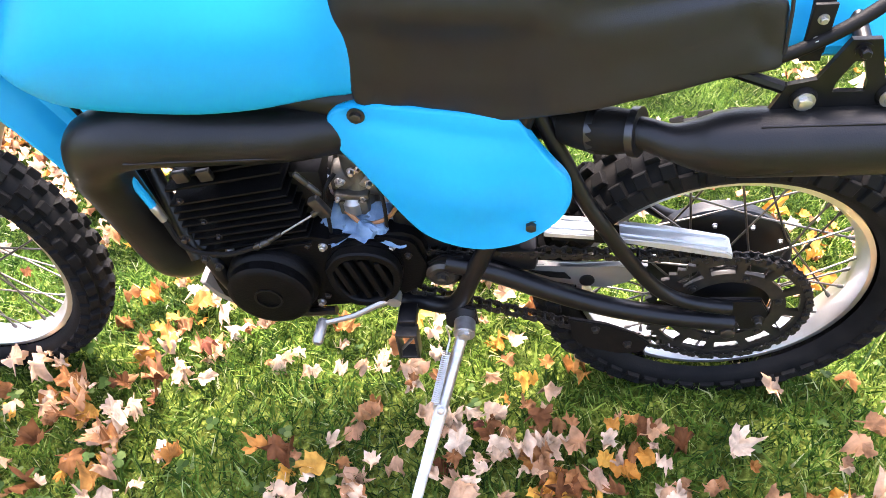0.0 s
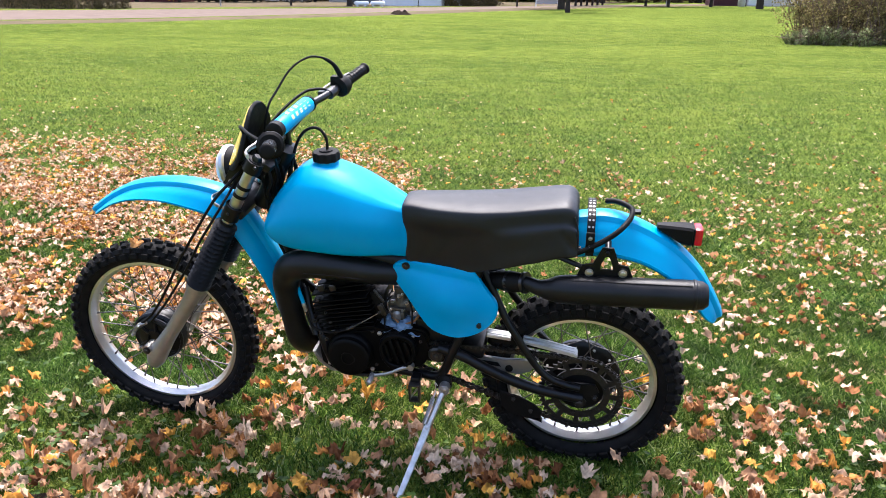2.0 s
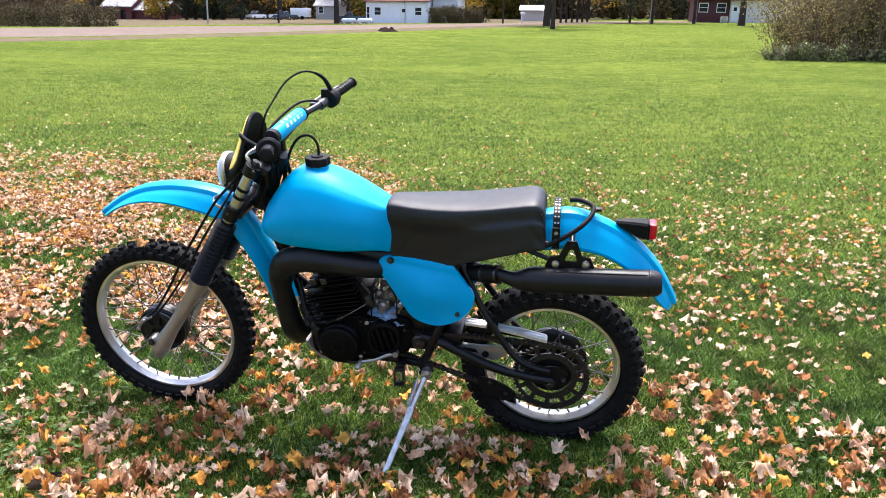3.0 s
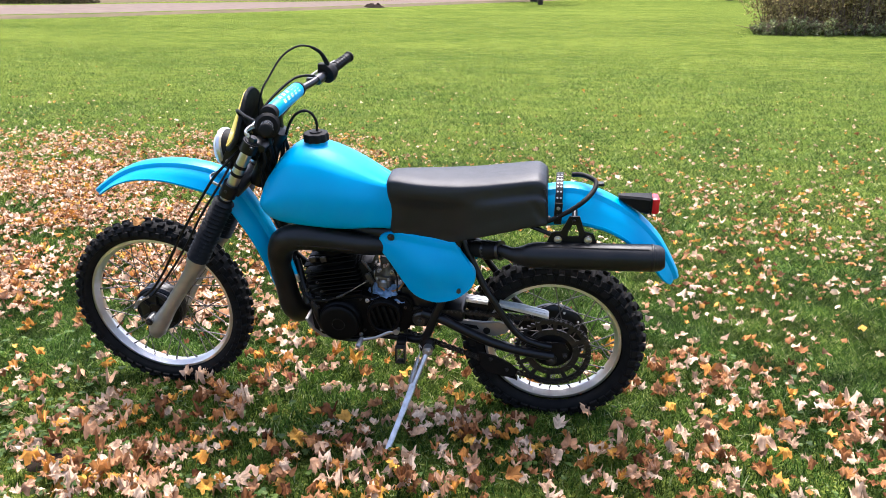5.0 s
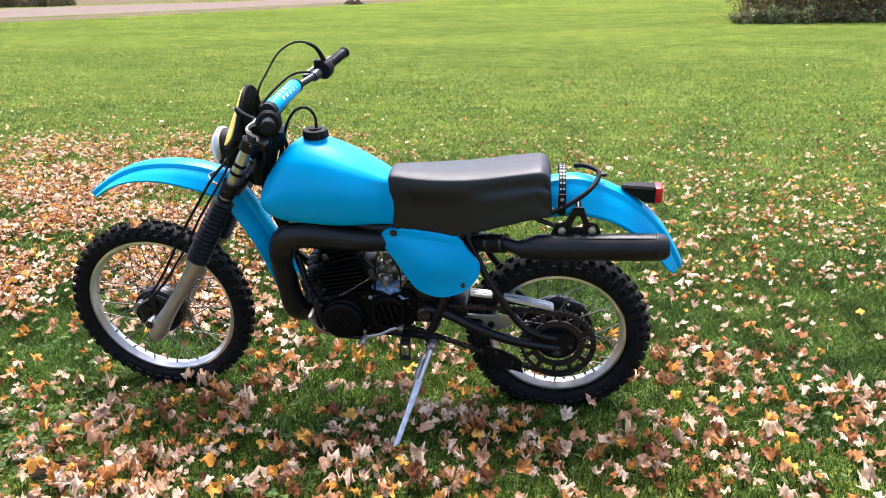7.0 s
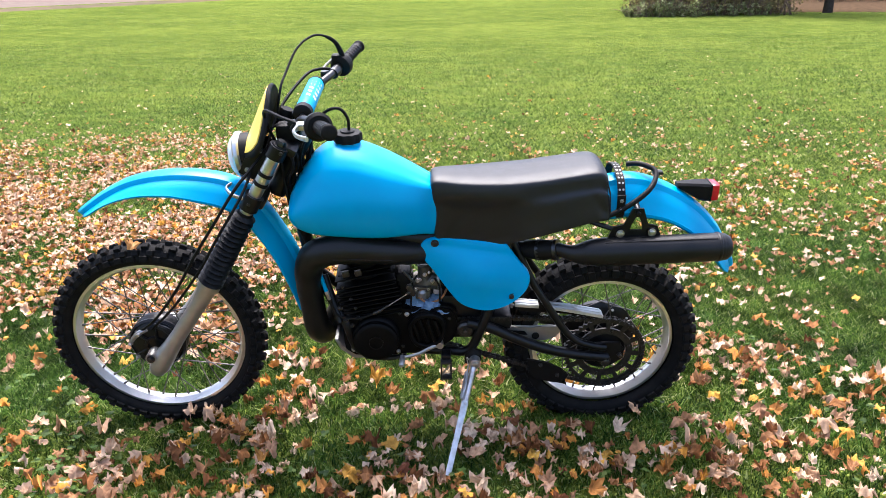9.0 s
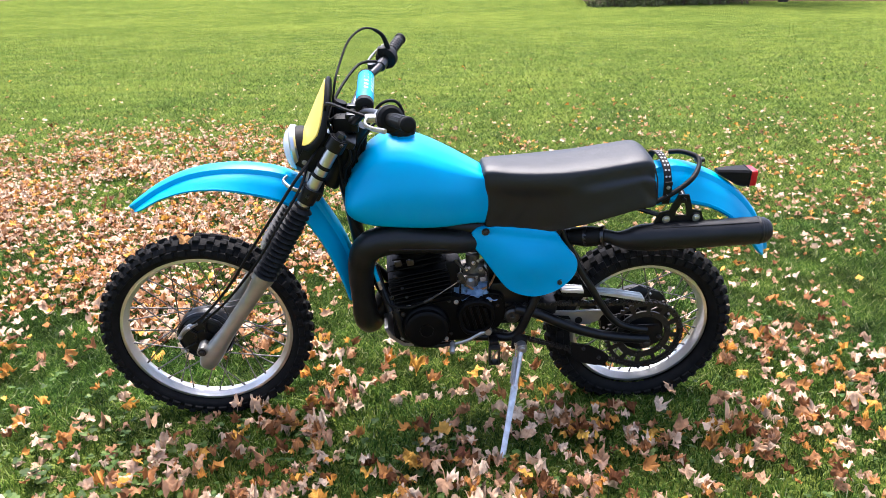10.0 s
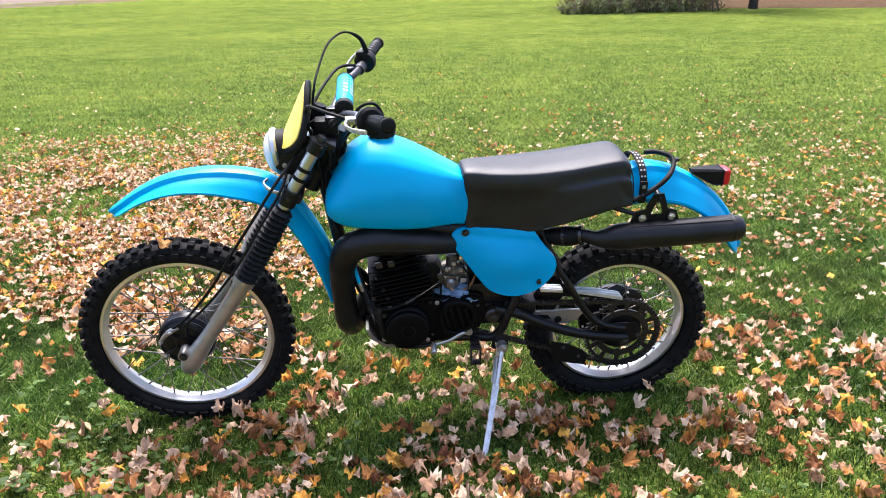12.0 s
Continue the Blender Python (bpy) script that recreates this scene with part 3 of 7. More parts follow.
# ---- exhaust ----
PIPE_LINE = [(-0.12, 0.03, 0.45, 0.030), (-0.16, 0.03, 0.375, 0.035), (-0.184, 0.002, 0.350, 0.039), (-0.198, -0.034, 0.388, 0.040), (-0.202, -0.055, 0.46, 0.0370), (-0.205, -0.074, 0.56, 0.0380), (-0.197, -0.090, 0.635, 0.0425),
             (-0.168, -0.104, 0.684, 0.045), (-0.115, -0.110, 0.702, 0.043), (-0.04, -0.102, 0.695, 0.040), (0.05, -0.080, 0.676, 0.0375), (0.10, -0.058, 0.661, 0.036), (0.15, -0.030, 0.646, 0.034), (0.22, -0.008, 0.630, 0.031),
             (0.36, -0.012, 0.635, 0.026), (0.45, -0.045, 0.662, 0.021), (0.53, -0.085, 0.679, 0.0195)]
bm = bmesh.new()
tube(bm, [q[:3] for q in PIPE_LINE], [q[3] for q in PIPE_LINE], 24)
bm.normal_update()
for v in bm.verts:   # hammered, uneven sheet
    v.co += v.normal * (0.0016 * noise.noise(v.co * 22) + 0.0007 * noise.noise(v.co * 60))
exhaust_pipe = part("exhaust_pipe", bm, PIPE, motorcycle, "black painted expansion chamber pipe")
bm = bmesh.new()
tube(bm, [(x, y - 0.97 * r, z - 0.27 * r) for x, y, z, r in PIPE_LINE[8:13]], 0.0024, 6)
part("weld_seam", bm, PIPE, exhaust_pipe)
bm = bmesh.new()
tube(bm, [(0.50, -0.078, 0.676), (0.535, -0.090, 0.680), (0.568, -0.100, 0.674), (0.60, -0.106, 0.674), (0.638, -0.113, 0.681), (0.70, -0.117, 0.686), (0.90, -0.117, 0.692), (0.985, -0.117, 0.695), (1.008, -0.117, 0.696), (1.020, -0.117, 0.696)],
     [0.0195, 0.020, 0.0225, 0.032, 0.0410, 0.0418, 0.0418, 0.0415, 0.038, 0.027], 30)
muffler = part("muffler", bm, PIPE, motorcycle, "long black painted silencer")
bm = bmesh.new()
tube(bm, [(0.445, -0.045, 0.660), (0.49, -0.073, 0.671), (0.525, -0.085, 0.678)], [0.027, 0.031, 0.027], 16)
part("rubber_sleeve", bm, BLACKP, muffler)
for x, z, y in ((0.478, 0.668, -0.066), (0.525, 0.678, -0.085)):
    bm = bmesh.new()
    rod(bm, (x, y, z), (x + 0.009, y - 0.004, z + 0.002), 0.0318, 18)
    part("hose_clamp", bm, DARKBAR, muffler, "worn steel clamp")
bm = bmesh.new()
disc(bm, [(0.040, 0), (0.039, 0.5), (0.030, 1.0)], (1.0, -0.117, 0.695), (1.026, -0.117, 0.697), 26)
part("end_cap", bm, PIPE, muffler)
# seams pressed into the silencer's cone and along its body
for pts in ([(0.575, -0.120, 0.662), (0.60, -0.132, 0.656), (0.638, -0.1475, 0.660), (0.70, -0.1570, 0.675)], [(0.66, -0.134, 0.722), (0.80, -0.1365, 0.7275), (0.98, -0.1365, 0.7325)]):
    bm = bmesh.new()
    tube(bm, pts, 0.0016, 6)
    part("weld_seam", bm, PIPE, muffler)
bm = bmesh.new()
lathe(bm, [(0.0415, 0.985), (0.0430, 0.987), (0.0430, 0.993), (0.0415, 0.995)], (0, -0.117, 0.6955), 30, "X")
part("end_band", bm, PIPE, muffler)
bm = bmesh.new()
outer = [(0.672, 0.722), (0.685, 0.758), (0.715, 0.765), (0.738, 0.815), (0.768, 0.815), (0.785, 0.766), (0.812, 0.760), (0.828, 0.722)]
inner = [(0.735, 0.748), (0.735, 0.752), (0.736, 0.762), (0.748, 0.788), (0.758, 0.788), (0.768, 0.762), (0.769, 0.752), (0.769, 0.748)]
vf, vb = [[bm.verts.new((x, y, z)) for x, z in outer + inner] for y in (-0.106, -0.099)]
for i in range(8):
    j = (i + 1) % 8
    bm.faces.new((vf[i], vf[j], vf[8 + j], vf[8 + i]))
    bm.faces.new((vb[i], vb[8 + i], vb[8 + j], vb[j]))
    bm.faces.new((vf[i], vb[i], vb[j], vf[j]))
    bm.faces.new((vf[8 + i], vf[8 + j], vb[8 + j], vb[8 + i]))
bracket = part("muffler_bracket", bm, BLACK, motorcycle, "black steel triangular bracket")
bm = bmesh.new()
rod(bm, (0.61, -0.085, 0.772), (0.69, -0.099, 0.748), 0.0075, 8)
part("bracket_arm", bm, BLACK, bracket)
bm = bmesh.new()
rod(bm, (0.753, -0.10, 0.806), (0.753, -0.06, 0.816), 0.009, 10)
part("bracket_spacer", bm, BLACK, bracket)
for x, z in ((0.706, 0.740), (0.797, 0.743)):
    bm = bmesh.new()
    disc(bm, [(0.016, 0), (0.017, 0.3), (0.013, 1.0)], (x, -0.098, z), (x, -0.112, z), 16)
    part("rubber_bush", bm, BLACKP, bracket)
    bolt("bolt", (x, -0.112, z), bracket, 0.008, 0.008)
bolt("bolt", (0.752, -0.106, 0.803), bracket, 0.006, 0.012, mat=BLACK)

# ---- rear fender fittings ----
bm = bmesh.new()
strap_line = [(-0.094, 0.785), (-0.0935, 0.815), (-0.087, 0.855), (-0.064, 0.884), (-0.034, 0.896), (0, 0.901), (0.034, 0.896), (0.064, 0.884), (0.087, 0.855), (0.0935, 0.815)]
outer = spline(strap_line, 4)
rings = []
for y, z in outer:
    d = Vector((0, y, z - 0.80)).normalized()
    q = Vector((0.703, y, z))
    rings.append([q + Vector((-0.011, 0, 0)), q + Vector((0.011, 0, 0)), q + Vector((0.011, 0, 0)) + d * 0.004, q + Vector((-0.011, 0, 0)) + d * 0.004])
loft(bm, rings)
strap = part("tool_strap", bm, BLACKP, motorcycle, "black perforated rubber strap over the rear fender", angle=50)
bm = bmesh.new()
for i, (y, z) in enumerate(outer[7:-1]):
    if i % 2 == 0:
        d = Vector((0, y, z - 0.80)).normalized()
        for x in (-0.005, 0.005):
            q = Vector((0.703 + x, y, z)) + d * 0.0032
            rod(bm, q, q + d * 0.0016, 0.0032, 8)
part("strap_hole", bm, CAST, strap)
bm = bmesh.new()
block(bm, (0.703, -0.098, 0.825), (0.024, 0.006, 0.06), 0.002)
part("strap_buckle", bm, BLACKP, strap)
bolt("rivet", (0.703, -0.101, 0.838), strap, 0.004, 0.006, mat=CAST)
bolt("rivet", (0.703, -0.101, 0.812), strap, 0.004, 0.006, mat=CAST)
bm = bmesh.new()
tube(bm, [(0.60, -0.098, 0.775), (0.664, -0.101, 0.79), (0.725, -0.100, 0.823), (0.776, -0.086, 0.857), (0.806, -0.050, 0.880), (0.812, -0.020, 0.895), (0.795, 0.0, 0.901), (0.768, 0.02, 0.902), (0.742, 0.035, 0.895)], 0.0075, 10)
part("rear_hose", bm, BLACKP, motorcycle, "black rubber hose looped over the fender")
bm = bmesh.new()
block(bm, (0.822, -0.01, 0.886), (0.03, 0.022, 0.010), 0.003)
part("hose_bracket", bm, BLACK, motorcycle)
bm = bmesh.new()
rings = []
for x, y0, z0, z1 in ((0.885, 0.014, 0.838, 0.850), (0.92, 0.020, 0.818, 0.851), (0.952, 0.024, 0.800, 0.851), (0.972, 0.026, 0.796, 0.850), (0.982, 0.026, 0.798, 0.849)):
    rings.append([(x, -y0, z0 + 0.006), (x, -y0, z1 - 0.006), (x, -y0 + 0.006, z1), (x, y0 - 0.006, z1), (x, y0, z1 - 0.006), (x, y0, z0 + 0.006), (x, y0 - 0.006, z0), (x, -y0 + 0.006, z0)])
loft(bm, rings)
tail_light = part("tail_light", bm, BLACKP, motorcycle, "tail light with red lens on a black bracket")
bm = bmesh.new()
block(bm, (0.983, 0, 0.824), (0.006, 0.056, 0.054), 0.002)
part("lens_rim", bm, BLACKP, tail_light)
bm = bmesh.new()
block(bm, (0.996, 0, 0.824), (0.024, 0.054, 0.051), 0.007)
part("red_lens", bm, RED, tail_light, "red plastic lens")

# ---- headlight and number plate ----
bm = bmesh.new()
disc(bm, [(0.030, 0), (0.050, 0.2), (0.060, 0.55), (0.063, 1.0)], (-0.315, 0, 0.962), (-0.365, 0, 0.955), 32)
headlight = part("headlight", bm, BLACKP, motorcycle, "round headlight with chrome ring")
bm = bmesh.new()
disc(bm, [(0.063, 0), (0.068, 0.25), (0.068, 0.75), (0.062, 1.0)], (-0.360, 0, 0.956), (-0.380, 0, 0.953), 32)
part("headlight_ring", bm, CHROME, headlight)
bm = bmesh.new()
disc(bm, [(0.062, 0), (0.060, 0.25), (0.052, 0.55), (0.036, 0.82), (0.018, 0.96), (0.004, 1.0)], (-0.376, 0, 0.953), (-0.406, 0, 0.949), 32)
part("headlight_glass", bm, LENS, headlight, "clear domed glass")
bm = bmesh.new()
block(bm, (-0.318, -0.062, 0.945), (0.075, 0.006, 0.085), 0.002, pose(0, 0, 0, 0, 30, 0))
part("headlight_bracket", bm, BLACK, headlight)
bm = bmesh.new()
block(bm, (-0.318, 0.062, 0.945), (0.075, 0.006, 0.085), 0.002, pose(0, 0, 0, 0, 30, 0))
part("headlight_bracket", bm, BLACK, headlight)
bolt("bolt", (-0.345, -0.066, 0.935), headlight, 0.005, 0.005, mat=CAST)


def oval(s, w, top, bot):
    """Outline of the plate, upright: (across, up)."""
    out = []
    for k in range(28):
        a = 2 * math.pi * k / 28
        u, v = math.sin(a), math.cos(a)
        wid = w * (1.0 if v < -0.2 else 1 - 0.30 * (v + 0.2))
        out.append((wid * s * math.copysign(abs(u) ** 0.75, u), (top if v > 0 else bot) * s * math.copysign(abs(v) ** 0.85, v)))
    return out


bm = bmesh.new()
base, upv, nv = Vector((-0.312, 0, 1.062)), Vector((0.44, 0, 0.90)).normalized(), Vector((-0.90, 0, 0.44)).normalized()
def plate_ring(s, d, bow=0.034):
    return [base + Vector((0, u, 0)) + upv * v + nv * (d - bow * (u / 0.1) ** 2) for u, v in oval(s, 0.112, 0.105, 0.108)]
loft(bm, [plate_ring(0.97, -0.006), plate_ring(1.0, -0.004), plate_ring(1.0, 0.004), plate_ring(0.95, 0.006), plate_ring(0.5, 0.006), plate_ring(0.1, 0.006)])
number_plate = part("number_plate", bm, BLACKP, motorcycle, "yellow fronted oval number plate with black back", angle=60)
bm = bmesh.new()
loft(bm, [plate_ring(0.90, 0.004), plate_ring(0.90, 0.0085), plate_ring(0.6, 0.0088), plate_ring(0.3, 0.0088), plate_ring(0.05, 0.0088)])
part("plate_face", bm, YELLOW, number_plate, "plain yellow face")

# ---- handlebar ----
bm = bmesh.new()
BAR = [(-0.062, -0.412, 1.160), (-0.098, -0.31, 1.138), (-0.130, -0.22, 1.122), (-0.165, -0.155, 1.105), (-0.195, -0.10, 1.065), (-0.205, -0.05, 1.050), (-0.206, 0, 1.048)]
BAR = BAR + [(x, -y, z) for x, y, z in reversed(BAR[:-1])]
tube(bm, BAR, 0.0112, 14)
handlebar = part("handlebar", bm, DARKBAR, motorcycle, "steel handlebar with blue crossbar pad and black grips")
for y in (-0.04, 0.04):
    bm = bmesh.new()
    block(bm, (-0.206, y, 1.040), (0.036, 0.026, 0.055), 0.006)
    part("bar_clamp", bm, BLACK, handlebar)
bm = bmesh.new()
tube(bm, [(-0.166, -0.155, 1.105), (-0.166, 0, 1.110), (-0.166, 0.155, 1.105)], 0.008, 10)
part("crossbar", bm, BLACK, handlebar)
bm = bmesh.new()
disc(bm, [(0.020, 0), (0.0245, 0.04), (0.0245, 0.96), (0.020, 1)], (-0.167, -0.095, 1.110), (-0.167, 0.155, 1.112), 20)
pad = part("crossbar_pad", bm, BLUE, handlebar, "blue foam pad with pale print and black ends")
for y0, y1 in ((-0.125, -0.093), (0.153, 0.163)):
    bm = bmesh.new()
    disc(bm, [(0.018, 0), (0.0252, 0.15), (0.0252, 0.9), (0.02, 1)], (-0.167, y0, 1.110), (-0.167, y1, 1.111), 20)
    part("pad_end", bm, BLACKP, pad)
bm = bmesh.new()
for k in range(5):
    y = -0.035 + 0.033 * k
    for seg0, seg1 in ((20, 48), (66, 94)):
        a0, a1 = radians(seg0), radians(seg1)
        rr = 0.0252
        q = [bm.verts.new((-0.167 + rr * math.cos(a), y + dy + (0.006 if a == a1 else 0), 1.111 + rr * math.sin(a))) for a, dy in ((a0, 0), (a0, 0.018), (a1, 0.018), (a1, 0))]
        bm.faces.new(q)
bmesh.ops.solidify(bm, geom=list(bm.faces), thickness=0.0006)
part("pad_print", bm, YPRINT, pad, "pale yellow printed bars")
for sg in (-1, 1):
    d = Vector((0.036, sg * 0.102, 0.022)).normalized()
    end = Vector((-0.058, sg * 0.422, 1.162))
    bm = bmesh.new()
    prof = [(0.0155, 0), (0.0165, 0.03)]
    for k in range(26):
        prof.append((0.0168 if k % 2 else 0.0152, 0.06 + 0.86 * k / 25))
    prof += [(0.019, 0.94), (0.019, 0.985), (0.013, 1.0)]
    disc(bm, prof, end - d * 0.122, end, 18)
    grip = part("grip", bm, BLACKP, handlebar, "black ribbed rubber grip", angle=80)
    bm = bmesh.new()
    gu = (Vector((0, 0, 1)) - d * d.z).normalized()
    gv = d.cross(gu)
    for k in range(5):
        for a in (-60, -30, 0, 30, 60, 180, 210, 240):
            n = gu * math.cos(radians(a)) + gv * math.sin(radians(a))
            rot = Matrix((gv * math.cos(radians(a)) - gu * math.sin(radians(a)), d, n)).transposed().to_4x4()
            block(bm, end - d * (0.030 + 0.014 * k) + n * 0.0165, (0.0062, 0.0085, 0.003), 0, rot)
    part("grip_pattern", bm, BLACK, grip, "moulded squares")
    bm = bmesh.new()
    if sg > 0:
        disc(bm, [(0.024, 0), (0.033, 0.15), (0.034, 0.6), (0.028, 1.0)], end - d * 0.158, end - d * 0.118, 22)
        block(bm, end - d * 0.145 + Vector((-0.01, 0, 0.02)), (0.034, 0.03, 0.03), 0.006)
        part("throttle_housing", bm, BLACKP, handlebar)
    else:
        disc(bm, [(0.026, 0), (0.034, 0.25), (0.035, 0.8), (0.028, 1.0)], end - d * 0.150, end - d * 0.118, 22)
        part("grip_flange", bm, BLACKP, handlebar)
    # lever and perch
    bm = bmesh.new()
    rod(bm, end - d * 0.205, end - d * 0.175, 0.0165, 14)
    block(bm, end - d * 0.19 + Vector((-0.026, 0, -0.004)), (0.034, 0.026, 0.018), 0.004)
    part("lever_perch", bm, STEEL if sg < 0 else DARKBAR, handlebar)
    bm = bmesh.new()
    p = end - d * 0.19
    tube(bm, [p + Vector((-0.036, 0, -0.004)), p + d * 0.05 + Vector((-0.058, 0, -0.012)), p + d * 0.12 + Vector((-0.062, 0, -0.016)), p + d * 0.18 + Vector((-0.05, 0, -0.016))], [0.008, 0.0065, 0.006, 0.0065], 8, flat=0.6)
    part("lever", bm, STEEL if sg < 0 else CAST, handlebar)

# ---- cables ----
def cable(pts, r=0.0035, label="black control cable", name="control_cable"):
    bm = bmesh.new()
    tube(bm, pts, r, 7, smooth_n=8)
    part(name, bm, BLACKP, motorcycle, label)


cable([(-0.095, 0.290, 1.146), (-0.114, 0.270, 1.208), (-0.142, 0.250, 1.231), (-0.176, 0.215, 1.239), (-0.214, 0.165, 1.216), (-0.240, 0.10, 1.165), (-0.252, 0.055, 1.130), (-0.262, 0.03, 1.06), (-0.26, 0.02, 0.96)], 0.0035)
cable([(-0.128, 0.252, 1.132), (-0.165, 0.222, 1.140), (-0.195, 0.19, 1.135), (-0.234, 0.12, 1.103), (-0.262, 0.06, 1.066), (-0.278, 0.0, 1.03), (-0.290, -0.05, 0.99), (-0.332, -0.10, 0.944), (-0.372, -0.13, 0.90), (-0.435, -0.142, 0.81), (-0.510, -0.142, 0.702), (-0.573, -0.13, 0.602), (-0.637, -0.105, 0.514), (-0.691, -0.085, 0.45), (-0.745, -0.07, 0.405)], 0.0045, "black front brake cable")
cable([(-0.15, -0.235, 1.118), (-0.21, -0.19, 1.125), (-0.265, -0.12, 1.12), (-0.275, -0.06, 1.06), (-0.255, -0.05, 0.98), (-0.235, -0.06, 0.80), (-0.190, -0.072, 0.680), (-0.172, -0.083, 0.622), (-0.154, -0.085, 0.549), (-0.146, -0.087, 0.520), (-0.125, -0.098, 0.472), (-0.068, -0.100, 0.459), (-0.014, -0.098, 0.474)], 0.0045, "black clutch cable")
cable([(-0.19, 0.05, 1.02), (-0.24, -0.02, 1.055), (-0.30, -0.05, 1.02), (-0.335, -0.065, 0.93), (-0.36, -0.12, 0.875), (-0.43, -0.148, 0.77), (-0.50, -0.147, 0.66), (-0.60, -0.125, 0.53), (-0.70, -0.08, 0.42)], 0.004, "black speedometer cable")
cable([(-0.12, -0.21, 1.118), (-0.16, -0.15, 1.05), (-0.19, -0.07, 0.98), (-0.20, -0.03, 0.92), (-0.18, 0.0, 0.84)], 0.004)
for k in range(5):
    cable([(-0.235 + 0.012 * k, -0.055 + 0.02 * k, 1.01), (-0.215 + 0.01 * k, -0.075 + 0.025 * k, 0.95), (-0.235 + 0.012 * k, -0.06 + 0.02 * k, 0.90), (-0.225 + 0.01 * k, -0.03, 0.82)], 0.006, "black wiring loom", "wiring")
bm = bmesh.new()
block(bm, (-0.232, -0.03, 1.035), (0.05, 0.05, 0.045), 0.008)
part("switch_box", bm, BLACKP, motorcycle)
bm = bmesh.new()
disc(bm, [(0.022, 0), (0.024, 0.8), (0.018, 1)], (-0.26, 0.06, 1.02), (-0.24, 0.06, 1.07), 18)
part("ignition_switch", bm, BLACKP, motorcycle)
bm = bmesh.new()
tube(bm, [(-0.093, 0.292, 1.140), (-0.104, 0.281, 1.180), (-0.117, 0.268, 1.210), (-0.140, 0.252, 1.229)], [0.0085, 0.0080, 0.0062, 0.0040], 10)
part("cable_boot", bm, BLACKP, handlebar, "black rubber boot over the throttle cable")

# ---- frame ----
def frame_tube(pts, r=0.014, label=""):
    bm = bmesh.new()
    tube(bm, pts, r, 12)
    return part("frame_tube", bm, BLACK, motorcycle, label)


frame_tube([(-0.245, 0, 0.90), (-0.225, 0, 0.76), (-0.205, 0, 0.64), (-0.19, 0, 0.575)], 0.021)
for sg in (-1, 1):
    frame_tube([(-0.205, sg * 0.004, 0.62), (-0.190, sg * 0.012, 0.575), (-0.145, sg * 0.052, 0.50), (-0.100, sg * 0.084, 0.425), (-0.085, sg * 0.085, 0.37), (-0.06, sg * 0.075, 0.325), (0.05, sg * 0.055, 0.315), (0.2, sg * 0.07, 0.315), (0.275, sg * 0.09, 0.330), (0.315, sg * 0.095, 0.42), (0.345, sg * 0.085, 0.50), (0.37, sg * 0.07, 0.62), (0.40, sg * 0.07, 0.72)], 0.0145)
    frame_tube([(-0.20, sg * 0.02, 0.86), (0.0, sg * 0.035, 0.80), (0.2, sg * 0.035, 0.765), (0.42, sg * 0.06, 0.765), (0.62, sg * 0.08, 0.785), (0.68, sg * 0.078, 0.79)], 0.012)
    # swing arm: lower beam, triangulated upper stay
    bm = bmesh.new()
    tube(bm, [(0.27, sg * 0.082, 0.425), (0.34, sg * 0.086, 0.408), (0.417, sg * 0.088, 0.370), (0.506, sg * 0.088, 0.331), (0.60, sg * 0.088, 0.306), (0.715, sg * 0.088, 0.290)], 0.0165, 14)
    arm = part("swing_arm", bm, BLACK, motorcycle, "black tubular swing arm")
    bm = bmesh.new()
    tube(bm, [(0.405, sg * 0.05, 0.69), (0.444, sg * 0.066, 0.612), (0.474, sg * 0.080, 0.552), (0.507, sg * 0.090, 0.500), (0.539, sg * 0.092, 0.447), (0.578, sg * 0.092, 0.390), (0.615, sg * 0.092, 0.356), (0.660, sg * 0.092, 0.339), (0.705, sg * 0.090, 0.329)], 0.0115, 12)
    part("stay_tube", bm, BLACK, arm)
    bm = bmesh.new()
    plate(bm, [(0.655, 0.325), (0.665, 0.345), (0.75, 0.345), (0.765, 0.318), (0.765, 0.285), (0.745, 0.270), (0.69, 0.27), (0.66, 0.29)], sg * 0.080, sg * 0.089, 0.002)
    part("axle_plate", bm, BLACK, arm)
    bolt("axle_nut", (REAR[0], sg * 0.089, REAR[2] - 0.014), arm, 0.013, 0.018, (0, sg, 0), CHAIN)
    bolt("adjuster_bolt", (0.752, sg * 0.089, 0.30), arm, 0.006, 0.012, (0, sg, 0), CHAIN)
# rear shock and lower engine plates
bm = bmesh.new()
rod(bm, (0.45, 0, 0.64), (0.15, 0, 0.76), 0.03, 16)
part("shock_absorber", bm, BLACK, motorcycle)
for sg in (-1, 1):
    bm = bmesh.new()
    plate(bm, [(0.238, 0.385), (0.242, 0.425), (0.262, 0.442), (0.292, 0.440), (0.318, 0.420), (0.300, 0.385), (0.268, 0.372)], sg * 0.078, sg * 0.086, 0.002)
    part("pivot_plate", bm, BLACK, motorcycle)
    bm = bmesh.new()
    plate(bm, [(0.262, 0.288), (0.262, 0.325), (0.285, 0.345), (0.312, 0.335), (0.315, 0.298), (0.295, 0.280)], sg * 0.098, sg * 0.106, 0.002)
    part("stand_bracket", bm, BLACK, motorcycle)
bm = bmesh.new()
disc(bm, [(0.026, 0), (0.026, 0.5), (0.020, 1)], (0.264, -0.086, 0.404), (0.264, -0.096, 0.404), 20)
part("pivot_collar", bm, CHAIN, motorcycle, "dark worn collar")
bolt("pivot_bolt", (0.264, -0.096, 0.404), motorcycle, 0.008, 0.010, mat=CHAIN)
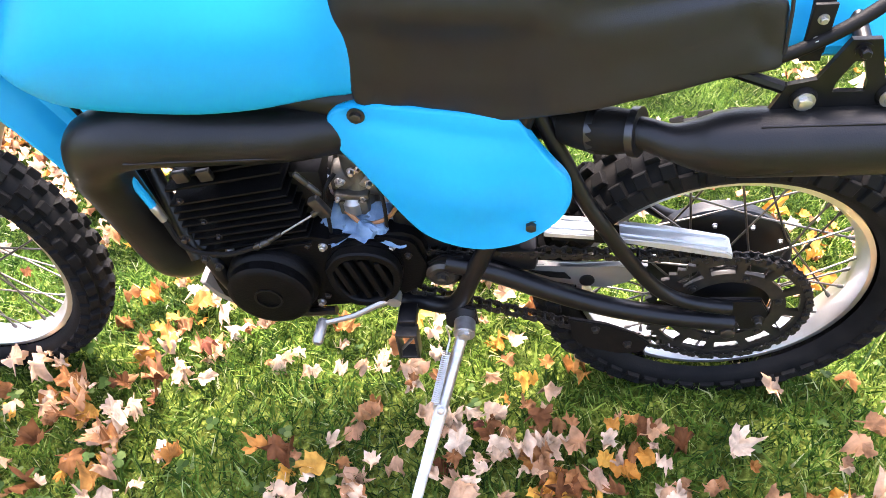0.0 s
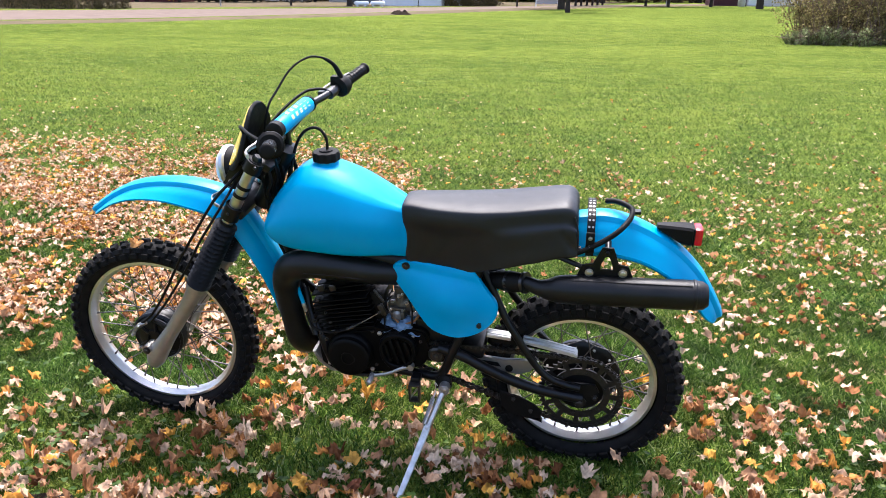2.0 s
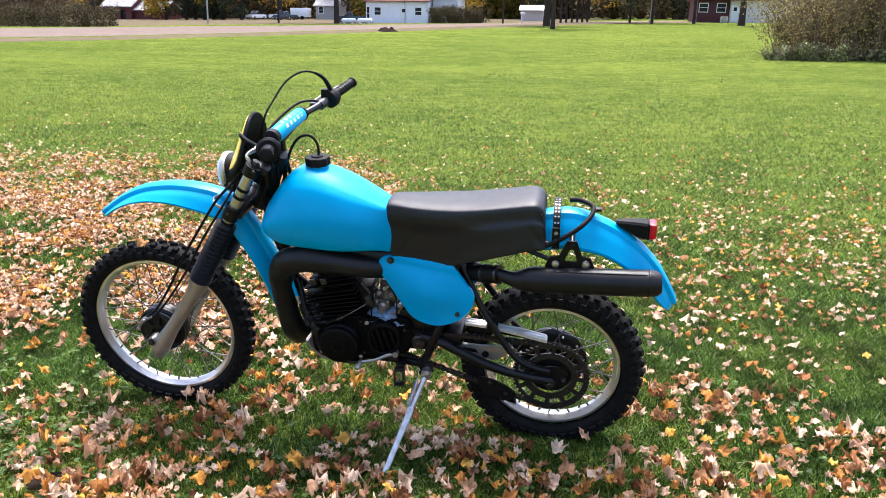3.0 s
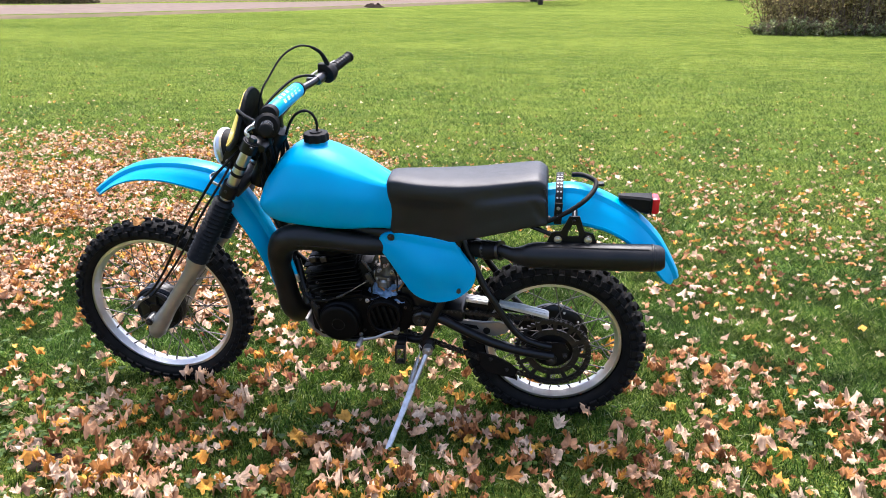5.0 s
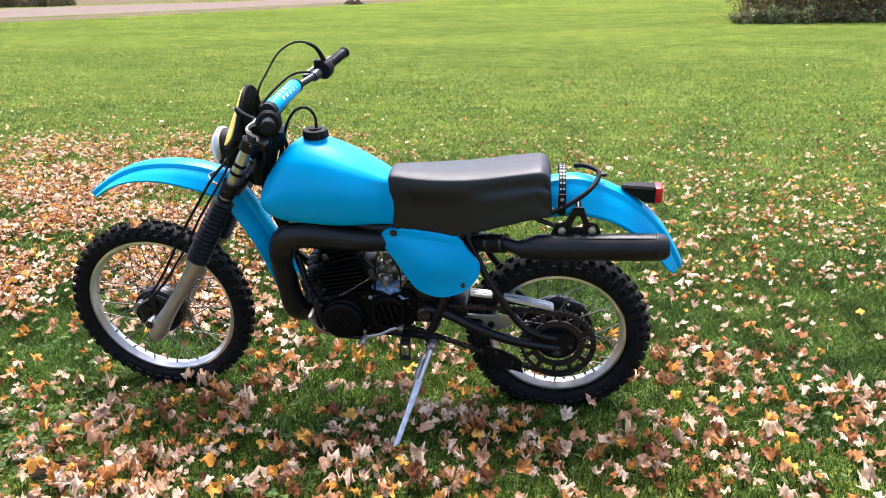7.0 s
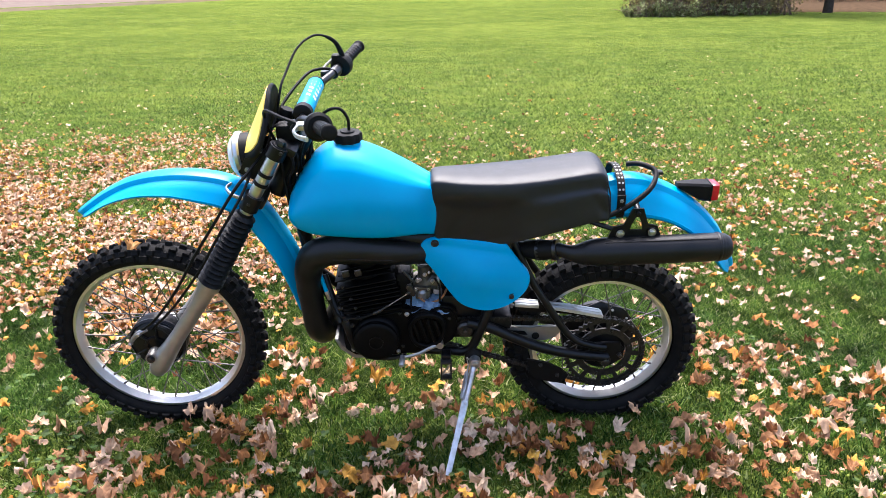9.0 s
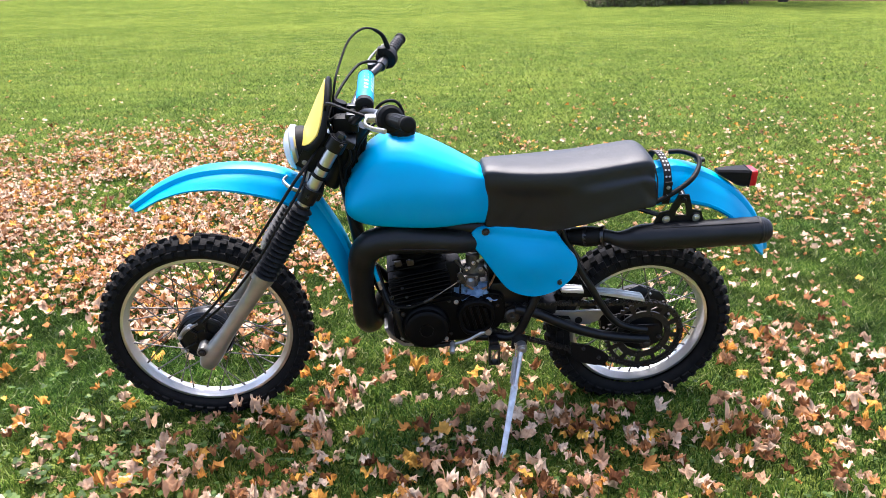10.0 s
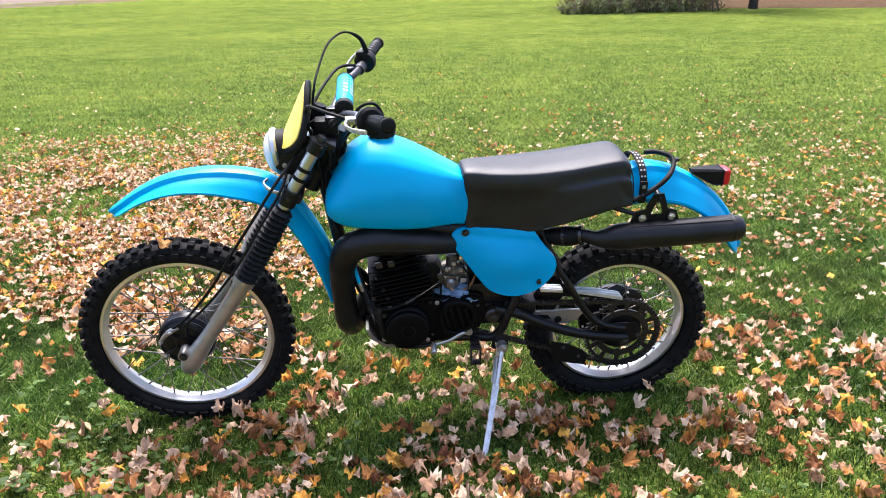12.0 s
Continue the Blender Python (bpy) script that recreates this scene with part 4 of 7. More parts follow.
# crossmember between swing arm beams; added dark block fills the gap behind the engine
bm = bmesh.new()
block(bm, (0.365, 0.0, 0.415), (0.09, 0.15, 0.05), 0.012)
part("swing_arm_crossmember", bm, BLACK, motorcycle)
bm = bmesh.new()
block(bm, (0.255, 0.005, 0.43), (0.13, 0.13, 0.16), 0.015)
part("dark_gap_block", bm, BLACK, motorcycle)
# backbone, coil and air box under tank and seat
bm = bmesh.new()
tube(bm, [(-0.225, 0, 0.88), (-0.12, 0, 0.78), (0.03, 0, 0.705), (0.25, 0, 0.680)], [0.035, 0.05, 0.05, 0.045], 14, flat=1.2)
part("backbone_tube", bm, BLACK, motorcycle)
bm = bmesh.new()
block(bm, (0.31, 0, 0.625), (0.20, 0.10, 0.20), 0.02)
part("air_box", bm, BLACKP, motorcycle, "black plastic air box behind the side panels")
bm = bmesh.new()
block(bm, (-0.03, -0.045, 0.745), (0.09, 0.03, 0.035), 0.006)
part("ignition_coil", bm, BLACKP, motorcycle)

# ---- engine ----
bm = bmesh.new()
case = [(-0.115, 0.43), (-0.108, 0.335), (-0.08, 0.315), (0.06, 0.315), (0.15, 0.335), (0.225, 0.36), (0.24, 0.45), (0.21, 0.485), (0.12, 0.475), (0.05, 0.485), (-0.06, 0.475)]
plate(bm, [tuple(q) for q in spline(case + [case[0]], 3)][:-1], -0.085, 0.095, 0.008)
engine = part("engine_case", bm, ENGINE, motorcycle, "black painted two-stroke engine case")
bm = bmesh.new()
plate(bm, [(-0.142, 0.372), (-0.126, 0.335), (-0.085, 0.302), (0.05, 0.296), (0.05, 0.306), (-0.08, 0.313), (-0.117, 0.342), (-0.132, 0.372)], -0.085, 0.085, 0.002)
part("skid_plate", bm, CAST, motorcycle, "bent aluminium skid plate")
bm = bmesh.new()
disc(bm, [(0.074, 0), (0.074, 0.35), (0.070, 0.5), (0.067, 0.55), (0.067, 0.88), (0.062, 0.97), (0.055, 1.0), (0.024, 1.0), (0.023, 0.97), (0.001, 0.97)], (-0.010, -0.080, 0.386), (-0.010, -0.128, 0.386), 44)
cover = part("ignition_cover", bm, ENGINE, engine, "round black ignition cover")
bm = bmesh.new()
lathe(bm, [(0.0195, -0.1285), (0.023, -0.1285), (0.023, -0.130), (0.0195, -0.130), (0.0195, -0.1285)], (-0.010, 0, 0.386), 32)
part("cover_ring", bm, BLACK, cover)
for x, z in ((-0.065, 0.455), (0.085, 0.462), (0.055, 0.325), (0.19, 0.462), (-0.085, 0.335)):
    bolt("screw", (x, -0.085, z), engine, 0.005, 0.008)
# slotted sprocket cover
bm = bmesh.new()
oc = [(0.088, 0.44), (0.092, 0.395), (0.115, 0.358), (0.155, 0.352), (0.19, 0.375), (0.205, 0.42), (0.195, 0.46), (0.16, 0.478), (0.115, 0.472)]
oc = [tuple(q) for q in spline(oc + [oc[0]], 3)][:-1]
plate(bm, oc, -0.085, -0.098, 0.003)
sprocket_cover = part("sprocket_cover", bm, ENGINE, engine, "slotted black sprocket cover")
bm = bmesh.new()
ccx, ccz = 0.147, 0.415
loops = [[bm.verts.new((ccx + (x - ccx) * f, y, ccz + (z - ccz) * f)) for x, z in oc] for f, y in ((0.99, -0.098), (0.99, -0.112), (0.95, -0.115), (0.80, -0.115), (0.76, -0.112), (0.76, -0.098))]
for la, lb in zip(loops, loops[1:]):
    for i in range(len(oc)):
        j = (i + 1) % len(oc)
        bm.faces.new((la[i], la[j], lb[j], lb[i]))
part("cover_rim", bm, ENGINE, sprocket_cover)
for k in range(4):
    bm = bmesh.new()
    block(bm, (0.114 + 0.022 * k, -0.106, 0.413 + 0.002 * k), (0.0095, 0.016, 0.088 if k in (1, 2) else 0.072), 0.002, pose(0, 0, 0, 0, -16, 0))
    part("cover_rib", bm, ENGINE, sprocket_cover)
# cylinder, tilted forwards, with its stack of cooling fins and the head
TILT = pose(-0.012, -0.0, 0.47, 0, -11, 0)
def tilted(bm):
    bmesh.ops.transform(bm, matrix=TILT, verts=bm.verts)
    return bm
bm = bmesh.new()
disc(bm, [(0.062, 0), (0.062, 1)], (0, 0, -0.04), (0, 0, 0.165), 28)
cylinder = part("cylinder", tilted(bm), ENGINE, engine, "black finned cylinder")
for k in range(9):
    bm = bmesh.new()
    z = -0.012 + 0.0145 * k
    w = 0.098 - 0.002 * abs(k - 5)
    block(bm, (-0.004, 0, z), (2 * w * 0.98, 0.182, 0.0042), 0.0014)
    part("cooling_fin", tilted(bm), ENGINE, cylinder)
for k in range(4):
    bm = bmesh.new()
    z = 0.126 + 0.013 * k
    block(bm, (0.0, 0, z), (0.185 - 0.022 * k, 0.165 - 0.02 * k, 0.0045), 0.0015)
    part("head_fin", tilted(bm), ENGINE, cylinder)
bm = bmesh.new()
disc(bm, [(0.012, 0), (0.012, 0.6), (0.008, 0.62), (0.008, 1)], (0, 0, 0.165), (0.012, -0.01, 0.225), 12)
part("spark_plug", tilted(bm), BLACKP, cylinder)
for x, z in ((-0.092, 0.605), (-0.055, 0.608)):
    bm = bmesh.new()
    block(bm, (x, -0.082, z), (0.022, 0.010, 0.020), 0.003, pose(0, 0, 0, 0, -11, 0))
    part("head_lug", bm, CHAIN, cylinder, "worn dark grey lug")
bm = bmesh.new()
rod(bm, (-0.165, -0.030, 0.575), (-0.12, -0.09, 0.44), 0.012, 10)
part("engine_mount", bm, BLACK, motorcycle)
for x, z in ((-0.135, 0.50), (-0.118, 0.455), (-0.102, 0.437)):
    bolt("mount_bolt", (x + 0.02, -0.104, z), motorcycle, 0.005, 0.008, mat=CHAIN)
# intake, carburettor
bm = bmesh.new()
rod(bm, (0.045, -0.0, 0.545), (0.10, -0.0, 0.535), 0.034, 16)
block(bm, (0.075, 0, 0.54), (0.05, 0.11, 0.095), 0.01)
part("intake_manifold", bm, BLACKP, motorcycle)
bm = bmesh.new()
rod(bm, (0.19, -0.0, 0.535), (0.27, -0.0, 0.55), 0.033, 16)
part("intake_boot", bm, BLACKP, motorcycle)
bm = bmesh.new()
disc(bm, [(0.024, 0), (0.030, 0.2), (0.030, 0.8), (0.026, 1)], (0.10, -0.005, 0.535), (0.195, -0.005, 0.535), 18)
disc(bm, [(0.020, 0), (0.026, 0.1), (0.026, 0.5), (0.022, 0.55), (0.022, 0.95), (0.016, 1)], (0.142, -0.012, 0.475), (0.142, -0.012, 0.60), 18)
block(bm, (0.135, -0.028, 0.505), (0.046, 0.040, 0.030), 0.006)
block(bm, (0.135, -0.026, 0.528), (0.052, 0.044, 0.010), 0.003)
carburettor = part("carburettor", bm, BRASSY, motorcycle, "tarnished alloy carburettor")
for x, z in ((0.120, 0.555), (0.165, 0.552), (0.142, 0.575)):
    bolt("screw", (x, -0.04, z), carburettor, 0.0045, 0.01)
for x in (0.182, 0.1):
    bm = bmesh.new()
    lathe(bm, [(0.033, -0.004), (0.034, 0), (0.033, 0.004)], (x, 0, 0.535), 20, "X")
    part("hose_clamp", bm, STEEL, carburettor, "worn steel clamp")
bm = bmesh.new()
tube(bm, [(0.12, -0.045, 0.50), (0.15, -0.062, 0.488), (0.19, -0.058, 0.500), (0.215, -0.03, 0.53)], 0.0035, 7)
part("fuel_hose", bm, COPPER, carburettor, "amber fuel hose")
# blue sleeve and metal joint on the clutch cable
bm = bmesh.new()
tube(bm, [(-0.178, -0.080, 0.642), (-0.172, -0.083, 0.622), (-0.163, -0.084, 0.585), (-0.154, -0.085, 0.549)], 0.0062, 10)
part("cable_sleeve", bm, BLUE, motorcycle, "blue sleeve on the clutch cable")
bm = bmesh.new()
disc(bm, [(0.005, 0), (0.0068, 0.08), (0.0068, 0.5), (0.0058, 0.55), (0.0058, 0.95), (0.004, 1)], (-0.1545, -0.085, 0.551), (-0.146, -0.087, 0.520), 12)
part("cable_joint", bm, CAST, motorcycle, "dull metal cable joint")
# clutch lever end at the case
for p, q, r in (((0.079, -0.094, 0.620), (0.108, -0.094, 0.580), 0.0045), ((-0.016, -0.098, 0.473), (0.010, -0.097, 0.487), 0.0058), ((0.008, -0.097, 0.486), (0.032, -0.096, 0.502), 0.0038)):
    bm = bmesh.new()
    disc(bm, [(r * 0.8, 0), (r, 0.1), (r, 0.45), (r * 0.75, 0.5), (r, 0.55), (r, 0.9), (r * 0.7, 1)], p, q, 12)
    part("cable_end", bm, CHAIN, engine, "worn steel cable adjuster")
bm = bmesh.new()
rod(bm, (0.030, -0.096, 0.500), (0.086, -0.094, 0.538), 0.0016, 6)
part("cable_wire", bm, STEEL, engine)
bm = bmesh.new()
block(bm, (0.100, -0.090, 0.552), (0.018, 0.014, 0.038), 0.004, pose(0, 0, 0, 0, -25, 0))
tube(bm, [(0.088, -0.094, 0.540), (0.100, -0.092, 0.546), (0.108, -0.086, 0.530)], 0.005, 8)
part("clutch_arm", bm, CHAIN, engine, "dark worn clutch arm")
for x, z in ((-0.069, 0.490), (-0.082, 0.523), (-0.055, 0.452), (-0.104, 0.566)):
    bolt("bolt", (x, -0.090, z), engine, 0.0036, 0.006, mat=DARKBAR)
for x, z in ((0.063, 0.468), (0.070, 0.345), (-0.070, 0.395), (0.215, 0.445)):
    bolt("screw", (x, -0.087, z), engine, 0.004, 0.006, mat=CHAIN)
# fuel line, overflow hoses and screws round the carburettor
for pts, r in (([(0.165, -0.03, 0.60), (0.150, -0.055, 0.625), (0.10, -0.06, 0.64), (0.05, -0.05, 0.66)], 0.004), ([(0.118, -0.045, 0.575), (0.105, -0.062, 0.560), (0.100, -0.066, 0.52), (0.098, -0.070, 0.47)], 0.003),
               ([(0.172, -0.040, 0.56), (0.185, -0.060, 0.545), (0.186, -0.066, 0.50), (0.18, -0.07, 0.46)], 0.003)):
    bm = bmesh.new()
    tube(bm, pts, r, 7)
    part("hose", bm, BLACKP, carburettor)
bm = bmesh.new()
disc(bm, [(0.017, 0), (0.019, 0.15), (0.019, 0.75), (0.012, 1)], (0.133, -0.034, 0.492), (0.133, -0.034, 0.522), 14)
part("float_bowl", bm, CAST, carburettor, "pale cast float bowl")
for x, z in ((0.114, 0.527), (0.152, 0.527), (0.128, 0.562), (0.155, 0.586)):
    bolt("screw", (x, -0.048, z), carburettor, 0.003, 0.007, mat=STEEL)

# ---- chain drive ----
def chain_line():
    """Centre line of the chain in the wheel's plane: two runs, and the arcs round both sprockets."""
    c1, r1, c2, r2 = Vector((0.165, 0.395)), 0.041, Vector((REAR[0], REAR[2])), 0.1245
    d = c2 - c1
    a = math.atan2(d.y, d.x)
    b = math.acos((r1 - r2) / d.length)
    pts = []
    t1, t2 = a + b, a - b
    n2 = 30
    for k in range(n2 + 1):
        q = t1 + (-(2 * b)) * k / n2
        pts.append(c2 + r2 * Vector((math.cos(q), math.sin(q))))
    n1 = 10
    for k in range(n1 + 1):
        q = t2 - (2 * math.pi - 2 * b) * k / n1
        pts.append(c1 + r1 * Vector((math.cos(q), math.sin(q))))
    pts.append(pts[0])
    return pts


line = chain_line()
path = []
acc = 0.0
step = 0.0159
for a, b in zip(line, line[1:]):
    d = b - a
    while acc <= d.length and d.length > 0:
        path.append((a + d * (acc / d.length), d.normalized()))
        acc += step
    acc -= d.length
bm = bmesh.new()
for i, (p, d) in enumerate(path):
    n = Vector((-d.y, d.x))
    h, l = 0.0068, 0.0118
    out = [p + d * u * l + n * v * h for u, v in ((-0.95, 0.55), (-0.5, 1), (0, 0.62), (0.5, 1), (0.95, 0.55), (0.95, -0.55), (0.5, -1), (0, -0.62), (-0.5, -1), (-0.95, -0.55))]
    off = 0.009 if i % 2 else 0.0062
    for y0 in (-0.064 - off, -0.064 + off - 0.002):
        a = [bm.verts.new((q.x, y0, q.y)) for q in out]
        b = [bm.verts.new((q.x, y0 + 0.002, q.y)) for q in out]
        bm.faces.new(a)
        bm.faces.new(list(reversed(b)))
        for k in range(10):
            bm.faces.new((a[k], b[k], b[(k + 1) % 10], a[(k + 1) % 10]))
    rod(bm, (p.x + d.x * 0.006, -0.075, p.y + d.y * 0.006), (p.x + d.x * 0.006, -0.054, p.y + d.y * 0.006), 0.004, 6)
part("chain", bm, CHAIN, motorcycle, "oily black drive chain", angle=30)
# rear sprocket: toothed ring, lightening windows, centre
bm = bmesh.new()
nt = 48
y0, y1 = -0.067, -0.061
def at(r, a, y):
    return bm.verts.new((REAR[0] + r * math.cos(a), y, REAR[2] + r * math.sin(a)))
cols = []
radii = (0.112, 0.091, 0.070)
for k in range(nt * 2):
    a = 2 * math.pi * k / (nt * 2)
    ro = 0.130 if k % 2 else 0.121
    cols.append([at(r, a, y0) for r in (ro, *radii)] + [at(r, a, y1) for r in (ro, *radii)])
for k in range(nt * 2):
    c, d = cols[k], cols[(k + 1) % (nt * 2)]
    window = k % 8 < 6
    for i in (0, 2) if window else (0, 1, 2):
        bm.faces.new((c[i], d[i], d[i + 1], c[i + 1]))
        bm.faces.new((c[i + 4], c[i + 5], d[i + 5], d[i + 4]))
    bm.faces.new((c[0], c[4], d[4], d[0]))
    bm.faces.new((c[3], d[3], d[7], c[7]))
    if window:
        bm.faces.new((c[1], d[1], d[5], c[5]))
        bm.faces.new((c[2], c[6], d[6], d[2]))
sprocket = part("rear_sprocket", bm, CHAIN, rear_wheel, "dark steel sprocket with lightening windows", angle=30)
for k in range(6):
    a = 2 * math.pi * k / 6 + 0.3
    bolt("sprocket_bolt", (REAR[0] + 0.080 * math.cos(a), -0.067, REAR[2] + 0.080 * math.sin(a)), rear_wheel, 0.005, 0.005, mat=CHAIN)
# chain guard and guide
for strip in ([(0.528, 0.473), (0.60, 0.461), (0.684, 0.443), (0.692, 0.436), (0.692, 0.428), (0.60, 0.450), (0.529, 0.463)], [(0.418, 0.487), (0.490, 0.480), (0.491, 0.469), (0.418, 0.476)]):
    bm = bmesh.new()
    plate(bm, strip, -0.078, -0.040, 0.002)
    chain_guard = part("chain_guard", bm, ALU, motorcycle, "brushed aluminium chain guard")
    bm = bmesh.new()
    for y in (-0.068, -0.050):
        tube(bm, [(x, y, z + 0.0004) for x, z in (strip[:3] if len(strip) > 4 else strip[:2])], 0.0018, 6, smooth_n=1)
    part("guard_rib", bm, ALU, chain_guard)
bm = bmesh.new()
plate(bm, [(0.425, 0.478), (0.50, 0.472), (0.56, 0.460), (0.66, 0.440), (0.66, 0.425), (0.55, 0.440), (0.43, 0.448)], -0.060, -0.045, 0.003)
part("chain_slider", bm, BLACKP, motorcycle)
bm = bmesh.new()
plate(bm, [(0.352, 0.394), (0.42, 0.391), (0.47, 0.385), (0.53, 0.391), (0.578, 0.388), (0.552, 0.350), (0.515, 0.336), (0.478, 0.340), (0.440, 0.352), (0.392, 0.374)], -0.060, -0.048, 0.003)
brake_stay = part("brake_stay", bm, CAST, motorcycle, "bare aluminium plate inside the swing arm")
bm = bmesh.new()
disc(bm, [(0.012, 0), (0.012, 0.8), (0.009, 1)], (0.487, -0.060, 0.358), (0.487, -0.0635, 0.358), 16)
part("dark_bush", bm, BLACKP, brake_stay)
# thin black plate on the face; its colour stands in for a slot's shade
bm = bmesh.new()
plate(bm, [(0.395, 0.381), (0.452, 0.376), (0.462, 0.362), (0.430, 0.366)], -0.0625, -0.0602)
part("dark_slot_patch", bm, BLACKP, brake_stay)
guide = [(0.462, 0.286), (0.523, 0.272), (0.572, 0.246), (0.596, 0.222), (0.588, 0.198), (0.552, 0.190), (0.492, 0.206), (0.468, 0.232)]
bm = bmesh.new()
plate(bm, guide, -0.086, -0.078, 0.002)
plate(bm, [(x, z - 0.052) for x, z in guide[:4]] + [(x, z - 0.004) for x, z in guide[4:7]], -0.078, -0.050, 0.002)
chain_guide = part("chain_guide", bm, BLACKP, motorcycle, "black plastic chain guide under the swing arm")
for x, z in ((0.505, 0.262), (0.560, 0.222)):
    bolt("bolt", (x, -0.086, z), chain_guide, 0.005, 0.008, mat=CHAIN)

# ---- side stand, peg, shift lever ----
PIVOT, KNEE, FOOT = Vector((0.293, -0.116, 0.302)), Vector((0.258, -0.220, 0.226)), Vector((0.201, -0.384, 0.089))
bm = bmesh.new()
rod(bm, PIVOT, KNEE, 0.0098, 14)
rod(bm, PIVOT + Vector((0.0, 0.012, 0)), PIVOT + Vector((0, -0.014, 0)), 0.0175, 18)
side_stand = part("side_stand", bm, STEEL, motorcycle, "bare steel folding side stand with spring")
bm = bmesh.new()
rings = []
for q, w, h in ((KNEE, 0.011, 0.011), (KNEE.lerp(FOOT, 0.06), 0.0105, 0.008), (KNEE.lerp(FOOT, 0.5), 0.0086, 0.0065), (FOOT, 0.0084, 0.0055)):
    d = (FOOT - KNEE).normalized()
    s = Vector((1, 0, 0)) - d * d.x
    s.normalize()
    n = d.cross(s)
    rings.append([q + s * (w * u) + n * (h * v) for u, v in ((-1, -0.6), (-0.6, -1), (0.6, -1), (1, -0.6), (1, 0.6), (0.6, 1), (-0.6, 1), (-1, 0.6))])
loft(bm, rings)
part("stand_leg", bm, STEEL, side_stand)
bolt("hinge_bolt", KNEE + Vector((0, -0.008, 0.006)), side_stand, 0.006, 0.008, (0, -0.8, 0.6))
bolt("pivot_bolt", PIVOT + Vector((0, -0.014, 0)), side_stand, 0.010, 0.008)
bm = bmesh.new()
a, b = PIVOT + Vector((-0.022, -0.026, 0.004)), KNEE + Vector((-0.012, -0.008, 0.008))
d = (b - a)
u = d.cross(Vector((1, 0, 0))).normalized()
v = d.cross(u).normalized()
coil = []
for k in range(26 * 6 + 1):
    s = 0.18 + 0.74 * k / (26 * 6)
    q = 2 * math.pi * k / 6
    coil.append(a + d * s + (u * math.cos(q) + v * math.sin(q)) * 0.0062)
tube(bm, [a] + coil + [b], 0.0014, 5, smooth_n=1)
tube(bm, [PIVOT + Vector((-0.018, -0.02, 0.02)), PIVOT + Vector((-0.026, -0.02, 0.03)), a, a + d * 0.2], 0.0016, 6)
part("spring", bm, STEEL, side_stand, "coiled steel spring")
bm = bmesh.new()
for sx in (-0.015, 0.015):
    block(bm, (0.203 + sx, -0.138, 0.292), (0.005, 0.026, 0.062), 0.001)
for z in (0.263, 0.321):
    block(bm, (0.203, -0.138, z), (0.034, 0.026, 0.005), 0.001)
foot_peg = part("foot_peg", bm, CHAIN, motorcycle, "dark hollow steel foot peg folded down")
bm = bmesh.new()
rod(bm, (0.190, -0.140, 0.272), (0.216, -0.140, 0.312), 0.003, 6)
part("peg_brace", bm, STEEL, foot_peg)
bm = bmesh.new()
block(bm, (0.203, -0.112, 0.325), (0.030, 0.040, 0.022), 0.004)
part("peg_clevis", bm, BLACK, foot_peg)
bm = bmesh.new()
for sx in (-0.019, 0.019):
    block(bm, (0.205 + sx, 0.155, 0.322), (0.004, 0.085, 0.022), 0.001)
for k in range(9):
    block(bm, (0.205, 0.118 + 0.009 * k, 0.325), (0.038, 0.003, 0.016), 0.0)
part("foot_peg", bm, CHAIN, motorcycle, "dark toothed steel foot peg")
bm = bmesh.new()
tube(bm, [(0.185, -0.105, 0.362), (0.155, -0.118, 0.358), (0.12, -0.128, 0.345), (0.085, -0.136, 0.340), (0.070, -0.140, 0.340)], [0.008, 0.006, 0.0055, 0.0055, 0.006], 10, flat=0.8)
rod(bm, (0.185, -0.095, 0.362), (0.185, -0.115, 0.362), 0.011, 14)
shift = part("shift_lever", bm, CAST, motorcycle, "worn aluminium shift lever")
bm = bmesh.new()
disc(bm, [(0.008, 0), (0.009, 0.2), (0.009, 0.9), (0.006, 1)], (0.070, -0.134, 0.340), (0.066, -0.176, 0.334), 12)
part("toe_peg", bm, CAST, shift)
# brake stay bolts and lower odds
bm = bmesh.new()
tube(bm, [(-0.05, -0.088, 0.31), (0.02, -0.092, 0.305), (0.08, -0.095, 0.315)], 0.008, 8)
part("engine_guard", bm, BLACK, motorcycle)

# ---- rag stuffed under the carburettor ----
bm = bmesh.new()
nx, ny = 26, 14
grid = []
for i in range(nx):
    row = []
    for j in range(ny):
        u, v = i / (nx - 1), j / (ny - 1)
        p = Vector((0.090 + 0.125 * u, -0.015 - 0.075 * v, 0.486 + 0.010 * math.sin(3 * u) - 0.018 * v ** 2))
        k = noise.noise_vector(Vector((u * 5, v * 3.5, 0.3))) * 0.016 + noise.noise_vector(Vector((u * 12, v * 8, 4.3))) * 0.006
        row.append(bm.verts.new(p + k + Vector((0, 0, -0.006 * math.sin(u * 9) * v))))
    grid.append(row)
for i in range(nx - 1):
    for j in range(ny - 1):
        bm.faces.new((grid[i][j], grid[i + 1][j], grid[i + 1][j + 1], grid[i][j + 1]))
bmesh.ops.solidify(bm, geom=list(bm.faces), thickness=0.003)
rag = part("shop_rag", bm, CLOTH, None)
rag.matrix_world = motorcycle.matrix_world.copy()
tagged(rag, "crumpled pale blue shop rag stuffed under the carburettor", "rag")


# ---- ground ----
def rise(x, y):
    """Height of the soil: flat round the motorcycle, rising gently towards the road."""
    s = min(max((y - 20) / 10, 0), 1)
    s = s * s * (3 - 2 * s)
    return -0.045 * (1 - s) + s * (0.021 * min(y - 22, 200) + 0.007 * (x + 10) * min(max((y - 20) / 60, 0), 1))


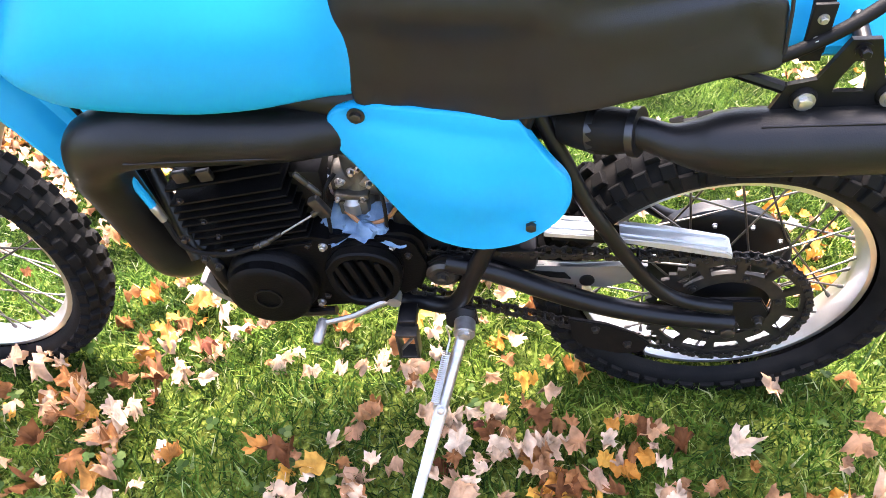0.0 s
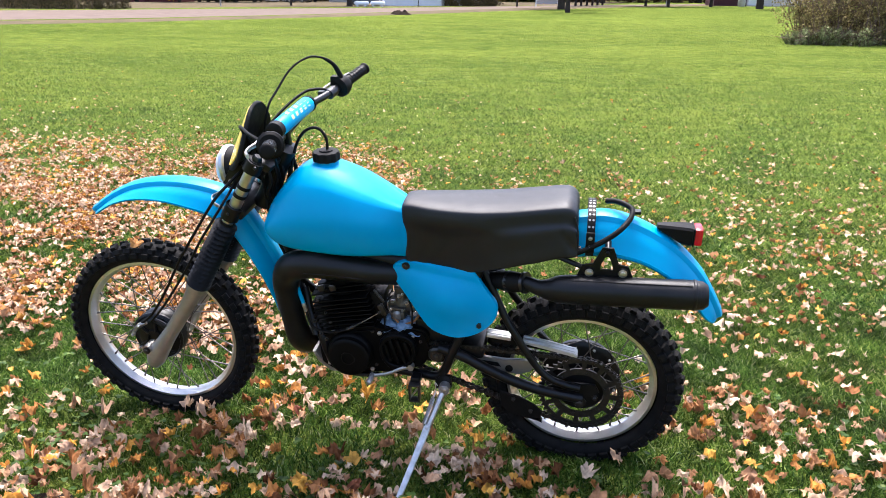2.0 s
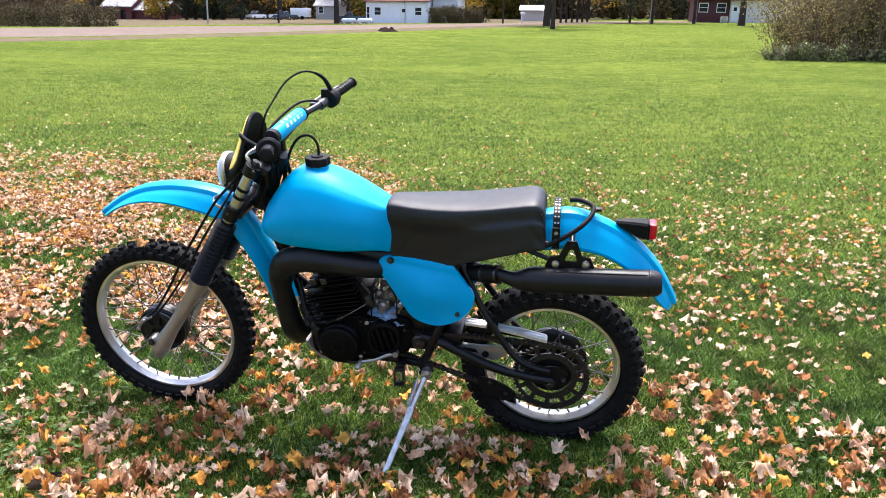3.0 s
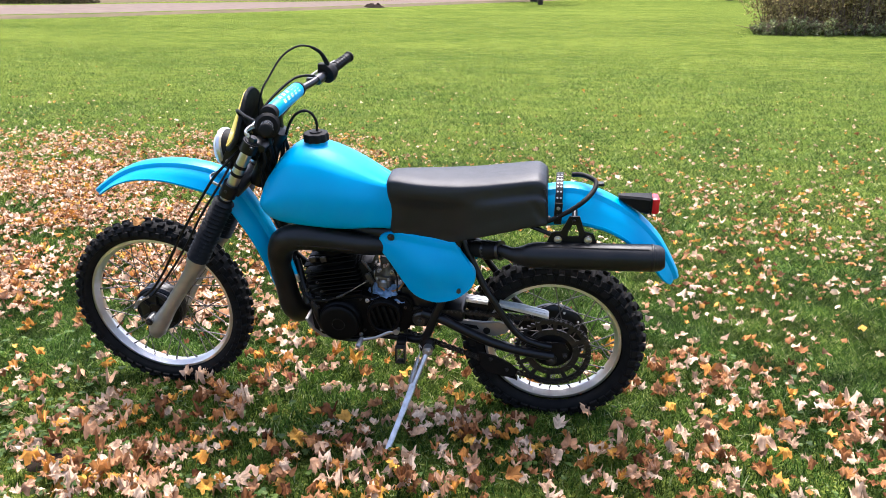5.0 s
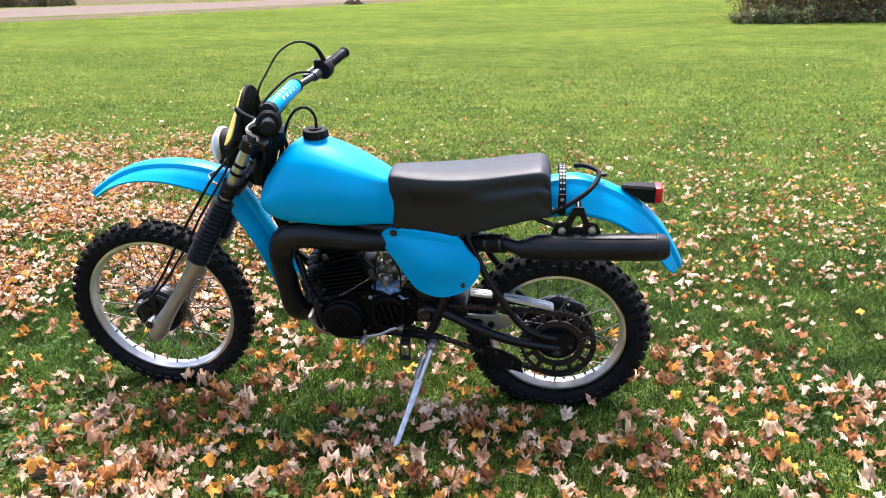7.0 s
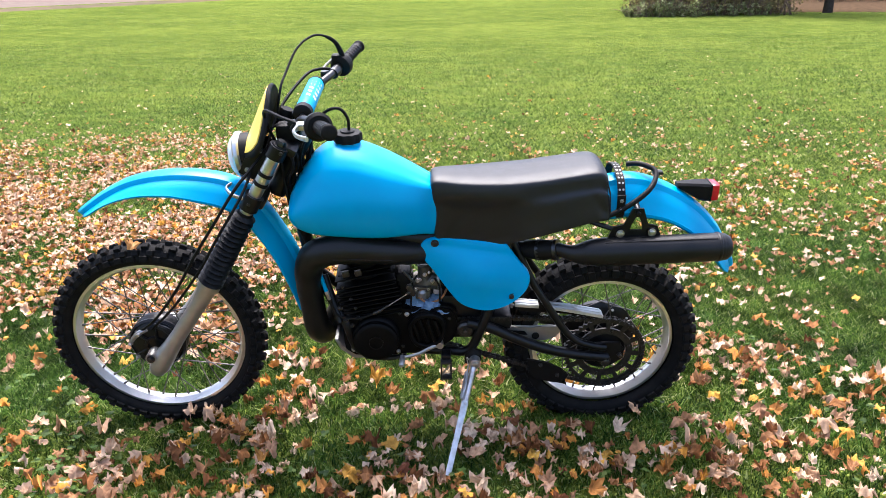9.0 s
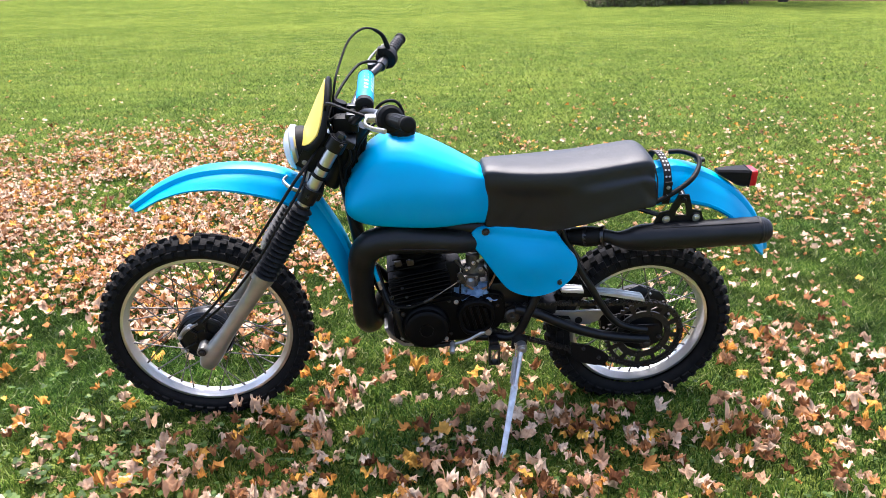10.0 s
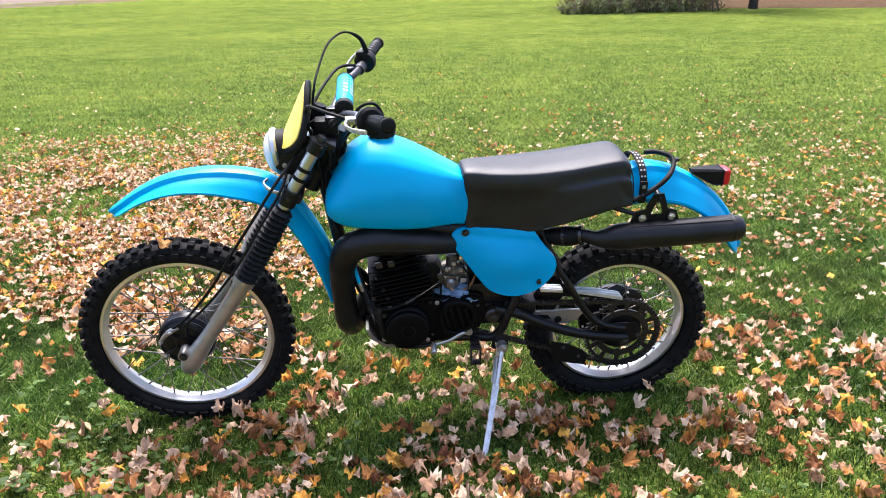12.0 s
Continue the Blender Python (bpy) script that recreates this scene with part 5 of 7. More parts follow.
def lawn_material():
    m = bpy.data.materials.new("mown_lawn")
    m.use_nodes = True
    nt = m.node_tree
    b = nt.nodes["Principled BSDF"]
    co = nt.nodes.new("ShaderNodeTexCoord")

    def nz(scale, detail, stretch=None):
        n = nt.nodes.new("ShaderNodeTexNoise")
        n.inputs["Scale"].default_value, n.inputs["Detail"].default_value = scale, detail
        if stretch:
            mp = nt.nodes.new("ShaderNodeMapping")
            mp.inputs["Scale"].default_value = stretch
            nt.links.new(co.outputs["Object"], mp.inputs["Vector"])
            nt.links.new(mp.outputs[0], n.inputs["Vector"])
        else:
            nt.links.new(co.outputs["Object"], n.inputs["Vector"])
        return n.outputs["Fac"]

    def ramp(fac, stops):
        r = nt.nodes.new("ShaderNodeValToRGB")
        while len(r.color_ramp.elements) < len(stops):
            r.color_ramp.elements.new(0.5)
        for e, (p, c) in zip(r.color_ramp.elements, stops):
            e.position, e.color = p, (*c, 1)
        nt.links.new(fac, r.inputs["Fac"])
        return r.outputs["Color"]

    def blend(a, c, fac, mode="MIX"):
        x = nt.nodes.new("ShaderNodeMix")
        x.data_type, x.blend_type = "RGBA", mode
        if isinstance(fac, float):
            x.inputs[0].default_value = fac
        else:
            nt.links.new(fac, x.inputs[0])
        nt.links.new(a, x.inputs[6])
        nt.links.new(c, x.inputs[7])
        return x.outputs[2]
    fine = ramp(nz(75, 8), [(0.40, (0.008, 0.014, 0.004)), (0.52, (0.060, 0.090, 0.016)), (0.66, (0.25, 0.29, 0.070))])
    mid = ramp(nz(2.2, 8, (0.7, 1.2, 1)), [(0.38, (0.032, 0.062, 0.012)), (0.50, (0.120, 0.160, 0.022)), (0.64, (0.262, 0.282, 0.050))])
    big = ramp(nz(0.22, 10, (0.7, 1.4, 1)), [(0.36, (0.072, 0.114, 0.015)), (0.64, (0.236, 0.275, 0.042))])
    col = blend(blend(mid, big, 0.5), fine, 0.62)
    nt.links.new(col, b.inputs["Base Color"])
    b.inputs["Roughness"].default_value = 0.9
    b.inputs["Specular IOR Level"].default_value = 0.0
    bp = nt.nodes.new("ShaderNodeBump")
    bp.inputs["Strength"].default_value, bp.inputs["Distance"].default_value = 0.8, 0.04
    nt.links.new(nz(45, 6), bp.inputs["Height"])
    nt.links.new(bp.outputs[0], b.inputs["Normal"])
    return m


LAWN = lawn_material()


def stops(lo, hi, near, far, c=0.0):
    """Grid stops, fine near c and coarse far off."""
    out = [c]
    d = near
    while out[-1] < hi:
        out.append(out[-1] + d)
        d = min(d * 1.13, far)
    neg = [c]
    d = near
    while neg[-1] > lo:
        neg.append(neg[-1] - d)
        d = min(d * 1.13, far)
    return list(reversed(neg[1:])) + out


xs, ys = stops(-2500, 2500, 0.35, 160), stops(-600, 4200, 0.35, 160)
bm = bmesh.new()
gv = [[bm.verts.new((x, y, rise(x, y) + (0.008 * noise.noise(Vector((x * 1.5, y * 1.5, 0))) if abs(x) < 20 and abs(y) < 25 else 0))) for y in ys] for x in xs]
for i in range(len(xs) - 1):
    for j in range(len(ys) - 1):
        bm.faces.new((gv[i][j], gv[i + 1][j], gv[i + 1][j + 1], gv[i][j + 1]))
ground = tagged(part("ground", bm, LAWN, None), "wide mown green lawn rising gently to a road", "lawn", kind="structure")


def big_mesh(name, verts, faces_flat, loop_totals, mat, parent=None):
    """A mesh from flat arrays, for many small pieces."""
    me = bpy.data.meshes.new(name)
    me.vertices.add(len(verts))
    me.vertices.foreach_set("co", np.ascontiguousarray(verts, np.float32).ravel())
    me.loops.add(len(faces_flat))
    me.loops.foreach_set("vertex_index", np.ascontiguousarray(faces_flat, np.int32))
    me.polygons.add(len(loop_totals))
    starts = np.concatenate(([0], np.cumsum(loop_totals)[:-1]))
    me.polygons.foreach_set("loop_start", np.ascontiguousarray(starts, np.int32))
    me.polygons.foreach_set("loop_total", np.ascontiguousarray(loop_totals, np.int32))
    me.update()
    me.validate()
    me.materials.append(mat)
    ob = new(name, me)
    if parent:
        ob.parent = parent
    return ob


def blade_material(name, stops_, trans=0.35, spec=0.3, scale=5.0, other=None, patch=0.8):
    """Thin leaf tissue: colour by piece, light shining through."""
    m = bpy.data.materials.new(name)
    m.use_nodes = True
    nt = m.node_tree
    b = nt.nodes["Principled BSDF"]
    geo = nt.nodes.new("ShaderNodeNewGeometry")
    r = nt.nodes.new("ShaderNodeValToRGB")
    while len(r.color_ramp.elements) < len(stops_):
        r.color_ramp.elements.new(0.5)
    for e, (p, c) in zip(r.color_ramp.elements, stops_):
        e.position, e.color = p, (*c, 1)
    nt.links.new(geo.outputs["Random Per Island"], r.inputs["Fac"])
    co = nt.nodes.new("ShaderNodeTexCoord")
    n = nt.nodes.new("ShaderNodeTexNoise")
    n.inputs["Scale"].default_value, n.inputs["Detail"].default_value = scale, 8
    nt.links.new(co.outputs["Object"], n.inputs["Vector"])
    mr = nt.nodes.new("ShaderNodeMapRange")
    mr.inputs["From Min"].default_value, mr.inputs["From Max"].default_value = 0.3, 0.7
    mr.inputs["To Min"].default_value, mr.inputs["To Max"].default_value = 0.42, 1.42
    nt.links.new(n.outputs["Fac"], mr.inputs["Value"])
    h = nt.nodes.new("ShaderNodeHueSaturation")
    nt.links.new(mr.outputs[0], h.inputs["Value"])
    col = r.outputs["Color"]
    if other:   # broad patches of another tone
        big = nt.nodes.new("ShaderNodeTexNoise")
        big.inputs["Scale"].default_value, big.inputs["Detail"].default_value = patch, 5
        nt.links.new(co.outputs["Object"], big.inputs["Vector"])
        sharp = nt.nodes.new("ShaderNodeMapRange")
        sharp.inputs["From Min"].default_value, sharp.inputs["From Max"].default_value = 0.42, 0.62
        nt.links.new(big.outputs["Fac"], sharp.inputs["Value"])
        tone = nt.nodes.new("ShaderNodeMix")
        tone.data_type, tone.blend_type = "RGBA", "MULTIPLY"
        tone.inputs[7].default_value = (*other, 1)
        nt.links.new(sharp.outputs[0], tone.inputs[0])
        nt.links.new(col, tone.inputs[6])
        col = tone.outputs[2]
    nt.links.new(col, h.inputs["Color"])
    nt.links.new(h.outputs["Color"], b.inputs["Base Color"])
    b.inputs["Roughness"].default_value = 0.55
    b.inputs["Specular IOR Level"].default_value = spec
    t = nt.nodes.new("ShaderNodeBsdfTranslucent")
    nt.links.new(h.outputs["Color"], t.inputs["Color"])
    mix = nt.nodes.new("ShaderNodeMixShader")
    mix.inputs[0].default_value = trans
    nt.links.new(b.outputs[0], mix.inputs[1])
    nt.links.new(t.outputs[0], mix.inputs[2])
    nt.links.new(mix.outputs[0], nt.nodes["Material Output"].inputs["Surface"])
    return m


GRASS = blade_material("grass_blade", [(0.0, (0.014, 0.038, 0.006)), (0.30, (0.042, 0.086, 0.010)), (0.60, (0.090, 0.154, 0.018)), (0.86, (0.19, 0.262, 0.040)), (0.96, (0.34, 0.39, 0.10)), (1.0, (0.56, 0.50, 0.28))], 0.45, 0.10, 6.0, (0.66, 0.80, 0.85), 0.9)
rng = np.random.default_rng(7)


def scatter(x0, x1, y0, y1, n):
    return np.stack([rng.uniform(x0, x1, n), rng.uniform(y0, y1, n)], 1)


def grass(name, xy, h0, h1, w, label, simple=False):
    """Bent, tapering blades standing at the places xy; simple ones are single slivers."""
    n = len(xy)
    s = np.clip((xy[:, 1] - 20) / 10, 0, 1)
    s = s * s * (3 - 2 * s)
    z = -0.05 + s * (0.045 + 0.021 * (xy[:, 1] - 22) + 0.007 * (xy[:, 0] + 10) * np.clip((xy[:, 1] - 20) / 60, 0, 1))
    a, lean_a = rng.uniform(0, 2 * np.pi, n), rng.uniform(0, 2 * np.pi, n)
    h = rng.uniform(h0, h1, n)
    bend = rng.uniform(*((0.5, 1.6) if simple else (0.2, 1.25)), n) * h
    wd = w * rng.uniform(0.6, 1.3, n)
    sx, sy = np.cos(a) * wd / 2, np.sin(a) * wd / 2
    lx, ly = np.cos(lean_a) * bend, np.sin(lean_a) * bend
    m = 3 if simple else 5
    v = np.zeros((n, m, 3))
    for k, (sg, t) in enumerate(((-1, 0), (1, 0)) if simple else ((-1, 0), (1, 0), (1, 0.55), (-1, 0.55))):
        f = 1 if t == 0 else 0.8
        v[:, k, 0] = xy[:, 0] + sg * sx * f + lx * t * t
        v[:, k, 1] = xy[:, 1] + sg * sy * f + ly * t * t
        v[:, k, 2] = z + h * t
    v[:, m - 1, 0], v[:, m - 1, 1], v[:, m - 1, 2] = xy[:, 0] + lx, xy[:, 1] + ly, z + h * (1 - 0.30 * np.minimum(bend / h, 2.2))
    base = np.arange(n)[:, None] * m
    if simple:
        flat, tot = (base + np.array([0, 1, 2])).ravel(), np.full(n, 3)
    else:
        flat, tot = np.concatenate([base + np.array([0, 1, 2, 3]), base + np.array([3, 2, 4])], 1).ravel(), np.tile(np.array([4, 3]), n)
    ob = big_mesh(name, v.reshape(-1, 3), flat, tot, GRASS)
    return tagged(ob, label, "grass", kind="stuff")


def thinning(n, y0, y1, power):
    """Places spreading out and thinning away from the motorcycle."""
    y = y0 + (y1 - y0) * rng.uniform(0, 1, n) ** power + rng.normal(0, 0.45, n)
    half = 2.5 + 0.98 * (y + 1.2)
    return np.stack([0.2 - 0.12 * (y + 1) + np.where(rng.uniform(0, 1, n) < 0.6, rng.uniform(-0.8, 0.8, n), rng.normal(0, 0.7, n)) * half, y], 1)


def smooth01(t):
    t = np.clip(t, 0, 1)
    return t * t * (3 - 2 * t)


def feathered(n):
    """Dense round the motorcycle, fading out all round."""
    p = scatter(-4.2, 4.4, -2.6, 2.4, n)
    d = np.hypot((p[:, 0] - 0.1) / 1.55, p[:, 1] + 0.05)
    bare = np.exp(-(((p[:, 0] + 0.83) / 0.17) ** 2 + ((p[:, 1] + 0.58) / 0.09) ** 2))
    return p[rng.uniform(0, 1, n) < (1 - smooth01((d - 1.25) / 1.1)) * (1 - 0.9 * bare)]


grass("grass", feathered(700000), 0.015, 0.046, 0.0034, "short green lawn grass with narrow blades")
grass("grass", thinning(1050000, 0.7, 46.0, 3.0), 0.026, 0.056, 0.0090, "short green lawn grass farther off", True)
ring = rng.uniform(0, 2 * np.pi, 230000)
away = 1.0 + np.abs(rng.normal(0, 2.6, 230000))
around = np.stack([0.1 + 1.6 * away * np.cos(ring), -0.4 + away * np.sin(ring)], 1)
grass("grass", around[around[:, 1] < 1.2 + rng.normal(0, 0.4, len(around))], 0.024, 0.056, 0.0080, "short green lawn grass round about", True)

# clover and broad weeds among the grass
CLOVER = blade_material("clover_leaf", [(0.0, (0.030, 0.065, 0.010)), (0.6, (0.070, 0.125, 0.020)), (1.0, (0.15, 0.20, 0.050))], 0.3, 0.15)
vs, fl, tt = [], [], []
for cx, cy, cr, cn in ((-1.0, -0.55, 0.5, 300), (-0.3, -0.62, 0.6, 120), (0.9, -0.5, 0.6, 50), (1.6, 0.1, 0.5, 40), (-1.4, 0.1, 0.5, 80)):
    for _ in range(cn):
        x, y, zz = random.gauss(cx, cr * 0.55), random.gauss(cy, cr * 0.45), random.uniform(-0.015, 0.012)
        a0, r = random.uniform(0, 6.28), random.uniform(0.0045, 0.0085)
        tx, ty = random.uniform(-0.3, 0.3), random.uniform(-0.3, 0.3)
        for k in range(3):
            a = a0 + k * 2.094
            c = (x + math.cos(a) * r, y + math.sin(a) * r)
            b0 = len(vs)
            for q in range(7):
                t = 2 * math.pi * q / 7
                px, py = c[0] + r * math.cos(t), c[1] + r * math.sin(t)
                vs.append((px, py, zz + (px - x) * tx + (py - y) * ty))
            fl += list(range(b0, b0 + 7))
            tt.append(7)
tagged(big_mesh("clover", np.array(vs), np.array(fl), np.array(tt), CLOVER), "small round clover leaves in the lawn", "clover", kind="stuff")


# ---- fallen maple leaves ----
LEAFMAT = blade_material("dry_maple_leaf", [(0.0, (0.11, 0.040, 0.016)), (0.10, (0.27, 0.115, 0.040)), (0.23, (0.41, 0.210, 0.100)), (0.36, (0.55, 0.355, 0.215)), (0.58, (0.67, 0.500, 0.345)), (0.70, (0.50, 0.320, 0.205)), (0.80, (0.30, 0.130, 0.048)), (0.90, (0.54, 0.235, 0.042)), (0.965, (0.62, 0.345, 0.06)), (1.0, (0.15, 0.05, 0.03))], 0.17, 0.06, 34.0)
LOBES = [(0, 1.0), (6, 0.86), (13, 0.85), (19, 0.68), (27, 0.62), (36, 0.72), (43, 0.82), (50, 0.96), (58, 0.84), (66, 0.80), (77, 0.64), (88, 0.66), (100, 0.67), (110, 0.77), (122, 0.63), (142, 0.48), (164, 0.38)]
OUT = [(r * math.sin(radians(a)), r * math.cos(radians(a))) for a, r in LOBES]
OUT = OUT + [(0.03, -0.30), (0.022, -0.85), (-0.022, -0.85), (-0.03, -0.30)] + [(-x, y) for x, y in reversed(OUT[1:])]


def leaf_shape(seed):
    """A curled leaf, about two units wide: rim, a ring half way in, the middle."""
    rs = random.Random(seed)
    o = Vector((rs.uniform(0, 50), rs.uniform(0, 50), rs.uniform(0, 50)))
    cup, fold, twist, rough = rs.uniform(-0.35, 1.0), rs.uniform(-0.4, 0.75), rs.uniform(-0.7, 0.7), rs.uniform(0.5, 1.0)
    wide = rs.uniform(0.78, 1.08)
    rim = [(x * wide * (1 + 0.10 * rs.uniform(-1, 1)), y * (1 + 0.10 * rs.uniform(-1, 1))) for x, y in OUT]

    def lift(x, y):
        return cup * (x * x + y * y) * 0.6 + fold * abs(x) + twist * x * y + rough * (noise.noise(Vector((x * 1.6, y * 1.6, 0)) + o) + 0.55 * noise.noise(Vector((x * 4, y * 4, 9)) + o))
    v = [(x, y, lift(x, y)) for x, y in rim] + [(x * 0.5, y * 0.5, lift(x * 0.5, y * 0.5)) for x, y in rim] + [(0, 0, lift(0, 0))]
    n = len(rim)
    f = []
    for i in range(n):
        j = (i + 1) % n
        f.append((i, j, n + j, n + i))
        f.append((n + i, n + j, 2 * n))
    a = np.array(v)
    a[:, 2] -= a[:, 2].min()
    return a, f


SHAPES = [leaf_shape(s) for s in range(20)]
KEEP = [0, 2, 4, 7, 10, 13, 15, 18, 22, 24, 27, 30, 33, 35]


def coarser(a):
    """The same leaf with half its rim and no inner ring, for those farther off."""
    rim = a[KEEP]
    n = len(KEEP)
    return np.concatenate([rim, a[-1:]]), [(i, (i + 1) % n, n) for i in range(n)]


COARSE = [coarser(a) for a, f in SHAPES]
CLUMPS = [(-0.38, -0.24), (-0.41, 0.29), (-0.26, 0.06), (0.29, -0.21), (0.45, -0.21), (0.51, -0.29), (0.68, -0.33), (0.86, -0.33), (0.94, -0.44), (1.26, -0.27), (0.02, -0.43), (-0.74, -0.69), (-0.61, -0.15), (-0.41, -0.12), (-0.83, -0.31),
          (0.03, -0.25), (1.40, 0.03), (1.30, 0.22), (0.32, -0.54), (-0.66, -0.65), (1.67, -0.01)]


def step01(t):
    t = min(max(t, 0), 1)
    return t * t * (3 - 2 * t)


def leaf_density(x, y):
    """Leaves to the square metre."""
    d = (192 - 110 * step01((y - 0.1) / 0.6) + 55 * step01((-0.30 - y) / 0.25)) * (1 - step01((y - 1.6) / 4.2))
    d += 34 * step01((y - 0.5) / 1.5) * (1 - step01((y - 3.5) / 4.5)) + 5 * (1 - step01((y - 5) / 8)) + 0.3
    d += 85 * step01((x - 0.6) / 0.3) * step01((y + 0.7) / 0.2) * (1 - step01((y - 0.3) / 0.5))
    d += 120 * step01((-0.32 - y) / 0.2) * step01((0.5 - x) / 0.5) * step01((x + 1.3) / 0.5)
    d += 1120 * step01((0.2 - x + 0.25 * (2.0 - y)) / 1.2) * step01((y - 0.25) / 0.5) * (1 - step01((y - 2.6 - 0.1 * (x + 3)) / 3.4))
    d += 105 * step01((x - 0.6) / 0.8) * step01((y - 0.1) / 0.5) * (1 - step01((y - 2.2) / 3.2))
    d *= 1 - step01((math.hypot(x, max(-1 - y, 0)) - 2.0) / 5.0) if y < -0.5 else 1
    n = noise.noise(Vector((x * 1.7, y * 1.7, 3.0))) + 0.5 * noise.noise(Vector((x * 4.5, y * 4.5, 7.0)))
    return d * min(max(0.88 + 1.9 * n, 0.14), 2.5)


places = []
for x0, x1, y0, y1, peak in ((-3.0, 3.0, -1.1, 0.6, 1100), (-6.8, 5.8, 0.6, 5.8, 1900), (-10, 8, 5.8, 14, 130), (-6, 6, -5, -1.1, 90), (-7, -3, -1.1, 0.6, 160), (3, 7, -1.1, 0.6, 160)):
    for _ in range(int((x1 - x0) * (y1 - y0) * peak)):
        x, y = random.uniform(x0, x1), random.uniform(y0, y1)
        if random.random() * peak < leaf_density(x, y):
            places.append((x, y))
for cx, cy in CLUMPS:
    for _ in range(15):
        places.append((random.gauss(cx, 0.075), random.gauss(cy, 0.05)))
for cx, cy in ((-0.25, -0.36), (-0.08, -0.46), (-0.36, -0.47), (0.12, -0.36), (-0.52, -0.52), (-0.92, -0.50), (-1.10, -0.30), (-0.30, -0.62), (-0.75, -0.36), (0.62, -0.52), (0.05, -0.62)):
    for _ in range(15):
        places.append((random.gauss(cx, 0.12), random.gauss(cy, 0.07)))
loose, vs, fl, tt, count = [], [], [], [], 0
for x, y in places:
    s = random.uniform(0.021, 0.040) if random.random() < 0.70 else random.uniform(0.013, 0.025)
    s *= 1 - 0.25 * step01((y - 0.2) / 0.8)
    m = Matrix.Translation((x, y, random.uniform(-0.012, 0.012))) @ pose(0, 0, 0, random.gauss(0, 15), random.gauss(0, 15), random.uniform(0, 360)) @ (pose(0, 0, 0, 180, 0, 0) if random.random() < 0.35 else Matrix.Identity(4)) @ Matrix.Diagonal((s * random.uniform(0.6, 1.05), s * random.uniform(0.85, 1.15), s * random.uniform(0.7, 1.5), 1))
    k = random.randrange(len(SHAPES))
    if -1.25 < x < 1.5 and -0.85 < y < 0.12 and len(loose) < 300:
        loose.append((m, k))
        continue
    a, f = SHAPES[k] if -1.0 < y < 0.5 else COARSE[k]
    mm = np.array(m)
    vs.append(a @ mm[:3, :3].T + mm[:3, 3])
    for q in f:
        fl += [i + count for i in q]
        tt.append(len(q))
    count += len(a)
fallen_leaves = tagged(big_mesh("fallen_leaves", np.concatenate(vs), np.array(fl), np.array(tt), LEAFMAT), "dry tan and orange maple leaves strewn over the lawn", "leaves", kind="stuff")


def piece_leaf_material():
    """The same tissue for the single leaves, coloured leaf by leaf."""
    m = LEAFMAT.copy()
    m.name = "dry_maple_leaf_single"
    nt = m.node_tree
    blotch = next(n for n in nt.nodes if n.type == "TEX_NOISE").inputs
    blotch["Scale"].default_value, blotch["Detail"].default_value = 1.3, 5
    info = nt.nodes.new("ShaderNodeObjectInfo")
    r = next(n for n in nt.nodes if n.type == "VALTORGB")
    nt.links.new(info.outputs["Random"], r.inputs["Fac"])
    return m


LEAFONE = piece_leaf_material()
leaf_meshes = []
for a, f in SHAPES:
    me = bpy.data.meshes.new("maple_leaf")
    me.from_pydata([tuple(q) for q in a], [], f)
    for p in me.polygons:
        p.use_smooth = True
    me.materials.append(LEAFONE)
    leaf_meshes.append(me)
for m, k in loose:
    ob = new("maple_leaf", leaf_meshes[k])
    ob.parent = fallen_leaves
    ob.matrix_basis = m
# one leaf caught on the front tyre
caught = new("tyre_leaf", leaf_meshes[3].copy())
caught.matrix_world = motorcycle.matrix_world @ pose(-0.727, -0.022, 0.676, 22, 5, 40) @ Matrix.Scale(0.028, 4)
caught.data.materials[0] = material("orange_leaf", (0.55, 0.25, 0.05), 0.7, 0, (0.35, 0.13, 0.04), 60, 0.6)
tagged(caught, "small orange maple leaf lying on the front tyre", "leaf")


# ---- the far side of the lawn: road, houses, trees ----
GRAVEL = material("gravel_road", (0.17, 0.132, 0.11), 0.95, 0, (0.125, 0.095, 0.078), 1.2, 0.7, 0.5, 30, spec=0.0)
LITTER = material("leaf_litter", (0.090, 0.058, 0.034), 0.95, 0, (0.045, 0.032, 0.020), 5, 0.8, 0.8, 25, spec=0.0)
DRYGRASS = material("dry_grass", (0.135, 0.104, 0.068), 0.95, 0, (0.085, 0.076, 0.044), 1.1, 0.9, 0.8, 25, spec=0.0, detail=8)
BARK = material("tree_bark", (0.060, 0.048, 0.039), 0.95, 0, (0.03, 0.024, 0.019), 9, 0.8, 0.8, 25, spec=0.0)
TWIG = material("bare_twig", (0.20, 0.145, 0.105), 0.9, 0, (0.09, 0.06, 0.045), 12, 0.7, spec=0.0)
SIDING = material("white_siding", (0.80, 0.80, 0.82), 0.6, 0, (0.72, 0.72, 0.75), 1.5, 0.6)
PALE = material("pale_siding", (0.62, 0.56, 0.56), 0.6, 0, (0.55, 0.50, 0.50), 1.5, 0.6)
MAROON = material("maroon_siding", (0.075, 0.014, 0.018), 0.7, 0, (0.05, 0.012, 0.014), 1.5, 0.6)
BARNRED = material("weathered_red_boards", (0.14, 0.030, 0.032), 0.85, 0, (0.08, 0.03, 0.03), 2.5, 0.8)
TIN = material("grey_tin_roof", (0.26, 0.265, 0.28), 0.6, 0.0, (0.12, 0.10, 0.09), 1.2, 0.8)
SHINGLE = material("reddish_shingles", (0.20, 0.075, 0.065), 0.9, 0, (0.13, 0.06, 0.05), 2, 0.7)
GLASS = material("dark_window_glass", (0.02, 0.025, 0.03), 0.08)
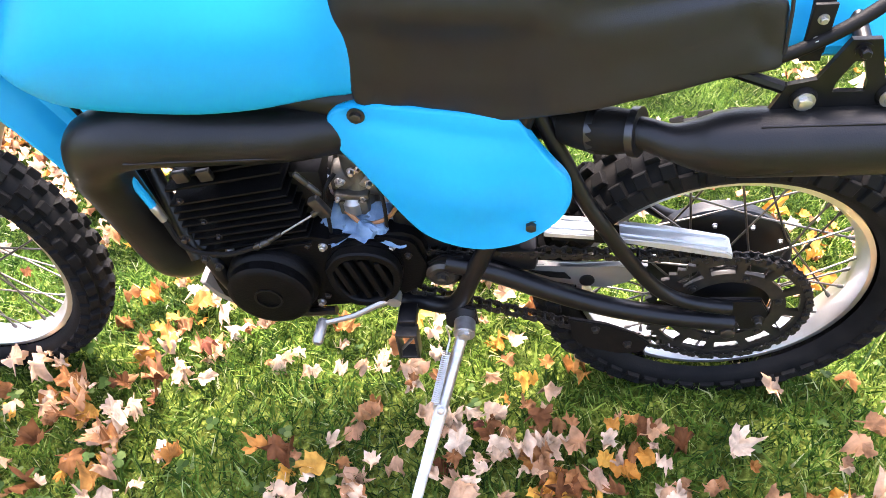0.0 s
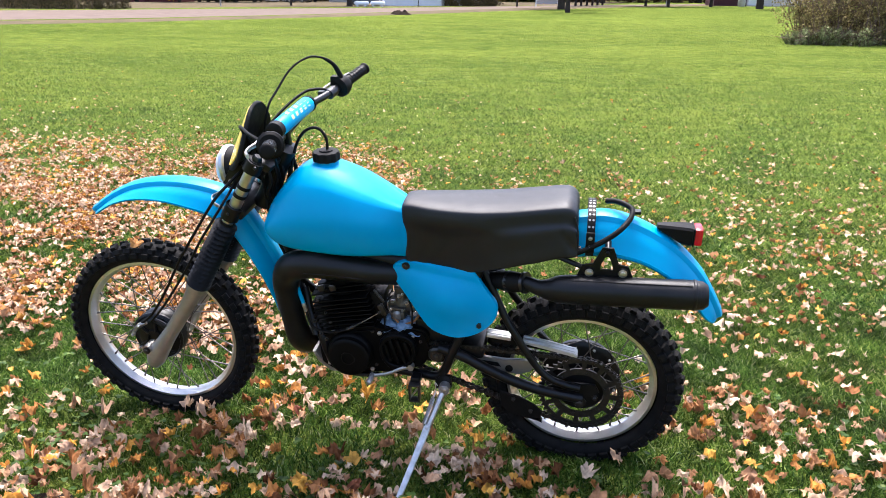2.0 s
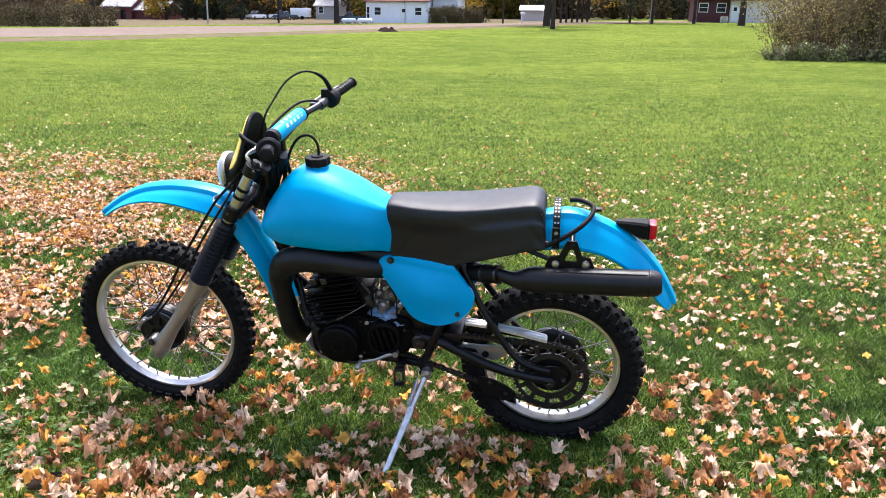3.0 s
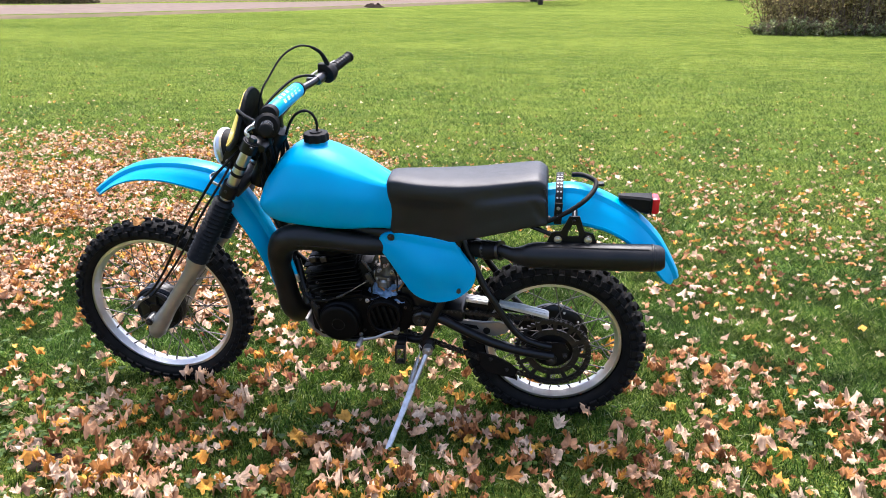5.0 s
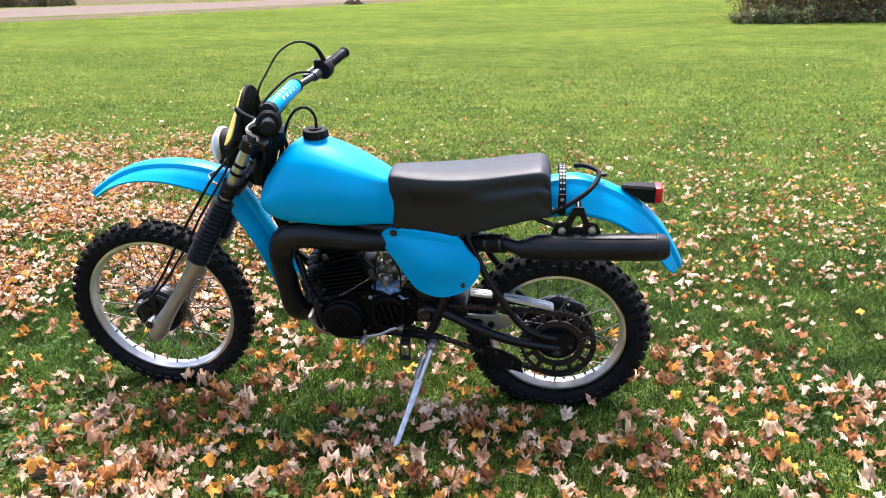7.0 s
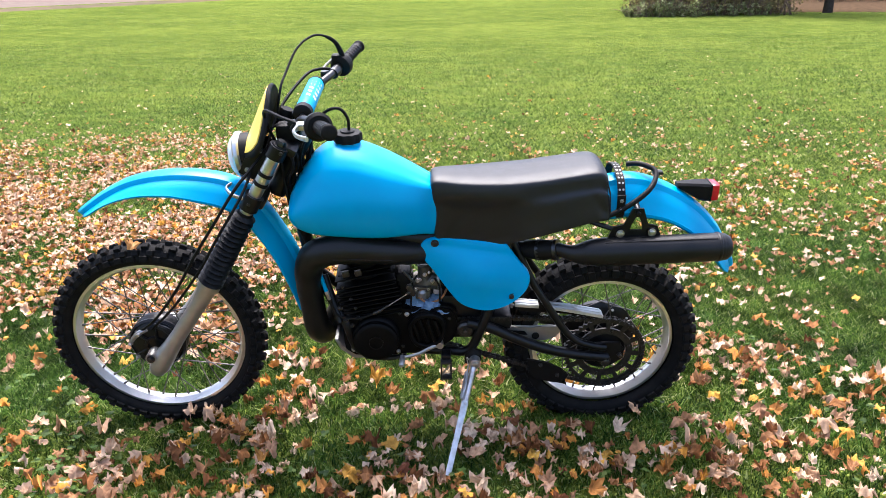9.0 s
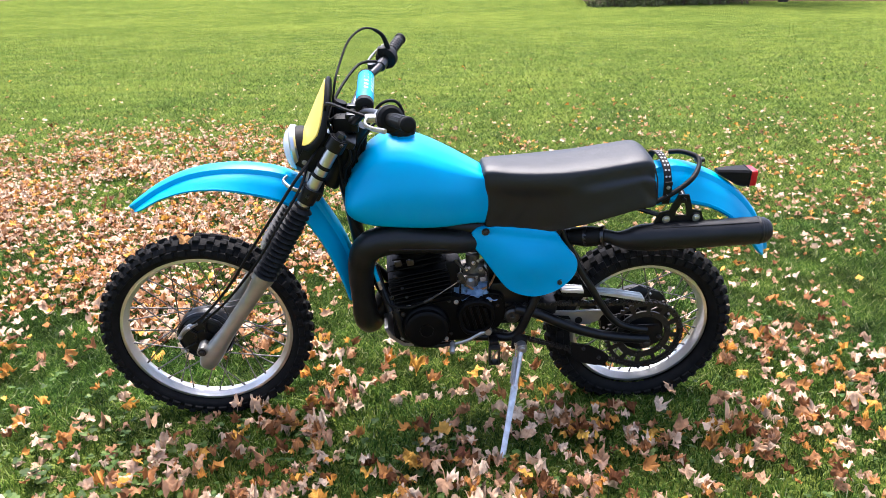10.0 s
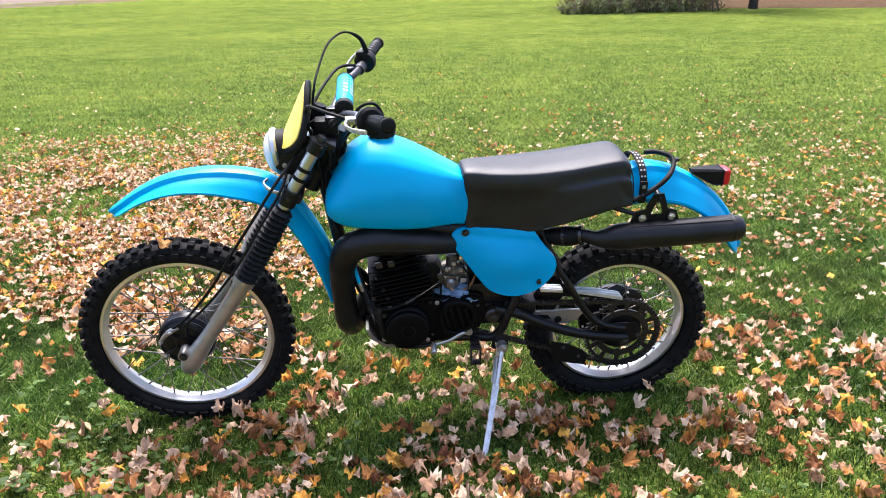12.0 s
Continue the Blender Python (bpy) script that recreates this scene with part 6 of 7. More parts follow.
TRIM = material("white_trim", (0.78, 0.78, 0.78), 0.5)
CARWHITE = material("white_car_paint", (0.75, 0.76, 0.78), 0.25, 0, None, 3, 0.2, coat=0.5)
CARDARK = material("dark_car_paint", (0.02, 0.022, 0.028), 0.25, 0, None, 3, 0.2, coat=0.5)
CEMENT = material("grey_concrete", (0.38, 0.36, 0.33), 0.9, 0, (0.28, 0.26, 0.24), 4, 0.6)
SOIL = material("dark_soil", (0.030, 0.023, 0.018), 0.95, 0, (0.03, 0.022, 0.016), 6, 0.7, 0.8, 20, spec=0.0)

# bare, scuffed spot in the lawn
bm = bmesh.new()
centre_v = bm.verts.new((-0.83, -0.58, -0.030))
rim = []
for k in range(28):
    a = 2 * math.pi * k / 28
    f = 1 + 0.45 * noise.noise(Vector((math.cos(a) * 1.6, math.sin(a) * 1.6, 4.0)))
    rim.append((bm.verts.new((-0.83 + 0.07 * f * math.cos(a), -0.58 + 0.04 * f * math.sin(a), -0.032)), bm.verts.new((-0.83 + 0.15 * f * math.cos(a), -0.58 + 0.08 * f * math.sin(a), -0.056))))
for k in range(28):
    (a0, b0), (a1, b1) = rim[k], rim[(k + 1) % 28]
    bm.faces.new((centre_v, a0, a1))
    bm.faces.new((a0, b0, b1, a1))
tagged(part("bare_ground", bm, SOIL, None), "small bare spot of dark soil in the lawn", "soil", kind="structure")

SPREAD = 0.984   # draws the far side together


def ribbon(name, left, right, mat, lift, label, category):
    """A surface laid on the lawn between two border lines."""
    a, b = spline(left, 8), spline(right, 8)
    bm = bmesh.new()
    rings = []
    for p, q in zip(a, b):
        rings.append([(p[0] + (q[0] - p[0]) * k / 6, p[1] + (q[1] - p[1]) * k / 6, rise(p[0] + (q[0] - p[0]) * k / 6, p[1] + (q[1] - p[1]) * k / 6) + (lift if 0 < k < 6 else -0.03)) for k in range(7)])
    loft(bm, rings, closed=False)
    return tagged(part(name, bm, mat, None), label, category, kind="structure")


ribbon("road", [(-150, -40), (-75, 5), (-34, 39), (-26.1, 48.7), (-19.6, 61.4), (-8.7, 85.5), (6, 108), (40, 128)], [(-190, -20), (-100, 35), (-56, 65), (-41.7, 78.7), (-28, 86.5), (-12.5, 98.3), (0, 113), (36, 134)], GRAVEL, 0.04, "pale gravel road curving round the lawn", "road")
ribbon("verge", [(-150, -47), (-75, -2), (-32, 33), (-23.2, 44.5), (-15.6, 57.4), (-4.5, 80.5), (10, 102), (43, 122)], [(-150, -40.5), (-75, 4.5), (-33.8, 38.7), (-25.9, 48.4), (-19.4, 61.1), (-8.5, 85.2), (6.2, 107.7), (40.2, 127.7)], DRYGRASS, 0.06, "strip of dry brown grass along the road", "verge")
ribbon("yard_ground", [(-190, -20), (-100, 35), (-56, 65.3), (-41.7, 79), (-28, 86.8), (-12.5, 98.6), (0, 113.3)], [(-260, 90), (-170, 125), (-110, 150), (-70, 160), (-40, 160), (-10, 160), (12, 160)], DRYGRASS, 0.035, "dull trodden ground beyond the road", "ground")
ribbon("leaf_litter_ground", [(11.5, 31.0), (16, 30.8), (22, 29), (40, 24), (70, 15)], [(11.5, 40), (18, 46), (28, 48), (50, 46), (90, 40)], LITTER, 0.05, "ground under trees covered with brown leaves", "ground")


def leaf_cloud(n, centres, size, seed):
    """Many small leaf quads round the centres (x, y, z, spread, share)."""
    r = np.random.default_rng(seed)
    w = np.array([c[4] for c in centres], float)
    idx = r.choice(len(centres), n, p=w / w.sum())
    c = np.array([q[:4] for q in centres], float)[idx]
    d = r.normal(size=(n, 3))
    d /= np.linalg.norm(d, axis=1)[:, None]
    p = c[:, :3] + d * (r.uniform(0, 1, n) ** 0.45 * c[:, 3])[:, None]
    u = r.normal(size=(n, 3))
    u /= np.linalg.norm(u, axis=1)[:, None]
    v = np.cross(u, r.normal(size=(n, 3)))
    v /= np.linalg.norm(v, axis=1)[:, None]
    s = size * r.uniform(0.6, 1.4, n)[:, None]
    q = np.stack([p - u * s, p + v * s * 0.6, p + u * s, p - v * s * 0.6], 1).reshape(-1, 3)
    return q, np.arange(4 * n), np.full(n, 4)


OLIVE = blade_material("olive_autumn_leaf", [(0.0, (0.05, 0.06, 0.015)), (0.5, (0.12, 0.12, 0.025)), (0.8, (0.26, 0.20, 0.035)), (1.0, (0.34, 0.17, 0.04))], 0.3, 0.03)
GOLD = blade_material("golden_autumn_leaf", [(0.0, (0.20, 0.15, 0.025)), (0.5, (0.42, 0.30, 0.04)), (1.0, (0.50, 0.26, 0.05))], 0.3, 0.03)
BROWNLEAF = blade_material("brown_dry_leaf", [(0.0, (0.06, 0.04, 0.025)), (0.5, (0.14, 0.095, 0.05)), (0.85, (0.24, 0.17, 0.08)), (1.0, (0.10, 0.12, 0.05))], 0.25, 0.03)
HEDGELEAF = blade_material("dull_hedge_leaf", [(0.0, (0.03, 0.025, 0.015)), (0.5, (0.075, 0.060, 0.030)), (0.8, (0.11, 0.095, 0.04)), (1.0, (0.19, 0.13, 0.06))], 0.15, 0.03)
THICKET = blade_material("tan_thicket_leaf", [(0.0, (0.11, 0.085, 0.040)), (0.5, (0.28, 0.22, 0.095)), (0.8, (0.42, 0.33, 0.14)), (1.0, (0.20, 0.22, 0.075))], 0.35, 0.03)
DARKFIR = blade_material("dark_evergreen", [(0.0, (0.030, 0.038, 0.022)), (0.6, (0.060, 0.072, 0.036)), (1.0, (0.12, 0.12, 0.055))], 0.15, 0.03)
WEED = blade_material("grey_green_weed", [(0.0, (0.13, 0.15, 0.06)), (0.6, (0.27, 0.29, 0.12)), (1.0, (0.45, 0.44, 0.23))], 0.3, 0.03)


def tree(x, y, h, r, mat, label, n=1400, spread=3.0, first=0.35, seed=1, bare=False):
    """A tapered trunk with limbs, and a ragged crown of single leaves."""
    rs = random.Random(seed)
    x *= SPREAD if y > 50 else 1
    t = new("tree")
    t.matrix_world = pose(x, y, rise(x, y))
    tagged(t, label, "tree")
    bm = bmesh.new()
    lean = rs.uniform(-0.3, 0.3)
    tube(bm, [(0, 0, -0.2), (0.02, 0, 0.12 * h), (lean * 0.5, 0.05, 0.45 * h), (lean, 0.1, 0.75 * h), (lean * 1.2, 0.1, h * 0.95)], [r * 1.25, r, r * 0.8, r * 0.45, r * 0.1], 12)
    tips = []
    for k in range(11):
        z = h * (first + (0.9 - first) * k / 10)
        a = rs.uniform(0, 6.28)
        l = spread * (1.05 - 0.6 * (k / 10)) * rs.uniform(0.7, 1.15)
        p1 = (lean + math.cos(a) * l * 0.5, math.sin(a) * l * 0.5, z + l * 0.3)
        p2 = (lean + math.cos(a) * l, math.sin(a) * l, z + l * 0.45)
        tube(bm, [(lean * z / h, 0, z), p1, p2], [r * 0.35, r * 0.2, r * 0.06], 6, smooth_n=3)
        tips += [(*p1, spread * 0.35, 1.0), (*p2, spread * 0.42, 1.6)]
        for _ in range(2):
            q = Vector(p2) + Vector((rs.uniform(-1, 1), rs.uniform(-1, 1), rs.uniform(-0.3, 0.8))) * spread * 0.4
            tube(bm, [p1, tuple(q)], [r * 0.12, r * 0.03], 5, smooth_n=1)
            tips.append((*q, spread * 0.3, 0.8))
    part("trunk", bm, BARK, t)
    if not bare:
        crown = big_mesh("crown", *leaf_cloud(n, tips, 0.20 * (spread / 3) ** 0.5, seed), mat, t)
        crown["label"] = "ragged crown of autumn leaves"
    return t


def shrub(name, x0, x1, y0, y1, h, mat, label, n, stems, seed, size=0.07, low=0.0):
    """A thicket: many bent stems and small leaves between them."""
    rs = random.Random(seed)
    if y0 > 50:
        x0, x1 = x0 * SPREAD, x1 * SPREAD
    t = new(name)
    t.matrix_world = pose((x0 + x1) / 2, (y0 + y1) / 2, rise((x0 + x1) / 2, (y0 + y1) / 2))
    tagged(t, label, "shrub")
    bm = bmesh.new()
    cs = []
    for _ in range(stems):
        x, y = rs.uniform(x0 - x1, x1 - x0) / 2, rs.uniform(y0 - y1, y1 - y0) / 2
        hh = h * rs.uniform(0.55, 1.05) * (0.55 + 0.45 * min(1, (x + (x1 - x0) / 2) / (0.3 * (x1 - x0)) if x0 > 0 else 1))
        dx, dy = rs.gauss(-0.10, 0.42) * hh, rs.gauss(0, 0.2) * hh
        tube(bm, [(x, y, -0.1), (x + dx * 0.3, y + dy * 0.3, hh * 0.45), (x + dx, y + dy, hh)], [0.028, 0.018, 0.006], 5, smooth_n=3)
        for _ in range(2):
            tube(bm, [(x + dx * 0.3, y + dy * 0.3, hh * 0.45), (x + dx * 0.3 + rs.gauss(0, 0.3), y + dy + rs.gauss(0, 0.3), hh * rs.uniform(0.7, 0.95))], [0.012, 0.004], 4, smooth_n=1)
        for k in range(3):
            f = 0.15 + low + 0.28 * k
            cs.append((x + dx * f, y + dy * f, hh * f, 0.20 * hh, 1.0))
    part("stem", bm, TWIG, t, "bare brown stems")
    big_mesh("foliage", *leaf_cloud(n, cs, size, seed), mat, t)
    return t


thicket = [shrub("thicket", 9.2, 15.2, 30.0, 34.0, 4.6, THICKET, "tall dry brown thicket at the edge of the lawn", 46000, 280, 5, 0.048),
           shrub("thicket", 14.5, 30.0, 39.0, 47.0, 5.0, THICKET, "tall dry brown thicket under the trees", 22000, 170, 6, 0.06)]
shrub("weeds", 8.2, 11.0, 29.4, 30.6, 0.75, WEED, "grey-green weeds along the thicket", 3600, 60, 8, 0.055)
shrub("weeds", 10.6, 14.0, 29.8, 30.8, 0.55, WEED, "low grey-green weeds along the thicket", 2200, 40, 9, 0.05)
shrub("hedge", -90, -48.6, 71, 77, 3.0, HEDGELEAF, "dark brown overgrown hedge beyond the road", 48000, 260, 10, 0.085)
shrub("hedge", -18.5, -11.1, 98.8, 101.6, 2.5, HEDGELEAF, "rounded dark hedge beside the white house", 14000, 70, 11, 0.075)
tree(16.9, 30.9, 8.0, 0.17, OLIVE, "slender tree with pale bark beside the thicket", 1600, 2.4, 0.45, 21)
tree(-1.4, 71.3, 11, 0.20, OLIVE, "young tree standing on the lawn", 2000, 3.0, 0.4, 22)
tree(-2.46, 84, 14, 0.34, OLIVE, "thick tree near the road", 2600, 4.5, 0.3, 23)
tree(19.1, 89.3, 13, 0.34, OLIVE, "tall tree on the lawn before the maroon house", 2400, 4.0, 0.35, 24)
tree(15.6, 101, 12, 0.18, DARKFIR, "dark evergreen beside the maroon house", 2000, 4.0, 0.3, 25)
tree(10.4, 101, 12, 0.16, DARKFIR, "dark evergreen on the lawn", 2400, 3.6, 0.25, 26)
tree(7.8, 104, 12, 0.15, DARKFIR, "dark evergreen with low boughs", 3400, 3.6, 0.12, 27)
for k, x in enumerate((-1.31, -0.6, 0.15, 0.9, 1.6, 2.3)):
    tree(x, 104 + k * 1.1, 13, 0.13, DARKFIR, "dark trunk in a row of evergreens", 1500, 2.6, 0.28, 30 + k)["group"] = "row of evergreens"
tree(-30.2, 96, 13, 0.34, OLIVE, "thick bare trunk before the white house", 2400, 4.5, 0.35, 41)
tree(-38.6, 97, 10, 0.12, GOLD, "slim tree with golden leaves beside the parked cars", 1500, 3.0, 0.3, 42)
tree(-68.7, 122, 9, 0.25, GOLD, "golden tree beside the barn", 3500, 3.6, 0.05, 43)
tree(-56.8, 126, 12, 0.3, GOLD, "golden tree behind the parked cars", 3000, 4.2, 0.1, 44)
tree(-13, 112, 10, 0.3, GOLD, "golden tree behind the hedge", 2600, 3.6, 0.15, 45)
for k in range(7):
    tree(-66.6 + 1.15 * k, 125 + (k % 3), 13, 0.25, DARKFIR, "dark evergreen in a dense row beside the barn", 3600, 2.6, 0.02, 80 + k)["group"] = "evergreens beside the barn"
for k in range(12):
    tree(-97 + 3.1 * k, 84 + 3.0 * (k % 4), 11, 0.14 + 0.03 * (k % 3), OLIVE, "bare grey trunk behind the hedge", 500, 2.4, 0.35, 100 + k, k % 3 != 0)["group"] = "trees behind the hedge"
protos = {}
for k in range(84):
    x = -130 + 2.85 * k + random.uniform(-2, 2)
    y = 134 + random.uniform(0, 24)
    kind = random.choice(("dark", "olive", "bare", "bare", "gold"))
    if kind not in protos:
        mat = {"dark": DARKFIR, "olive": OLIVE, "bare": OLIVE, "gold": GOLD}[kind]
        protos[kind] = tree(x, y, 15, 0.35, mat, {"dark": "dark evergreen in the far wood", "olive": "olive green tree in the far wood", "bare": "bare tree in the far wood", "gold": "golden autumn tree in the far wood"}[kind], 1900, 4.6, 0.08 if kind != "bare" else 0.3, 60 + len(protos), kind == "bare")
        protos[kind]["group"] = "far wood"
    else:
        copy_thing(protos[kind], pose(x, y, rise(x, y), 0, 0, random.uniform(0, 360)))
for x0, x1, y0 in ((-130, -80, 104), (-100, -45, 140), (-48, -5, 142), (-5, 60, 140), (50, 120, 120), (20, 60, 52), (50, 110, 60), (-130, -20, 150), (-30, 90, 160)):
    shrub("undergrowth", x0, x1, y0, y0 + 8, 6.5, random.choice((OLIVE, BROWNLEAF, BROWNLEAF)), "brown undergrowth of the far wood", 13000, 110, int(x0) + 500, 0.42)


def house(name, x0, x1, y0, depth, eave, ridge, wall, roof, openings, label, turn=0.0):
    """Walls with a gable roof, and windows and doors set in the front: (kind, x, sill, width, height)."""
    x0, x1 = x0 * SPREAD, x1 * SPREAD
    cx, cy = (x0 + x1) / 2, y0
    h = new(name)
    h.matrix_world = pose(cx, cy, rise(cx, cy) - 0.1, 0, 0, turn)
    tagged(h, label, "house" if name != "barn" else "barn")
    w = (x1 - x0) / 2
    bm = bmesh.new()
    # front wall with real openings, built from strips
    cols = sorted({-w, w, *[o[1] - o[3] / 2 for o in openings], *[o[1] + o[3] / 2 for o in openings]})
    for a, b in zip(cols, cols[1:]):
        m = (a + b) / 2
        gaps = sorted((o[2], o[2] + o[4]) for o in openings if abs(o[1] - m) < o[3] / 2)
        z = 0.0
        for g0, g1 in gaps + [(eave, eave)]:
            if g0 > z:
                block(bm, (m, 0.08, (z + g0) / 2), (b - a, 0.16, g0 - z), 0)
            z = g1
    for s in (-1, 1):
        block(bm, (s * (w - 0.08), depth / 2 + 0.08, eave / 2), (0.16, depth - 0.16, eave), 0)
        tri = [[bm.verts.new((s * (w - d), y, z)) for y, z in ((0.0, eave), (depth, eave), (depth / 2, ridge))] for d in (0.0, 0.16)]
        bm.faces.new(tri[0])
        bm.faces.new(list(reversed(tri[1])))
        for k in range(3):
            bm.faces.new((tri[0][k], tri[1][k], tri[1][(k + 1) % 3], tri[0][(k + 1) % 3]))
    block(bm, (0, depth - 0.08, eave / 2), (2 * w - 0.32, 0.16, eave), 0)
    bmesh.ops.remove_doubles(bm, verts=bm.verts, dist=0.002)
    part("wall", bm, wall, h, smooth=False)
    for s in (0, 1):
        bm = bmesh.new()
        y_e, y_r = (-0.4, depth / 2) if s == 0 else (depth + 0.4, depth / 2)
        q = [(-w - 0.35, y_e, eave - 0.02), (w + 0.35, y_e, eave - 0.02), (w + 0.35, y_r, ridge), (-w - 0.35, y_r, ridge)]
        lo, hi = [bm.verts.new(p) for p in q], [bm.verts.new((p[0], p[1], p[2] + 0.14)) for p in q]
        bm.faces.new(lo)
        bm.faces.new(list(reversed(hi)))
        for i in range(4):
            bm.faces.new((lo[i], lo[(i + 1) % 4], hi[(i + 1) % 4], hi[i]))
        part("roof", bm, roof, h, smooth=False)
    for kind, x, sill, ww, hh in openings:
        bm = bmesh.new()
        if kind == "window":
            block(bm, (x, 0.10, sill + hh / 2), (ww, 0.03, hh), 0)
            win = part("window", bm, GLASS, h, smooth=False)
            bm = bmesh.new()
            for s in (-1, 1):
                block(bm, (x + s * (ww / 2 + 0.03), -0.02, sill + hh / 2), (0.09, 0.06, hh + 0.2), 0)
                block(bm, (x, -0.02, sill + hh / 2 + s * (hh / 2 + 0.05)), (ww - 0.03, 0.06, 0.1), 0)
            block(bm, (x, 0.06, sill + hh / 2), (ww, 0.05, 0.06), 0)
            part("window_frame", bm, TRIM, win, smooth=False)
        elif kind == "door":
            block(bm, (x, 0.08, sill + hh / 2), (ww, 0.05, hh), 0)
            d = part("door", bm, TRIM, h, smooth=False)
            bm = bmesh.new()
            block(bm, (x, 0.045, sill + hh * 0.76), (ww * 0.45, 0.02, hh * 0.22), 0)
            part("door_window", bm, GLASS, d, smooth=False)
        else:
            # dark sheet set back in the gap, standing in for the shade inside
            block(bm, (x, 0.4, sill + hh / 2), (ww, 0.05, hh), 0)
            part("dark_gap_sheet", bm, CARDARK, h, smooth=False)
    return h


house("house", -27.3, -18.8, 100.0, 8, 2.8, 4.9, SIDING, SHINGLE, [("window", -2.6, 1.15, 0.85, 0.9), ("window", 2.9, 1.15, 0.85, 0.9), ("door", 0.9, 0.15, 0.95, 2.0), ("window", -3.9, 0.5, 0.35, 1.6)], "low white house with reddish roof")
house("house", -18.6, -15.2, 102.5, 7, 3.2, 4.8, SIDING, SHINGLE, [("window", 0.0, 1.0, 0.8, 1.0)], "white wing with vertical siding beside the house")
house("house", 17.1, 22.0, 109, 8, 3.0, 5.0, MAROON, SHINGLE, [("window", -1.65, 1.5, 1.1, 1.05), ("window", 0.65, 1.5, 1.1, 1.05)], "dark maroon house with white window frames")
house("house", 21.3, 30.5, 108.4, 9, 2.9, 5.0, PALE, SHINGLE, [("door", -3.9, 0.25, 0.95, 2.05)], "pale garage wing with a white door")
house("house", -45.0, -41.2, 131, 6, 2.3, 4.2, CEMENT, TIN, [("window", -0.9, 1.2, 0.8, 1.0)], "small grey house behind trees")
house("barn", -82.5, -77.0, 125, 9, 2.2, 4.7, BARNRED, TIN, [("gap", -0.9, 0.1, 1.6, 1.7), ("gap", 1.1, 0.1, 1.0, 1.7)], "weathered red barn with grey tin roof")
house("barn", -76.9, -71.2, 125.8, 6, 1.6, 3.2, BARNRED, TIN, [], "low red lean-to with grey roof beside the barn")
house("shed", -7.6, -4.3, 118, 3, 1.6, 2.3, PALE, TRIM, [], "low shed with white roof beyond the road")


def car(x, y, turn, paint, label, bed=False):
    """A parked car seen from afar: lofted body, cabin glass, wheels."""
    x *= SPREAD
    c = new("car")
    c.matrix_world = pose(x, y, rise(x, y) + 0.03, 0, 0, turn) @ Matrix.Scale(0.85, 4)
    tagged(c, label, "car")
    L, W = 2.4, 0.9
    def ring(x, z0, z1, w0, w1):
        return [(x, -w0, z0), (x, -w0, z0 + (z1 - z0) * 0.6), (x, -w1, z1), (x, w1, z1), (x, w0, z0 + (z1 - z0) * 0.6), (x, w0, z0)]
    bm = bmesh.new()
    loft(bm, [ring(-L, 0.45, 0.75, W * 0.85, W * 0.7), ring(-L * 0.95, 0.35, 0.95, W, W * 0.9), ring(0, 0.33, 1.02, W, W * 0.95), ring(L * 0.95, 0.35, 1.0, W, W * 0.9), ring(L, 0.45, 0.8, W * 0.85, W * 0.7)])
    part("body", bm, paint, c)
    bm = bmesh.new()
    e = 0.35 if bed else 1.9
    loft(bm, [ring(-1.1, 1.0, 1.03, W * 0.92, W * 0.85), ring(-0.5, 1.0, 1.62, W * 0.92, W * 0.72), ring(e - 0.3, 1.0, 1.66, W * 0.92, W * 0.72), ring(e, 1.0, 1.05, W * 0.92, W * 0.85)])
    part("cabin_glass", bm, GLASS, c)
    bm = bmesh.new()
    block(bm, ((e - 0.8) / 2, 0, 1.65), (e + 0.15, W * 1.4, 0.06), 0.02)
    part("roof", bm, paint, c)
    for sx in (-1.5, 1.45):
        for sy in (-0.82, 0.82):
            bm = bmesh.new()
            disc(bm, [(0.30, 0), (0.34, 0.2), (0.34, 0.8), (0.30, 1)], (sx, sy - 0.1, 0.34), (sx, sy + 0.1, 0.34), 18)
            wh = part("wheel", bm, RUBBER, c)
            bm = bmesh.new()
            disc(bm, [(0.19, 0), (0.17, 1)], (sx, sy - 0.115, 0.34), (sx, sy + 0.115, 0.34), 14)
            part("hub_cap", bm, CAST, wh)
    return c


car(-55.0, 128, 75, CARWHITE, "white pickup parked beyond the road", True)
car(-50.6, 128.5, 15, CARWHITE, "white car parked beyond the road")
car(-48.4, 125, -10, CARDARK, "dark pickup parked before a white car", True)
car(-29.6, 101, 10, CARDARK, "dark pickup parked beside the white house", True)
t = new("trailer")
t.matrix_world = pose(-46.3, 129, rise(-46.3, 129) + 0.02, 0, 0, 5)
tagged(t, "white box trailer parked beyond the road", "trailer")
bm = bmesh.new()
block(bm, (0, 0, 1.15), (3.2, 1.9, 1.5), 0.06)
part("box", bm, CARWHITE, t)
for sx in (-0.45, 0.45):
    bm = bmesh.new()
    disc(bm, [(0.28, 0), (0.32, 0.2), (0.32, 0.8), (0.28, 1)], (sx, -1.0, 0.32), (sx, -0.75, 0.32), 18)
    part("wheel", bm, RUBBER, t)
bm = bmesh.new()
block(bm, (2.5, 0, 0.45), (1.2, 0.1, 0.1), 0.01)
part("drawbar", bm, CARDARK, t)
